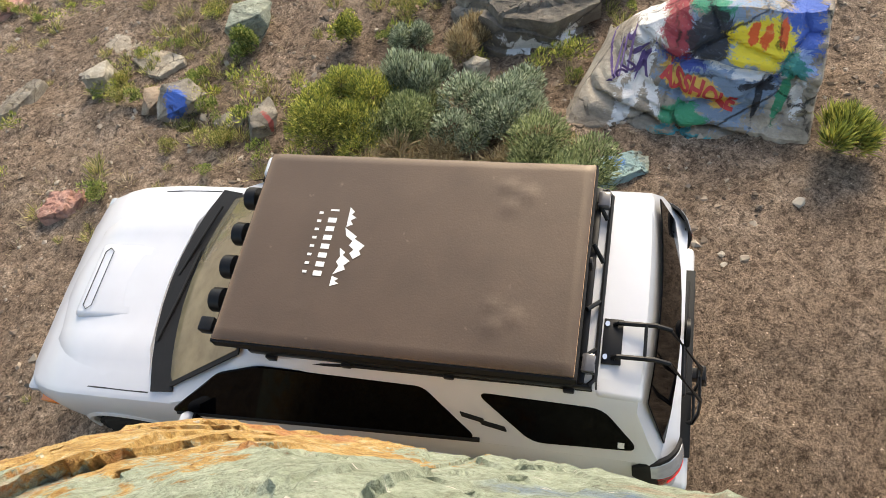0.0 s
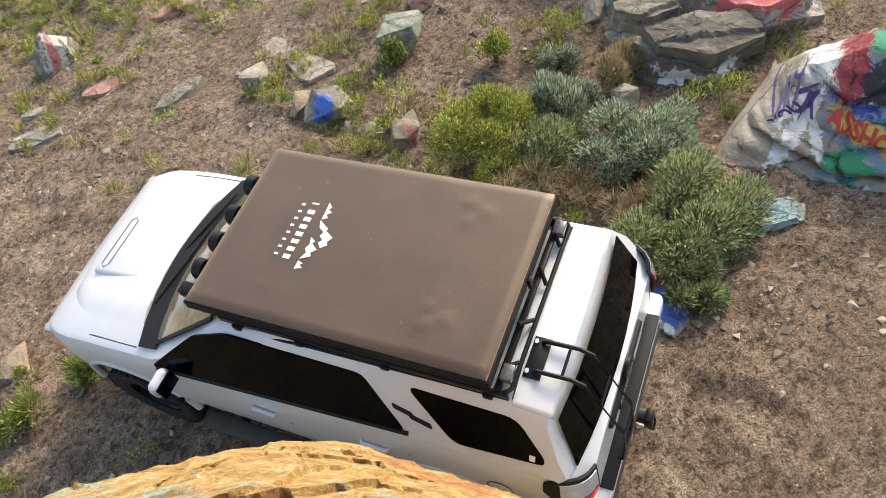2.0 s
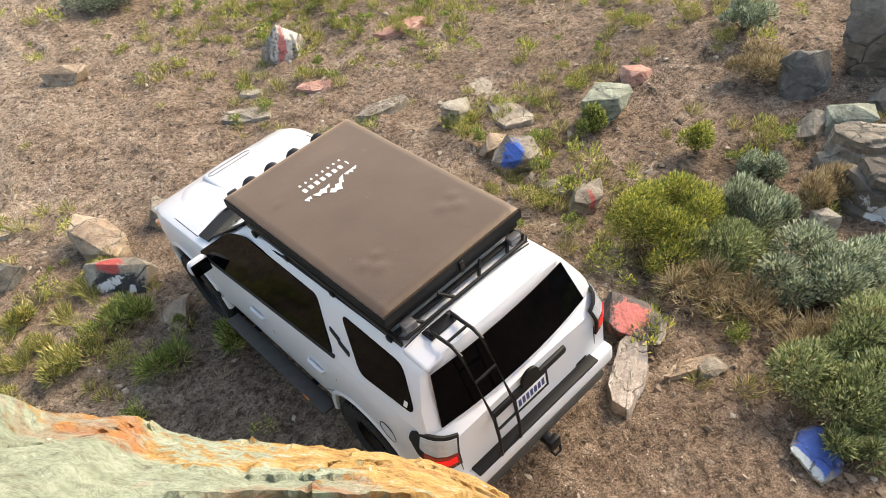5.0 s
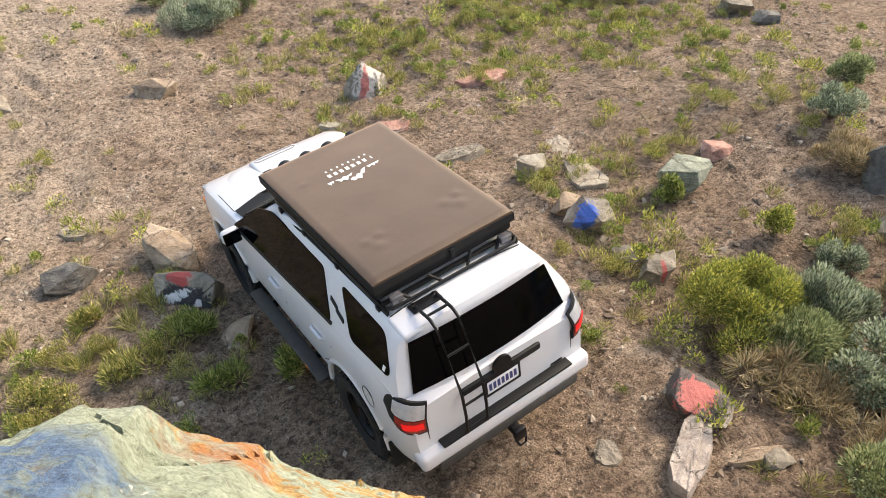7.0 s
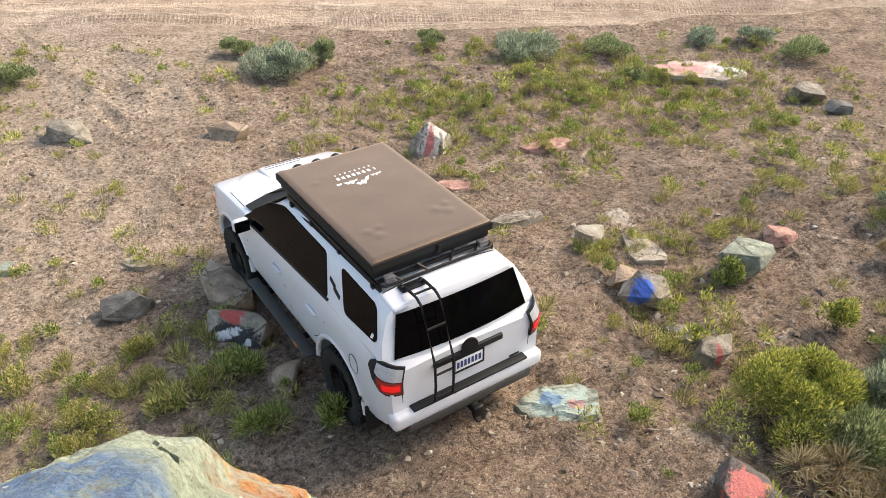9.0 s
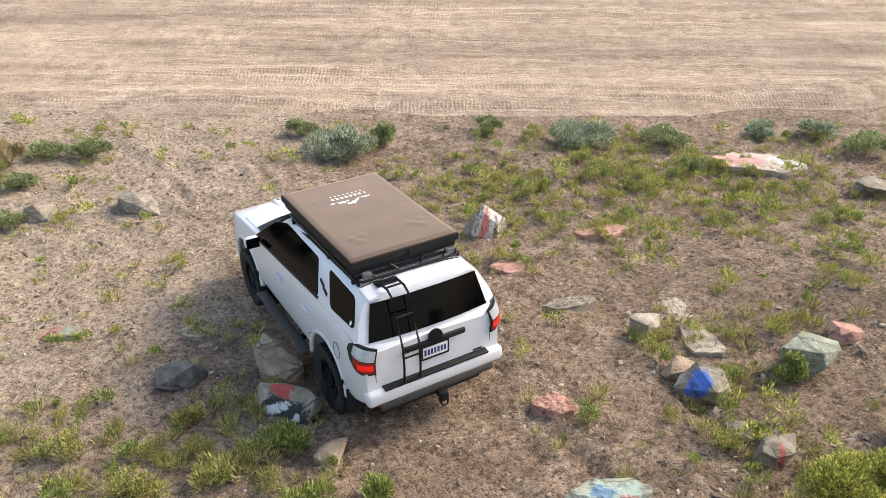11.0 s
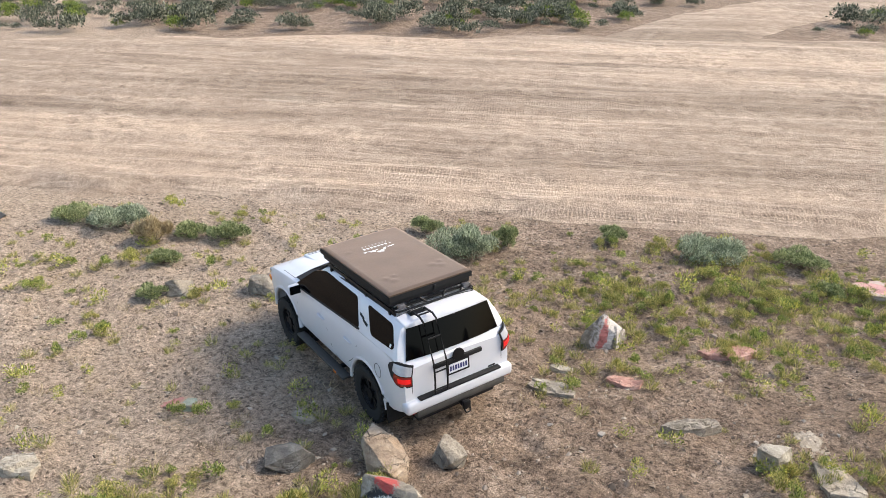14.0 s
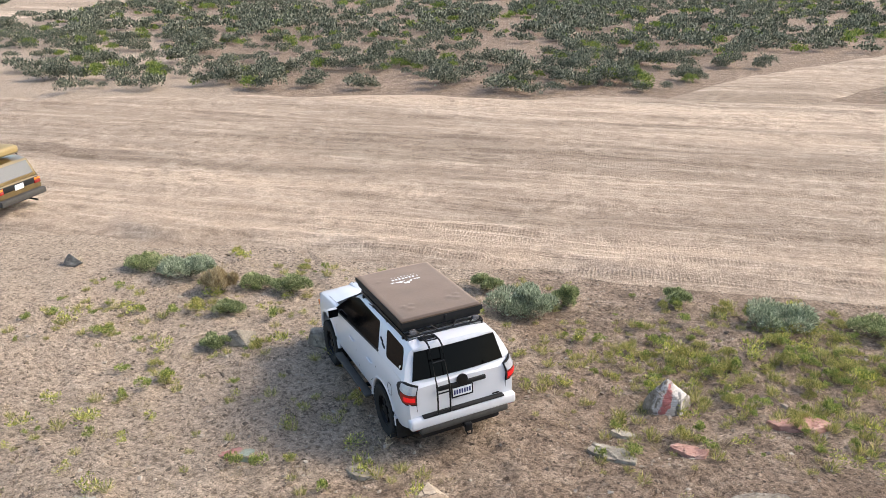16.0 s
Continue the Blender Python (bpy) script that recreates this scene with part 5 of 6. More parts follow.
PLATE = plain("plate_white", (0.72, 0.73, 0.76), 0.4, grain=0.05, relief=0.0)
NAVY = plain("dark_blue_print", (0.03, 0.04, 0.14), 0.5, grain=0.0, relief=0.0)
PRINT = plain("white_print", (0.78, 0.77, 0.74), 0.6, grain=0.08, scale=40, relief=0.0)
SEAM = plain("dark_seam", (0.03, 0.03, 0.032), 0.8, grain=0.0, relief=0.0)
STEP = plain("dusty_step_plate", (0.045, 0.04, 0.035), 0.75, grain=0.5, scale=12)


def tent_cloth():
    m, nt, b = nodes_of("brown_tent_shell")
    n = noise_tex(nt, 3.0, 5, 0.6)
    fine = noise_tex(nt, 90, 4)
    spot = noise_tex(nt, 11, 3)
    col = ramp(nt, n, [(0.3, (0.044, 0.0275, 0.0172)), (0.7, (0.064, 0.040, 0.0255))])
    col = mix(nt, ramp(nt, spot, [(0.70, (0, 0, 0)), (0.76, (0.4, 0.4, 0.4))]), col, (0.22, 0.16, 0.11))
    nt.links.new(col, b.inputs["Base Color"])
    nt.links.new(math_node(nt, "MULTIPLY_ADD", n, 0.10, 0.40), b.inputs["Roughness"])
    b.inputs["Specular IOR Level"].default_value = 0.70
    b.inputs["Sheen Weight"].default_value = 1.0
    b.inputs["Sheen Roughness"].default_value = 0.42
    b.inputs["Sheen Tint"].default_value = (0.80, 0.53, 0.36, 1)
    b.inputs["Specular Tint"].default_value = (1.0, 0.86, 0.74, 1)
    bump(nt, b, math_node(nt, "MULTIPLY_ADD", n, 3.0, fine), 0.10, 0.01)
    return m


TENT = tent_cloth()


def part(name, bm, material, parent, label="", sharp=32):
    """Links a bmesh as one mesh under a thing or under a part."""
    bm.normal_update()
    ob = new(name, finish(name, bm, material, sharp))
    ob.parent = parent
    if label:
        ob["label"] = label
    return ob


def box(lo, hi, bevel=0.0, m=None, seg=2):
    bm = bmesh.new()
    bmesh.ops.create_cube(bm, size=1.0)
    for v in bm.verts:
        v.co = Vector([lo[k] + (v.co[k] + 0.5) * (hi[k] - lo[k]) for k in range(3)])
    if bevel:
        bmesh.ops.bevel(bm, geom=list(bm.edges), offset=bevel, segments=seg, profile=0.5, affect="EDGES")
    if m is not None:
        bm.transform(m)
    return bm


def join(*bms):
    out = bms[0]
    for b in bms[1:]:
        me = bpy.data.meshes.new("join")
        b.to_mesh(me)
        b.free()
        out.from_mesh(me)
        bpy.data.meshes.remove(me)
    return out


def tube(pts, r, n=8):
    bm = bmesh.new()
    pts = [Vector(p) for p in pts]
    rings = []
    for k, p in enumerate(pts):
        d = (pts[min(k + 1, len(pts) - 1)] - pts[max(k - 1, 0)]).normalized()
        a = d.cross(Vector((0, 0, 1)) if abs(d.z) < 0.9 else Vector((1, 0, 0))).normalized()
        b = d.cross(a)
        rings.append([bm.verts.new(p + (a * math.cos(q * 6.2832 / n) + b * math.sin(q * 6.2832 / n)) * r) for q in range(n)])
    for k in range(len(rings) - 1):
        for q in range(n):
            bm.faces.new((rings[k][q], rings[k][(q + 1) % n], rings[k + 1][(q + 1) % n], rings[k + 1][q]))
    bm.faces.new(rings[0][::-1])
    bm.faces.new(rings[-1])
    bmesh.ops.recalc_face_normals(bm, faces=bm.faces)
    return bm


def disc(r, depth, n=28, axis="y", at=(0, 0, 0), r2=None):
    bm = bmesh.new()
    bmesh.ops.create_cone(bm, cap_ends=True, segments=n, radius1=r, radius2=r if r2 is None else r2, depth=depth)
    if axis == "y":
        bm.transform(Matrix.Rotation(radians(90), 4, "X"))
    if axis == "x":
        bm.transform(Matrix.Rotation(radians(90), 4, "Y"))
    bm.transform(Matrix.Translation(at))
    return bm


def loft(rings, mirror=True):
    """Skins half rings (from the bottom middle or side up to the top middle) at growing x, mirrored over y."""
    bm = bmesh.new()
    cols = []
    for ring in rings:
        half = [Vector(p) for p in ring]
        full = half + [Vector((p.x, -p.y, p.z)) for p in half[::-1] if abs(p.y) > 1e-6]
        cols.append([bm.verts.new(p) for p in full])
    n = len(cols[0])
    for k in range(len(cols) - 1):
        for q in range(n):
            bm.faces.new((cols[k][q], cols[k][(q + 1) % n], cols[k + 1][(q + 1) % n], cols[k + 1][q]))
    bm.faces.new(cols[0][::-1])
    bm.faces.new(cols[-1])
    bmesh.ops.recalc_face_normals(bm, faces=bm.faces)
    return bm


def cut_out(bm, cutters):
    """The mesh less the cutters' meshes."""
    me = bpy.data.meshes.new("whole")
    bm.to_mesh(me)
    bm.free()
    ob = new("whole", me)
    made = []
    for c in cutters:
        cm = bpy.data.meshes.new("cutter")
        c.to_mesh(cm)
        c.free()
        co = new("cutter", cm)
        made.append(co)
        md = ob.modifiers.new("cut", "BOOLEAN")
        md.operation, md.object, md.solver = "DIFFERENCE", co, "EXACT"
    dg = bpy.context.evaluated_depsgraph_get()
    dg.update()
    res = bmesh.new()
    tmp = bpy.data.meshes.new_from_object(ob.evaluated_get(dg))
    res.from_mesh(tmp)
    for o in (ob, *made):
        d = o.data
        bpy.data.objects.remove(o)
        bpy.data.meshes.remove(d)
    bpy.data.meshes.remove(tmp)
    return res


def body_top(x):
    return float(np.interp(x, [-1.0, -0.9, -0.5, 0.6, 2.2, 2.5, 2.9, 3.25, 3.5, 3.62, 3.70], [1.22, 1.29, 1.36, 1.34, 1.262, 1.25, 1.225, 1.17, 1.09, 1.02, 0.94]))


def body_half(x):
    return float(np.interp(x, [-1.04, -0.9, -0.5, 0.3, 2.2, 2.8, 3.2, 3.45, 3.6, 3.72], [0.80, 0.87, 0.90, 0.895, 0.895, 0.905, 0.90, 0.865, 0.78, 0.64]))


def side_y(z):
    return 0.838 - 0.53 * (z - 1.37)


def on_side(pts, out=0.006, thick=0.012, sgn=1):
    """A flat piece lying on the truck's upper side, from corners (x, z)."""
    bm = bmesh.new()
    fr = [bm.verts.new((x, sgn * (side_y(z) + out), z)) for x, z in pts]
    bk = [bm.verts.new((x, sgn * (side_y(z) + out - thick), z)) for x, z in pts]
    bm.faces.new(fr)
    bm.faces.new(bk[::-1])
    for k in range(len(pts)):
        bm.faces.new((fr[k - 1], fr[k], bk[k], bk[k - 1]))
    bmesh.ops.recalc_face_normals(bm, faces=bm.faces)
    return bm


def rounded(pts, r=0.05, seg=4):
    """Rounds the corners of a polygon."""
    out = []
    for k in range(len(pts)):
        p, a, b = Vector(pts[k]), Vector(pts[k - 1]), Vector(pts[(k + 1) % len(pts)])
        ra, rb = min(r, (a - p).length * 0.45), min(r, (b - p).length * 0.45)
        s, e = p + (a - p).normalized() * ra, p + (b - p).normalized() * rb
        for q in range(seg + 1):
            t = q / seg
            out.append(tuple(s * (1 - t) ** 2 + p * 2 * t * (1 - t) + e * t * t))
    return out


def strip_on_line(x0, z0, x1, z1, y0a, y0b, out, rows=6, cols=9, crown=0.02, thick=0.01, sweep=0.0):
    """A pane along a slope from (x0, z0) up to (x1, z1), half widths y0a and y0b, with a crowned middle."""
    bm = bmesh.new()
    nx, nz = -(z1 - z0), (x1 - x0)
    ln = math.hypot(nx, nz)
    nx, nz = nx / ln, nz / ln
    if nz < 0:
        nx, nz = -nx, -nz
    lay = []
    for o in (out, out - thick):
        g = []
        for j in range(rows):
            t = j / (rows - 1)
            w = y0a + (y0b - y0a) * t
            row = []
            for i in range(cols):
                u = i / (cols - 1) * 2 - 1
                c = crown * (1 - u * u) + o
                bend = sweep[0] + (sweep[1] - sweep[0]) * t if isinstance(sweep, tuple) else sweep
                row.append(bm.verts.new((x0 + (x1 - x0) * t + nx * c - bend * u * u, u * w, z0 + (z1 - z0) * t + nz * c)))
            g.append(row)
        lay.append(g)
    for k, g in enumerate(lay):
        for j in range(rows - 1):
            for i in range(cols - 1):
                bm.faces.new((g[j][i], g[j][i + 1], g[j + 1][i + 1], g[j + 1][i]))
    a, b = lay
    for i in range(cols - 1):
        bm.faces.new((a[0][i], a[0][i + 1], b[0][i + 1], b[0][i]))
        bm.faces.new((a[-1][i], a[-1][i + 1], b[-1][i + 1], b[-1][i]))
    for j in range(rows - 1):
        bm.faces.new((a[j][0], a[j + 1][0], b[j + 1][0], b[j][0]))
        bm.faces.new((a[j][-1], a[j + 1][-1], b[j + 1][-1], b[j][-1]))
    bmesh.ops.recalc_face_normals(bm, faces=bm.faces)
    return bm


TYRE_R = 0.42
KEEP_LONG = ("quarter_window", "window_sticker", "tent_base", "tent_lid", "mud_flap", "work_light", "strut", "rail_hoop")


def lamp_wrap(s, u0, u1, v0, v1, out):
    """A piece of the tail light that wraps the rear corner; u runs from the flank to the tailgate, v up."""
    px, py = [-0.72, -0.82, -0.90, -0.965, -1.01, -1.035], [0.893, 0.890, 0.872, 0.835, 0.78, 0.70]
    lo, hi = [1.20, 1.12, 1.03, 0.99, 0.98, 0.98], [1.27, 1.315, 1.325, 1.315, 1.295, 1.27]
    ks = np.linspace(0, 1, 6)
    bm = bmesh.new()
    grids = []
    for o in (out, out - 0.02):
        g = []
        for u in np.linspace(u0, u1, 13):
            x, y = float(np.interp(u, ks, px)), float(np.interp(u, ks, py))
            x2, y2 = float(np.interp(min(1, u + 0.04), ks, px)), float(np.interp(min(1, u + 0.04), ks, py))
            x1, y1 = float(np.interp(max(0, u - 0.04), ks, px)), float(np.interp(max(0, u - 0.04), ks, py))
            n = Vector((y2 - y1, -(x2 - x1))).normalized()
            if n.y < 0 and n.x > 0:
                n = -n
            a, b = float(np.interp(u, ks, lo)), float(np.interp(u, ks, hi))
            row = []
            for v in np.linspace(v0, v1, 5):
                z = a + (b - a) * v
                bulge = o + 0.012 * math.sin(3.1416 * v)
                tuck = 0.30 * max(0.0, z - 1.14)
                row.append(bm.verts.new((x + n.x * bulge + tuck * 0.4, s * (y + n.y * bulge - tuck), z)))
            g.append(row)
        grids.append(g)
    for g in grids:
        for i in range(12):
            for j in range(4):
                bm.faces.new((g[i][j], g[i + 1][j], g[i + 1][j + 1], g[i][j + 1]))
    a, b = grids
    for i in range(12):
        bm.faces.new((a[i][0], a[i + 1][0], b[i + 1][0], b[i][0]))
        bm.faces.new((a[i][4], a[i + 1][4], b[i + 1][4], b[i][4]))
    for j in range(4):
        bm.faces.new((a[0][j], a[0][j + 1], b[0][j + 1], b[0][j]))
        bm.faces.new((a[12][j], a[12][j + 1], b[12][j + 1], b[12][j]))
    bmesh.ops.recalc_face_normals(bm, faces=bm.faces)
    return bm


def make_wheel(truck, x, y):
    s = 1 if y > 0 else -1
    hub = part("wheel", disc(0.075, 0.10, 16, at=(0, s * 0.05, 0)), BLACK_METAL, truck)
    hub.matrix_basis = pose(x, y, TYRE_R)
    bm = bmesh.new()
    prof = [(0.235, -0.11), (0.30, -0.135), (0.37, -0.135), (0.400, -0.115), (0.405, 0.0), (0.400, 0.115), (0.37, 0.135), (0.30, 0.135), (0.235, 0.11)]
    n = 48
    rings = []
    for k in range(n):
        a = k / n * 6.28318
        rings.append([bm.verts.new((r * math.cos(a), w, r * math.sin(a))) for r, w in prof])
    for k in range(n):
        for q in range(len(prof) - 1):
            bm.faces.new((rings[k][q], rings[k][q + 1], rings[(k + 1) % n][q + 1], rings[(k + 1) % n][q]))
    for k in range(36):
        a = k / 36 * 6.28318
        for w, off in ((-0.10, 0), (-0.033, 0.5), (0.033, 0), (0.10, 0.5)):
            t = Matrix.Rotation(-(a + off * 6.28318 / 36), 4, "Y") @ Matrix.Translation((0.404, w, 0)) @ Matrix.Rotation(radians(18 if w > 0 else -18), 4, "X")
            me = bpy.data.meshes.new("lug")
            lug = box((-0.012, -0.027, -0.022), (0.017, 0.027, 0.022))
            lug.transform(t)
            lug.to_mesh(me)
            lug.free()
            bm.from_mesh(me)
            bpy.data.meshes.remove(me)
    bmesh.ops.recalc_face_normals(bm, faces=bm.faces)
    part("tyre", bm, RUBBER, hub, "dusty black knobbly off-road tyre")
    rim = bmesh.new()
    rp = [(0.238, -0.10), (0.238, 0.10), (0.222, 0.105), (0.205, 0.06), (0.20, -0.08)]
    rr = []
    for k in range(36):
        a = k / 36 * 6.28318
        rr.append([rim.verts.new((r * math.cos(a), s * w, r * math.sin(a))) for r, w in rp])
    for k in range(36):
        for q in range(len(rp)):
            rim.faces.new((rr[k][q - 1], rr[k][q], rr[(k + 1) % 36][q], rr[(k + 1) % 36][q - 1]))
    spokes = []
    for k in range(6):
        for da in (-0.16, 0.16):
            b = box((0.05, -0.015, -0.022), (0.21, 0.02, 0.022), 0.004)
            b.transform(Matrix.Rotation(k / 6 * 6.28318 + da, 4, "Y") @ Matrix.Translation((0, s * 0.055, 0)))
            spokes.append(b)
    back = disc(0.20, 0.02, 28, at=(0, -s * 0.03, 0))
    bmesh.ops.recalc_face_normals(rim, faces=rim.faces)
    part("rim", join(rim, back, *spokes), BLACK_METAL, hub, "black alloy rim")
    return hub


def make_truck():
    truck = new("off_road_vehicle")
    tagged(truck, "white lifted off-road SUV with a brown rooftop tent shell", "car")
    # lower body with wheel openings
    xs = [-1.02, -0.99, -0.9, -0.7, -0.45, -0.1, 0.3, 0.8, 1.3, 1.8, 2.2, 2.38, 2.6, 2.8, 3.0, 3.2, 3.35, 3.5, 3.6, 3.68, 3.71]
    rings = []
    for x in xs:
        zt, w = body_top(x), body_half(x)
        zb = float(np.interp(x, [-1.02, -0.7, 3.2, 3.71], [0.60, 0.52, 0.52, 0.66]))
        rings.append([(x, yy * w, zb + zz * (zt - zb)) for yy, zz in ((0, 0), (0.80, 0), (0.96, 0.03), (0.99, 0.18), (1.0, 0.45), (0.998, 0.66), (0.985, 0.80), (0.965, 0.92), (0.94, 0.975), (0.90, 1.0), (0.5, 1.02), (0, 1.045))])
    bm = cut_out(loft(rings), [disc(0.50, 0.8, 40, at=(cx, s * 0.85, 0.46)) for cx in (0.0, 2.79) for s in (1, -1)])
    body = part("body", bm, WHITE, truck, "white painted body", 26)
    wells = [disc(0.47, 0.6, 30, at=(cx, s * 0.42, 0.46)) for cx in (0.0, 2.79) for s in (1, -1)]
    part("chassis", join(box((-0.95, -0.62, 0.36), (3.45, 0.62, 0.56), 0.03), *wells, disc(0.05, 1.5, at=(0, 0, 0.42)), disc(0.05, 1.5, at=(2.79, 0, 0.42))), BLACK_TRIM, truck, "dark underbody")
    # cabin: pillars and roof
    rings = []
    for x, zr in ((-0.985, 1.245), (-0.86, 1.50), (-0.745, 1.725), (-0.42, 1.745), (0.0, 1.755), (0.6, 1.755), (1.2, 1.745), (1.66, 1.69), (1.84, 1.572), (2.12, 1.405), (2.46, 1.215)):
        zr = max(zr, 1.235)
        zm = min(1.34, 1.20 + (zr - 1.20) * 0.6)
        ring = [(x, 0, 1.20), (x, 0.82, 1.20), (x, min(0.85, side_y(zm)), zm)]
        ring += [(x, min(0.84, side_y(z)), z) for z in (zm + (zr - zm) * 0.5, zr - (zr - zm) * 0.14)]
        yt = min(0.84, side_y(zr)) - 0.035
        ring += [(x, yt, zr - 0.004), (x, yt * 0.72, zr + 0.012), (x, yt * 0.35, zr + 0.02), (x, 0, zr + 0.022)]
        bow = -0.13 * max(0, (x - 1.1) / 1.36) if x > 0 else 0.07 * max(0, (-0.4 - x) / 0.58)
        rings.append([(px + bow * (py / 0.8) ** 2, py, pz) for px, py, pz in ring])
    part("cabin", loft(rings), WHITE, truck, "white pillars and roof", 30)
    # glass
    for s in (1, -1):
        part("side_window", on_side(rounded([(2.24, 1.275), (1.235, 1.325), (1.03, 1.69), (1.52, 1.69), (1.80, 1.61)], 0.05), sgn=s), TINT, truck, "dark tinted window")
        part("side_window", on_side(rounded([(1.22, 1.325), (0.22, 1.372), (0.50, 1.685), (1.01, 1.69)], 0.05), sgn=s), TINT, truck, "dark tinted window")
        part("quarter_window", on_side(rounded([(-0.10, 1.40), (-0.68, 1.43), (-0.48, 1.675), (0.20, 1.69)], 0.07), sgn=s), TINT, truck, "dark tinted window")
        part("door_pillar", on_side([(1.245, 1.325), (1.18, 1.328), (0.97, 1.69), (1.06, 1.69)], 0.004, sgn=s), TINT, truck)
        part("window_trim", on_side([(2.20, 1.258), (0.20, 1.355), (0.20, 1.377), (2.20, 1.280)], 0.010, sgn=s), BLACK_TRIM, truck)
        for bx, bz, bl in ((0.30, 1.455, 0.13), (0.19, 1.415, 0.14)):
            part("badge", on_side([(bx, bz + 0.092), (bx - bl, bz + 0.062), (bx - bl - 0.01, bz + 0.036), (bx - 0.01, bz + 0.066)], 0.008, sgn=s), BLACK_TRIM, truck, "black badge")
    part("windscreen", strip_on_line(2.435, 1.25, 1.70, 1.688, 0.72, 0.585, 0.018, sweep=(0.10, 0.033)), SCREEN, truck, "windscreen over a pale beige sunshade")
    part("windscreen_frame", strip_on_line(2.46, 1.238, 1.68, 1.70, 0.755, 0.612, 0.012, sweep=(0.105, 0.035)), BLACK_TRIM, truck)
    part("rear_window", strip_on_line(-0.958, 1.30, -0.80, 1.69, 0.715, 0.625, 0.016, crown=0.022, sweep=(-0.058, -0.028)), TINT, truck, "dark tinted rear window")
    part("cowl", strip_on_line(2.575, 1.262, 2.42, 1.258, 0.79, 0.77, 0.022, crown=0.024, sweep=0.14), BLACK_TRIM, truck, "black plastic cowl")
    for y0, y1 in ((0.45, -0.25), (-0.05, -0.62)):
        part("wiper", tube([(2.53 - 0.12 * y0 * y0, y0, 1.305), (2.45, (y0 + y1) / 2, 1.32), (2.42 - 0.12 * y1 * y1, y1, 1.325)], 0.011), BLACK_TRIM, truck)
    # bonnet
    hood = bmesh.new()
    hx, hy = np.linspace(2.60, 3.66, 18), np.linspace(-1, 1, 17)
    g = []
    for x in hx:
        w = body_half(x) * 0.875
        g.append([hood.verts.new((x - (0.13 + 0.10 * max(0, (x - 3.1) / 0.5)) * (u * u), u * w, body_top(x - 0.1 * u * u) + 0.052 * (1 - u * u) + 0.022 * math.exp(-((abs(u) - 0.62) / 0.1) ** 2) - 0.008 - 0.05 * max(0, (x - 3.4) / 0.2) ** 2)) for u in hy])
    for k in range(len(hx) - 1):
        for q in range(len(hy) - 1):
            hood.faces.new((g[k][q], g[k + 1][q], g[k + 1][q + 1], g[k][q + 1]))
    geo = bmesh.ops.extrude_face_region(hood, geom=list(hood.faces))
    for vv in (e for e in geo["geom"] if isinstance(e, bmesh.types.BMVert)):
        vv.co.z -= 0.05
    bmesh.ops.recalc_face_normals(hood, faces=hood.faces)
    bonnet = part("bonnet", hood, WHITE, truck, "white bonnet with a raised scoop", 40)
    for s in (1, -1):
        part("bonnet_seam", tube([(float(x) - 0.13 - 0.10 * max(0, (x - 3.1) / 0.5), s * body_half(x) * 0.878, body_top(x - 0.1) - 0.002 - 0.05 * max(0, (x - 3.4) / 0.2) ** 2) for x in hx[:-4]], 0.007, 6), SEAM, bonnet)
    slot = [(3.21, -0.25), (3.25, -0.22), (3.25, 0.22), (3.21, 0.25), (3.17, 0.22), (3.17, -0.22), (3.21, -0.25)]
    part("scoop_seam", tube([(x, y, 1.290 - 0.055 * (x - 3.0) / 0.3) for x, y in slot], 0.003, 6), SEAM, bonnet)
    sc = box((2.80, -0.30, 1.20), (3.32, 0.30, 1.290), 0.045, seg=4)
    for v in sc.verts:
        v.co.z -= 0.10 * max(0.0, (3.06 - v.co.x)) if v.co.z > 1.24 else 0
        v.co.z -= 0.055 * max(0, (v.co.x - 3.0) / 0.3)
    part("scoop", sc, WHITE, bonnet, "low bonnet scoop", 40)
    part("scoop_mouth", box((3.285, -0.25, 1.19), (3.305, 0.25, 1.222), 0.008), SEAM, bonnet)
    # nose
    part("grille", box((3.56, -0.44, 0.78), (3.705, 0.44, 0.94), 0.03), BLACK_TRIM, truck, "black grille")
    part("front_bumper", join(box((3.50, -0.70, 0.55), (3.80, 0.70, 0.76), 0.05)), WHITE, truck)
    for s in (1, -1):
        lamp = box((3.30, s * 0.70 - 0.12, 0.93), (3.60, s * 0.70 + 0.12, 1.045), 0.03)
        part("headlight", lamp, CLEAR, truck, "clear headlight")
        part("turn_lamp", box((3.40, s * 0.84 - 0.03, 0.87), (3.53, s * 0.84 + 0.028, 0.945), 0.012), AMBER, truck, "amber side lamp")
        # arch lips
        for cx in (0.0, 2.79):
            pts = [(cx + 0.515 * math.cos(a), s * (body_half(cx + 0.515 * math.cos(a)) - 0.022), 0.46 + 0.515 * math.sin(a)) for a in np.linspace(0.05, 3.09, 22)]
            part("wheel_arch", tube(pts, 0.035, 8), WHITE, truck)
        # doors: seams, handles, mirrors, step
        yb = 0.898
        for pts in ([(1.215, 1.32), (1.20, 0.95), (1.10, 0.70), (0.98, 0.56)], [(0.22, 1.36), (0.24, 1.10), (0.42, 0.80), (0.56, 0.70)], [(2.20, 1.24), (2.24, 0.95), (2.18, 0.56)]):
            line = []
            for x, z in pts:
                t = (z - 0.52) / (body_top(x) - 0.52)
                line.append((x, s * (body_half(x) * float(np.interp(t, [0.0, 0.03, 0.18, 0.45, 0.66, 0.80, 0.92, 1.0], [0.9, 0.96, 0.99, 1.0, 0.998, 0.985, 0.965, 0.90])) - 0.002), z))
            part("door_seam", tube(line, 0.005, 6), SEAM, truck)
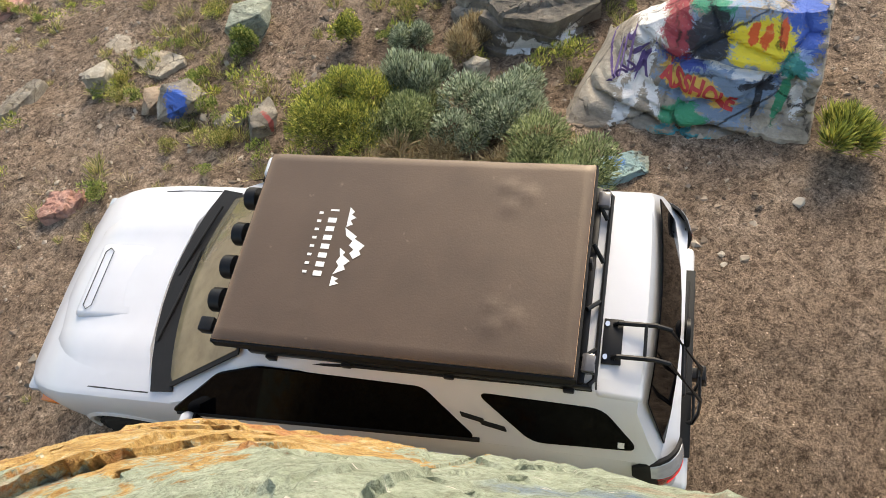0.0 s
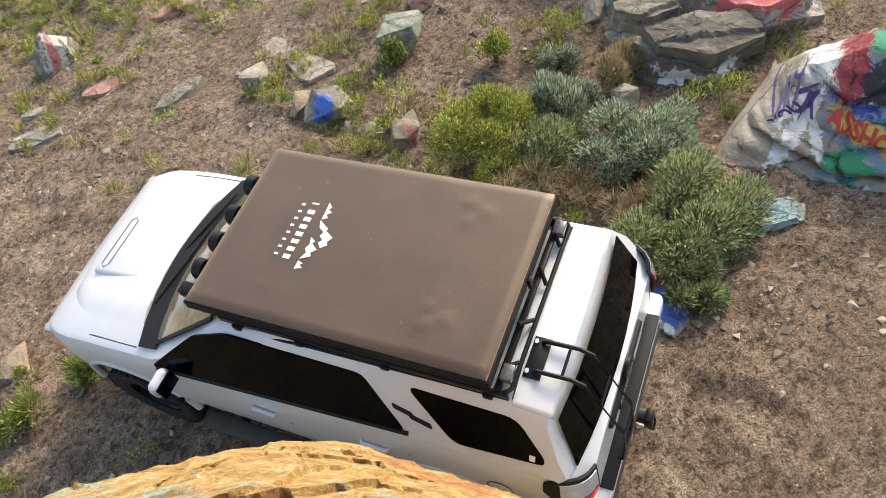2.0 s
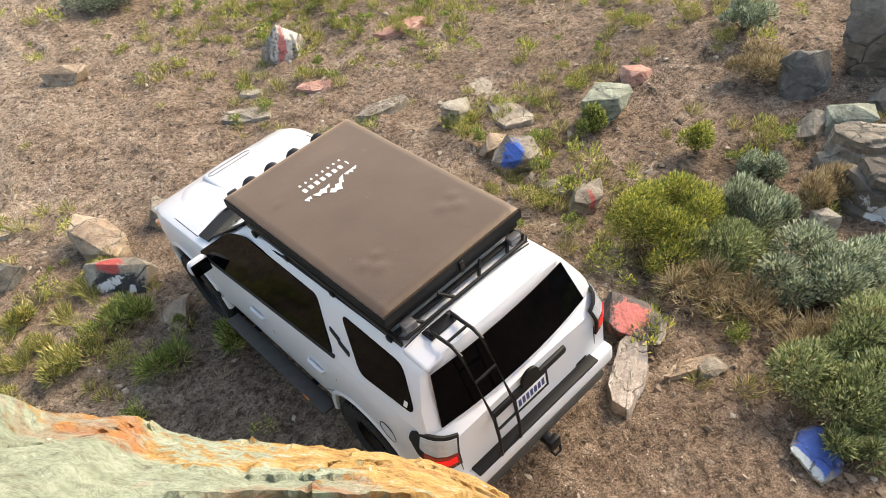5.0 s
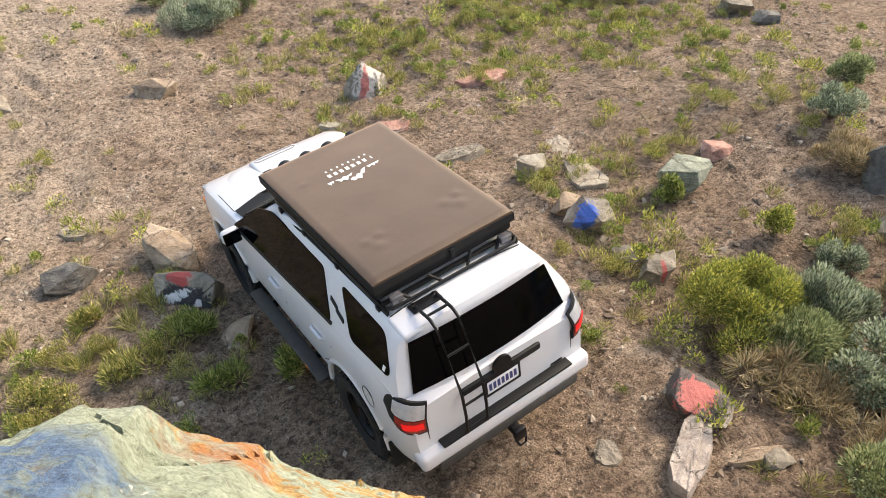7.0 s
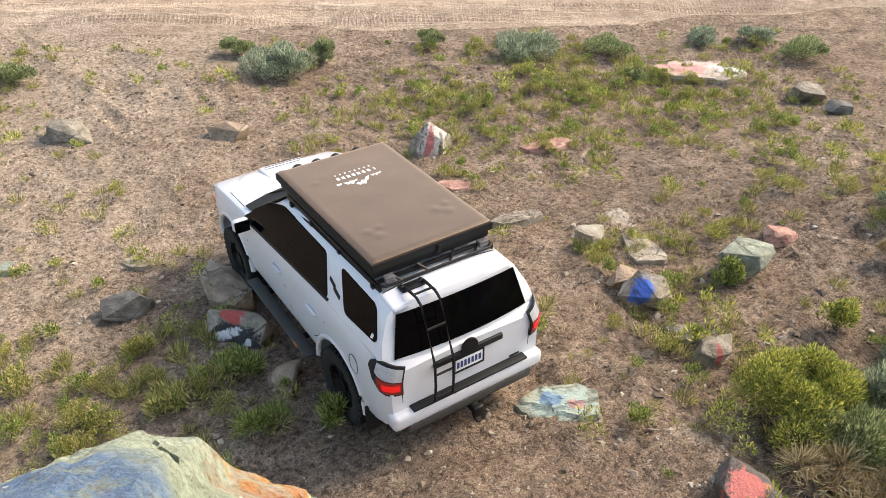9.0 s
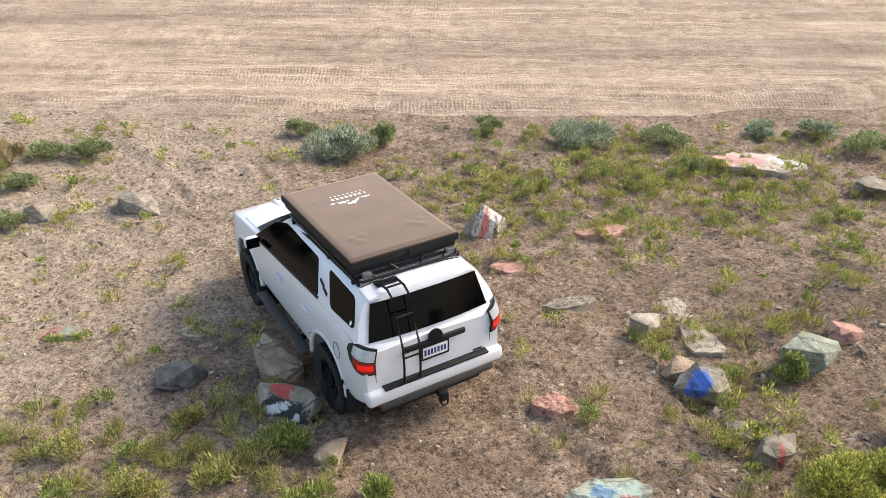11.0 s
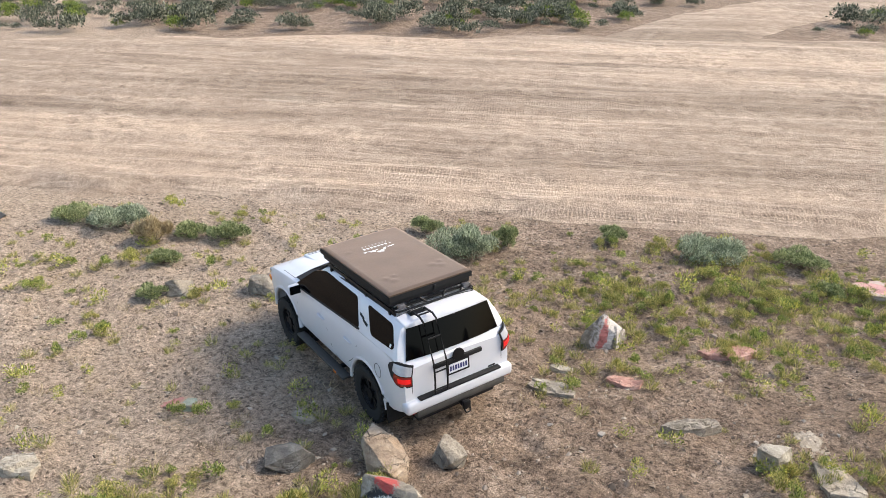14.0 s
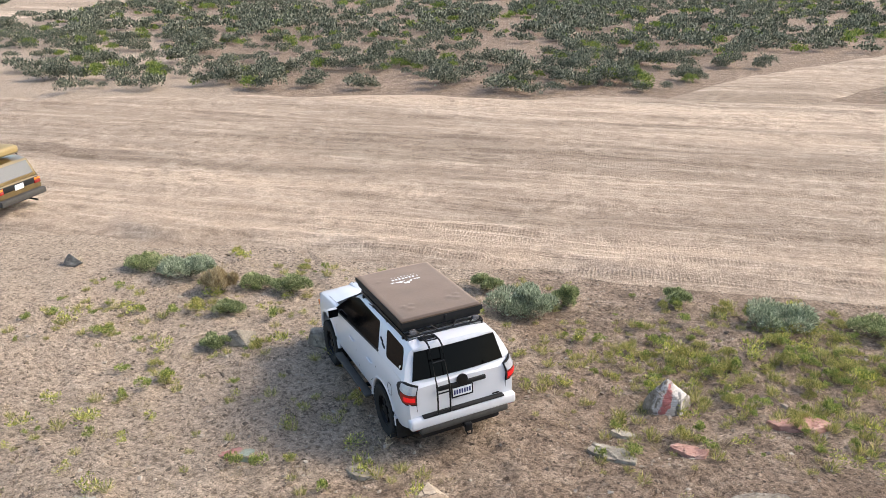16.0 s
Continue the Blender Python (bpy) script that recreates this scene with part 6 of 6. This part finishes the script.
        for hx0 in (1.36, 0.50):
            h = tube([(hx0 - 0.10, s * 0.885, 1.07), (hx0 - 0.09, s * 0.910, 1.073), (hx0 + 0.09, s * 0.910, 1.077), (hx0 + 0.10, s * 0.885, 1.077)], 0.017)
            part("handle_cup", disc(0.045, 0.010, 20, at=(hx0 - 0.01, s * 0.887, 1.07)), WHITE, truck)
            part("door_handle", h, WHITE, truck)
        mb = box((2.04, 0.89, 1.195), (2.14, 1.085, 1.35), 0.05, seg=4)
        if s < 0:
            mb.transform(Matrix.Diagonal((1, -1, 1, 1)))
            bmesh.ops.reverse_faces(mb, faces=mb.faces)
        mir = part("mirror", mb, WHITE, truck, "white wing mirror with dark glass", 50)
        part("mirror_glass", box((2.022, s * 0.987 - 0.085, 1.205), (2.042, s * 0.987 + 0.085, 1.34), 0.008), TINT, mir)
        part("mirror_arm", tube([(2.12, s * 0.80, 1.25), (2.13, s * 0.93, 1.26)], 0.03), BLACK_TRIM, mir)
        part("side_step", box((0.58, s * 0.94 - 0.08, 0.41), (2.20, s * 0.94 + 0.06, 0.45), 0.015), STEP, truck, "dusty black running board")
        for bx0 in (0.9, 1.85):
            part("step_bracket", box((bx0, s * 0.8 - 0.1, 0.40), (bx0 + 0.06, s * 0.8 + 0.12, 0.44)), BLACK_METAL, truck)
        part("step_sticker", box((0.80, s * 1.0 - 0.003, 0.414), (0.88, s * 1.0 + 0.004, 0.446)), AMBER, truck)
        ring = [(-0.36 + 0.085 * math.cos(a), s * 0.899, 1.02 + 0.10 * math.sin(a)) for a in np.linspace(0, 6.28318, 25)]
        if s > 0:
            part("fuel_flap", tube(ring, 0.0035, 6), SEAM, truck)
            part("window_sticker", on_side([(-0.60, 1.44), (-0.565, 1.44), (-0.565, 1.475), (-0.60, 1.475)], 0.009, sgn=s), PRINT, truck)
        part("mud_flap", box((-0.53, s * 0.78 - 0.12, 0.28), (-0.51, s * 0.78 + 0.12, 0.60), 0.005), RUBBER, truck)
        # rear lamps
        lamp = part("tail_light", lamp_wrap(s, 0.0, 1.0, 0.0, 1.0, 0.016), BLACK_TRIM, truck, "dark framed tail light")
        part("clear_lens", lamp_wrap(s, 0.26, 0.96, 0.55, 0.92, 0.021), CLEAR, lamp)
        part("red_lens", lamp_wrap(s, 0.36, 0.97, 0.08, 0.52, 0.021), RED_LENS, lamp)
        part("brake_lamp", lamp_wrap(s, 0.52, 0.93, 0.20, 0.42, 0.025), LIT_RED, lamp, "glowing red brake lamp")
        part("bumper_reflector", box((-1.10, s * 0.72 - 0.07, 0.60), (-1.07, s * 0.72 + 0.05, 0.635), 0.008), RED_LENS, truck)
    # tailgate
    for s in (1, -1):
        part("tailgate_seam", tube([(-1.012, s * 0.70, 0.78), (-1.02, s * 0.705, 1.0), (-1.0, s * 0.70, 1.24)], 0.006, 6), SEAM, truck)
    part("tailgate_bar", box((-1.055, -0.38, 1.10), (-0.995, 0.38, 1.17), 0.02), BLACK_TRIM, truck, "black tailgate handle bar")
    part("emblem", disc(0.085, 0.03, 24, "x", (-1.05, 0.0, 1.20)), BLACK_METAL, truck, "round black emblem")
    plate = part("number_plate", box((-1.04, -0.155, 0.945), (-1.015, 0.155, 1.09), 0.006), PLATE, truck, "white number plate in a black frame")
    part("plate_frame", join(box((-1.046, -0.17, 0.927), (-1.02, 0.17, 0.951), 0.005), box((-1.046, -0.17, 1.083), (-1.02, 0.17, 1.10), 0.005), box((-1.046, 0.152, 0.93), (-1.02, 0.17, 1.095), 0.004), box((-1.046, -0.17, 0.93), (-1.02, -0.152, 1.095), 0.004)), BLACK_TRIM, plate)
    for k in range(7):
        part("plate_bar", box((-1.043, 0.135 - k * 0.040 - 0.026, 0.98), (-1.036, 0.135 - k * 0.040, 1.05)), NAVY, plate)
    part("tailgate_badge", box((-1.025, -0.60, 0.80), (-1.005, -0.48, 0.825), 0.004), BLACK_TRIM, truck, "small black badge")
    part("rear_bumper", box((-1.12, -0.84, 0.60), (-0.90, 0.84, 0.775), 0.05, seg=3), WHITE, truck, "white rear bumper")
    part("bumper_pad", box((-1.128, -0.64, 0.768), (-0.99, 0.64, 0.795), 0.008), BLACK_TRIM, truck, "black bumper step pad")
    part("lower_valance", box((-1.13, -0.70, 0.52), (-0.95, 0.70, 0.63), 0.03), STEP, truck, "dark grey lower bumper")
    part("tow_hitch", join(box((-1.20, -0.04, 0.46), (-0.95, 0.04, 0.54), 0.01), box((-1.26, -0.055, 0.44), (-1.19, 0.055, 0.56), 0.015), tube([(-1.24, -0.05, 0.46), (-1.27, -0.03, 0.40), (-1.27, 0.03, 0.40), (-1.24, 0.05, 0.46)], 0.012)), BLACK_METAL, truck, "black tow hitch with a shackle")
    # roof spoiler
    sp = box((-0.80, -0.63, 1.700), (-0.435, 0.63, 1.772), 0.030, seg=4)
    for v in sp.verts:
        v.co.z -= 0.03 * (v.co.y / 0.63) ** 2 + 0.02 * max(0, (-0.43 - v.co.x) / 0.37) ** 2
        v.co.y *= 1.0 + 0.01 * max(0, (-0.43 - v.co.x) / 0.37)
        v.co.x += 0.05 * (v.co.y / 0.6) ** 4 if v.co.x < -0.6 else 0
    part("roof_seam", tube([(-0.445, -0.60, 1.742), (-0.43, -0.3, 1.768), (-0.43, 0.3, 1.768), (-0.445, 0.60, 1.742)], 0.006, 6), SEAM, truck)
    part("spoiler", sp, WHITE, truck, "white roof spoiler", 40)
    # ladder
    ladder = part("ladder", box((-0.59, 0.20, 1.752), (-0.46, 0.46, 1.768), 0.006), BLACK_METAL, truck, "black tubular rear ladder")
    for y in (0.235, 0.425):
        part("ladder_rail", tube([(-0.53, y, 1.765), (-0.56, y, 1.795), (-0.80, y, 1.80), (-0.90, y, 1.76), (-1.15, y, 1.24), (-1.16, y, 1.0), (-1.14, y, 0.80), (-1.06, y, 0.775)], 0.014), BLACK_METAL, ladder)
        part("bolt", disc(0.016, 0.012, 12, "z", (-0.485, y, 1.772)), CHROME, ladder)
    for x, z in ((-0.74, 1.80), (-1.0, 1.55), (-1.155, 1.12), (-1.14, 0.83)):
        part("rung", tube([(x, 0.235, z), (x, 0.425, z)], 0.012), BLACK_METAL, ladder)
    # rack
    rack = part("roof_rack", join(*[box((-0.42, s * 0.60 - 0.012, 1.745), (1.55, s * 0.60 + 0.012, 1.80), 0.008) for s in (1, -1)]), BLACK_METAL, truck, "black steel roof rack")
    for x in np.linspace(-0.36, 1.5, 8):
        part("crossbar", box((x - 0.02, -0.6, 1.80), (x + 0.02, 0.6, 1.825), 0.005), BLACK_METAL, rack)
    part("rail_hoop", tube([(-0.40, 0.60, 1.80), (-0.43, 0.56, 1.79), (-0.435, -0.56, 1.79), (-0.40, -0.60, 1.80)], 0.014), BLACK_METAL, rack)
    for y in (-0.40, -0.12, 0.12, 0.40):
        part("strut", tube([(-0.42, y, 1.795), (-0.36, y + 0.08 * (1 if y > 0 else -1), 1.86)], 0.013), BLACK_METAL, rack)
    for s in (1, -1):
        for x in (-0.30, 0.35, 0.95, 1.42):
            part("rack_foot", box((x - 0.03, s * 0.60 - 0.03, 1.70), (x + 0.03, s * 0.60 + 0.03, 1.76), 0.008), BLACK_METAL, rack)
        part("drip_rail", tube([(1.45, s * 0.625, 1.69), (0.9, s * 0.615, 1.735), (-0.42, s * 0.60, 1.735)], 0.012), BLACK_TRIM, truck)
        part("work_light", box((-0.43, s * 0.50 - 0.05, 1.81), (-0.36, s * 0.50 + 0.05, 1.87), 0.01), SMOKE, rack, "small square work light")
    part("fairing", box((1.48, -0.58, 1.735), (1.56, 0.58, 1.79), 0.012), BLACK_METAL, rack)
    for y in (-0.36, -0.10, 0.13, 0.35):
        drv = part("driving_light", disc(0.074, 0.065, 22, "x", (1.775, y, 1.885)), BLACK_METAL, rack, "round black driving light")
        part("light_face", disc(0.067, 0.012, 22, "x", (1.812, y, 1.885)), BLACK_TRIM, drv)
        part("light_ring", disc(0.05, 0.04, 16, "x", (1.72, y, 1.885), 0.02), BLACK_METAL, drv)
    part("cube_light", box((1.75, 0.47, 1.85), (1.84, 0.56, 1.92), 0.012), BLACK_METAL, rack)
    # tent shell
    shell = part("tent_base", box((-0.33, -0.622, 1.83), (1.66, 0.622, 1.93), 0.02), BLACK_TRIM, truck, "black tent sides")
    lid = bmesh.new()
    lx, ly = np.linspace(-0.34, 1.675, 60), np.linspace(-0.632, 0.632, 40)
    dents = [(0.02, -0.40, 0.07), (0.10, -0.31, 0.06), (0.14, -0.45, 0.05), (0.0, 0.36, 0.07), (0.10, 0.42, 0.06), (0.12, 0.30, 0.05), (1.2, 0.42, 0.03)]
    g = []
    for x in lx:
        row = []
        for y in ly:
            e = min(x + 0.34, 1.675 - x, y + 0.632, 0.632 - y)
            z = 2.020 - 0.018 * max(0, 1 - e / 0.03) ** 2 + 0.004 * noise.noise(Vector((x * 3, y * 3, 0)))
            for dx, dy, r in dents:
                d = math.hypot(x - dx, y - dy) / r
                z += (0.007 if d < 1 else 0) * (1 - d * d) if d < 1 else 0
            row.append(lid.verts.new((x, y, z)))
        g.append(row)
    for i in range(len(lx) - 1):
        for j in range(len(ly) - 1):
            lid.faces.new((g[i][j], g[i + 1][j], g[i + 1][j + 1], g[i][j + 1]))
    rim = [r[0] for r in g] + g[-1][1:] + [r[-1] for r in g[-2::-1]] + g[0][-2:0:-1]
    low = [lid.verts.new((v.co.x, v.co.y, 1.925)) for v in rim]
    for k in range(len(rim)):
        lid.faces.new((rim[k], rim[k - 1], low[k - 1], low[k]))
    bmesh.ops.recalc_face_normals(lid, faces=lid.faces)
    lid_ob = part("tent_lid", lid, TENT, truck, "dusty brown tent lid with a white emblem", 50)
    part("edge_band", join(box((-0.352, -0.645, 1.915), (1.688, -0.633, 1.985)), box((-0.352, 0.633, 1.915), (1.688, 0.645, 1.985)), box((-0.352, -0.645, 1.915), (-0.341, 0.645, 1.985)), box((1.676, -0.645, 1.915), (1.688, 0.645, 1.985))), BLACK_TRIM, lid_ob, "black edge band")
    part("tent_latch", box((-0.372, -0.06, 1.88), (-0.35, -0.02, 1.97), 0.006), BLACK_METAL, lid_ob)
    # the emblem: bars and a mountain outline
    zt = 2.0215
    for k in range(8):
        y0 = -0.235 + k * 0.0585
        letters = box((1.118, y0, zt), (1.170, y0 + (0.012 if k == 0 else 0.032), zt + 0.002))
        part("emblem_bar", letters, PRINT, lid_ob, "white printed bars")
    for k in range(8):
        y0 = -0.215 + k * 0.056
        small = box((1.212, y0, zt), (1.238, y0 + 0.016, zt + 0.002))
        part("small_emblem_bar", small, PRINT, lid_ob, "thin white printed bars")
    peak = bmesh.new()
    for poly in ([(-0.255, 1.052), (-0.225, 1.018), (-0.205, 1.032), (-0.185, 1.0), (-0.165, 1.03), (-0.14, 1.01), (-0.12, 1.046)],
                 [(-0.115, 1.05), (-0.06, 0.965), (-0.045, 0.975), (-0.005, 0.905), (0.03, 0.93), (0.055, 0.915), (0.085, 0.955), (0.05, 0.985), (0.025, 0.965), (0.0, 1.0), (-0.03, 0.985), (-0.06, 1.03)],
                 [(0.02, 1.05), (0.045, 1.01), (0.065, 1.02), (0.10, 0.97), (0.13, 1.0), (0.155, 0.985), (0.19, 1.052), (0.135, 1.03), (0.11, 1.05), (0.075, 1.035)],
                 [(0.20, 1.052), (0.215, 1.01), (0.23, 1.03), (0.245, 1.0), (0.265, 1.052)]):
        peak.faces.new([peak.verts.new((x, y, zt + 0.002)) for y, x in poly])
    bmesh.ops.triangulate(peak, faces=peak.faces)
    bmesh.ops.recalc_face_normals(peak, faces=peak.faces)
    part("emblem_mountain", peak, PRINT, lid_ob, "white mountain emblem")
    # the short rear overhang: all behind the rack is drawn in
    for ob in list(truck.children_recursive):
        if ob.name.split(".")[0] not in KEEP_LONG:
            for v in ob.data.vertices:
                if v.co.x < -0.42:
                    v.co.x = -0.42 + (v.co.x + 0.42) * 0.79
    wheels = [make_wheel(truck, x, y) for x in (0.0, 2.79) for y in (0.78, -0.78)]
    return truck, wheels


truck, wheels = make_truck()


# ---- the parked wagon ----
def make_wagon():
    GOLD = plain("gold_brown_car_paint", (0.15, 0.10, 0.035), 0.3, metal=0.3, coat=0.6, grain=0.2, scale=8, relief=0.0)
    BAG = plain("tan_roof_box", (0.30, 0.22, 0.09), 0.6, grain=0.2)
    wagon = new("parked_wagon")
    tagged(wagon, "old brown wagon with a roof box on the dirt road", "car")
    rings = []
    for x in (-0.95, -0.9, -0.5, 0.5, 2.0, 3.0, 3.4, 3.5):
        zt = float(np.interp(x, [-0.95, -0.9, 2.0, 3.4, 3.5], [0.98, 1.06, 1.06, 0.98, 0.9]))
        rings.append([(x, yy * 0.84, 0.48 + zz * (zt - 0.48)) for yy, zz in ((0, 0), (0.85, 0), (0.98, 0.06), (1.0, 0.4), (0.99, 0.8), (0.93, 1.0), (0.5, 1.02), (0, 1.02))])
    part("body", cut_out(loft(rings), [disc(0.42, 0.8, 30, at=(cx, s * 0.8, 0.38)) for cx in (0, 2.65) for s in (1, -1)]), GOLD, wagon)
    rings = []
    for x, zr in ((-0.93, 1.05), (-0.78, 1.56), (-0.6, 1.62), (0.8, 1.64), (1.3, 1.58), (2.0, 1.06)):
        rings.append([(x, 0, 1.03), (x, 0.78, 1.03), (x, 0.78 - 0.22 * (zr - 1.03), zr - 0.04), (x, 0.72 - 0.22 * (zr - 1.03), zr), (x, 0, zr + 0.02)])
    part("cabin", loft(rings), GOLD, wagon)
    part("rear_window", strip_on_line(-0.905, 1.12, -0.80, 1.50, 0.66, 0.58, 0.02), SMOKE, wagon, "rear window reflecting the bright sky")
    part("rear_panel", box((-0.975, -0.78, 0.82), (-0.93, 0.78, 0.98), 0.01), BLACK_TRIM, wagon)
    part("number_plate", box((-0.99, -0.16, 0.80), (-0.965, 0.16, 0.95), 0.005), PLATE, wagon)
    for s in (1, -1):
        lamp = part("tail_light", box((-0.99, s * 0.70 - 0.12, 0.80), (-0.93, s * 0.70 + 0.12, 0.90), 0.015), RED_LENS, wagon)
        part("turn_lamp", box((-0.99, s * 0.70 - 0.12, 0.905), (-0.93, s * 0.70 + 0.12, 0.97), 0.012), AMBER, lamp)
        part("side_window", on_side([(1.75, 1.09), (-0.55, 1.09), (-0.62, 1.5), (1.25, 1.5)], -0.07, sgn=s), TINT, wagon)
        for x in (0, 2.65):
            part("wheel", join(disc(0.36, 0.22, 32, at=(x, s * 0.70, 0.36)), disc(0.20, 0.24, 24, at=(x, s * 0.70, 0.36))), RUBBER, wagon)
        part("roof_rail", tube([(-0.6, s * 0.55, 1.66), (-0.5, s * 0.55, 1.72), (1.1, s * 0.55, 1.72), (1.2, s * 0.55, 1.66)], 0.018), BLACK_METAL, wagon)
    part("rear_bumper", box((-1.12, -0.84, 0.48), (-0.92, 0.84, 0.66), 0.04), STEP, wagon, "dull grey rear bumper")
    part("exhaust", tube([(-0.7, -0.45, 0.38), (-1.1, -0.45, 0.36)], 0.03), BLACK_METAL, wagon)
    part("roof_box", box((-0.75, -0.5, 1.74), (1.4, 0.5, 1.98), 0.08, seg=4), BAG, wagon, "tan roof box")
    wagon.matrix_world = pose(-18.05, 17.4, float(lie(-18.05, 17.4)) + 0.06, 0, 0, 179)
    return wagon


make_wagon()


# ---- what moves ----
def motions():
    walk(truck, TRUCK_WAY)
    # each wheel rolls with the way travelled and rides on the ground beneath it
    for wheel, (wx, wy) in zip(wheels, ((0.0, 0.78), (0.0, -0.78), (2.79, 0.78), (2.79, -0.78))):
        rows, way, last = [], 0.0, None
        for k in range(len(TRUCK_WAY)):
            t, m = TRUCK_WAY[k]
            steps = 1 if k == 0 else max(1, round((t - TRUCK_WAY[k - 1][0]) / 0.5))
            for s in range(1, steps + 1):
                if k == 0:
                    tt, at, up = t, m @ Vector((wx, wy, 0)), m
                else:
                    t0, m0 = TRUCK_WAY[k - 1]
                    q = s / steps
                    tt = t0 + (t - t0) * q
                    at = (m0 @ Vector((wx, wy, 0))).lerp(m @ Vector((wx, wy, 0)), q)
                if last is not None:
                    way += (at - last).length
                last = at.copy()
                dz = float(lie(at.x, at.y)) - at.z
                dz = max(-0.06, min(0.08, dz))
                rows.append((tt, pose(wx, wy, TYRE_R + dz, 0, math.degrees(way / TYRE_R), 0)))
        walk(wheel, rows)


motions()
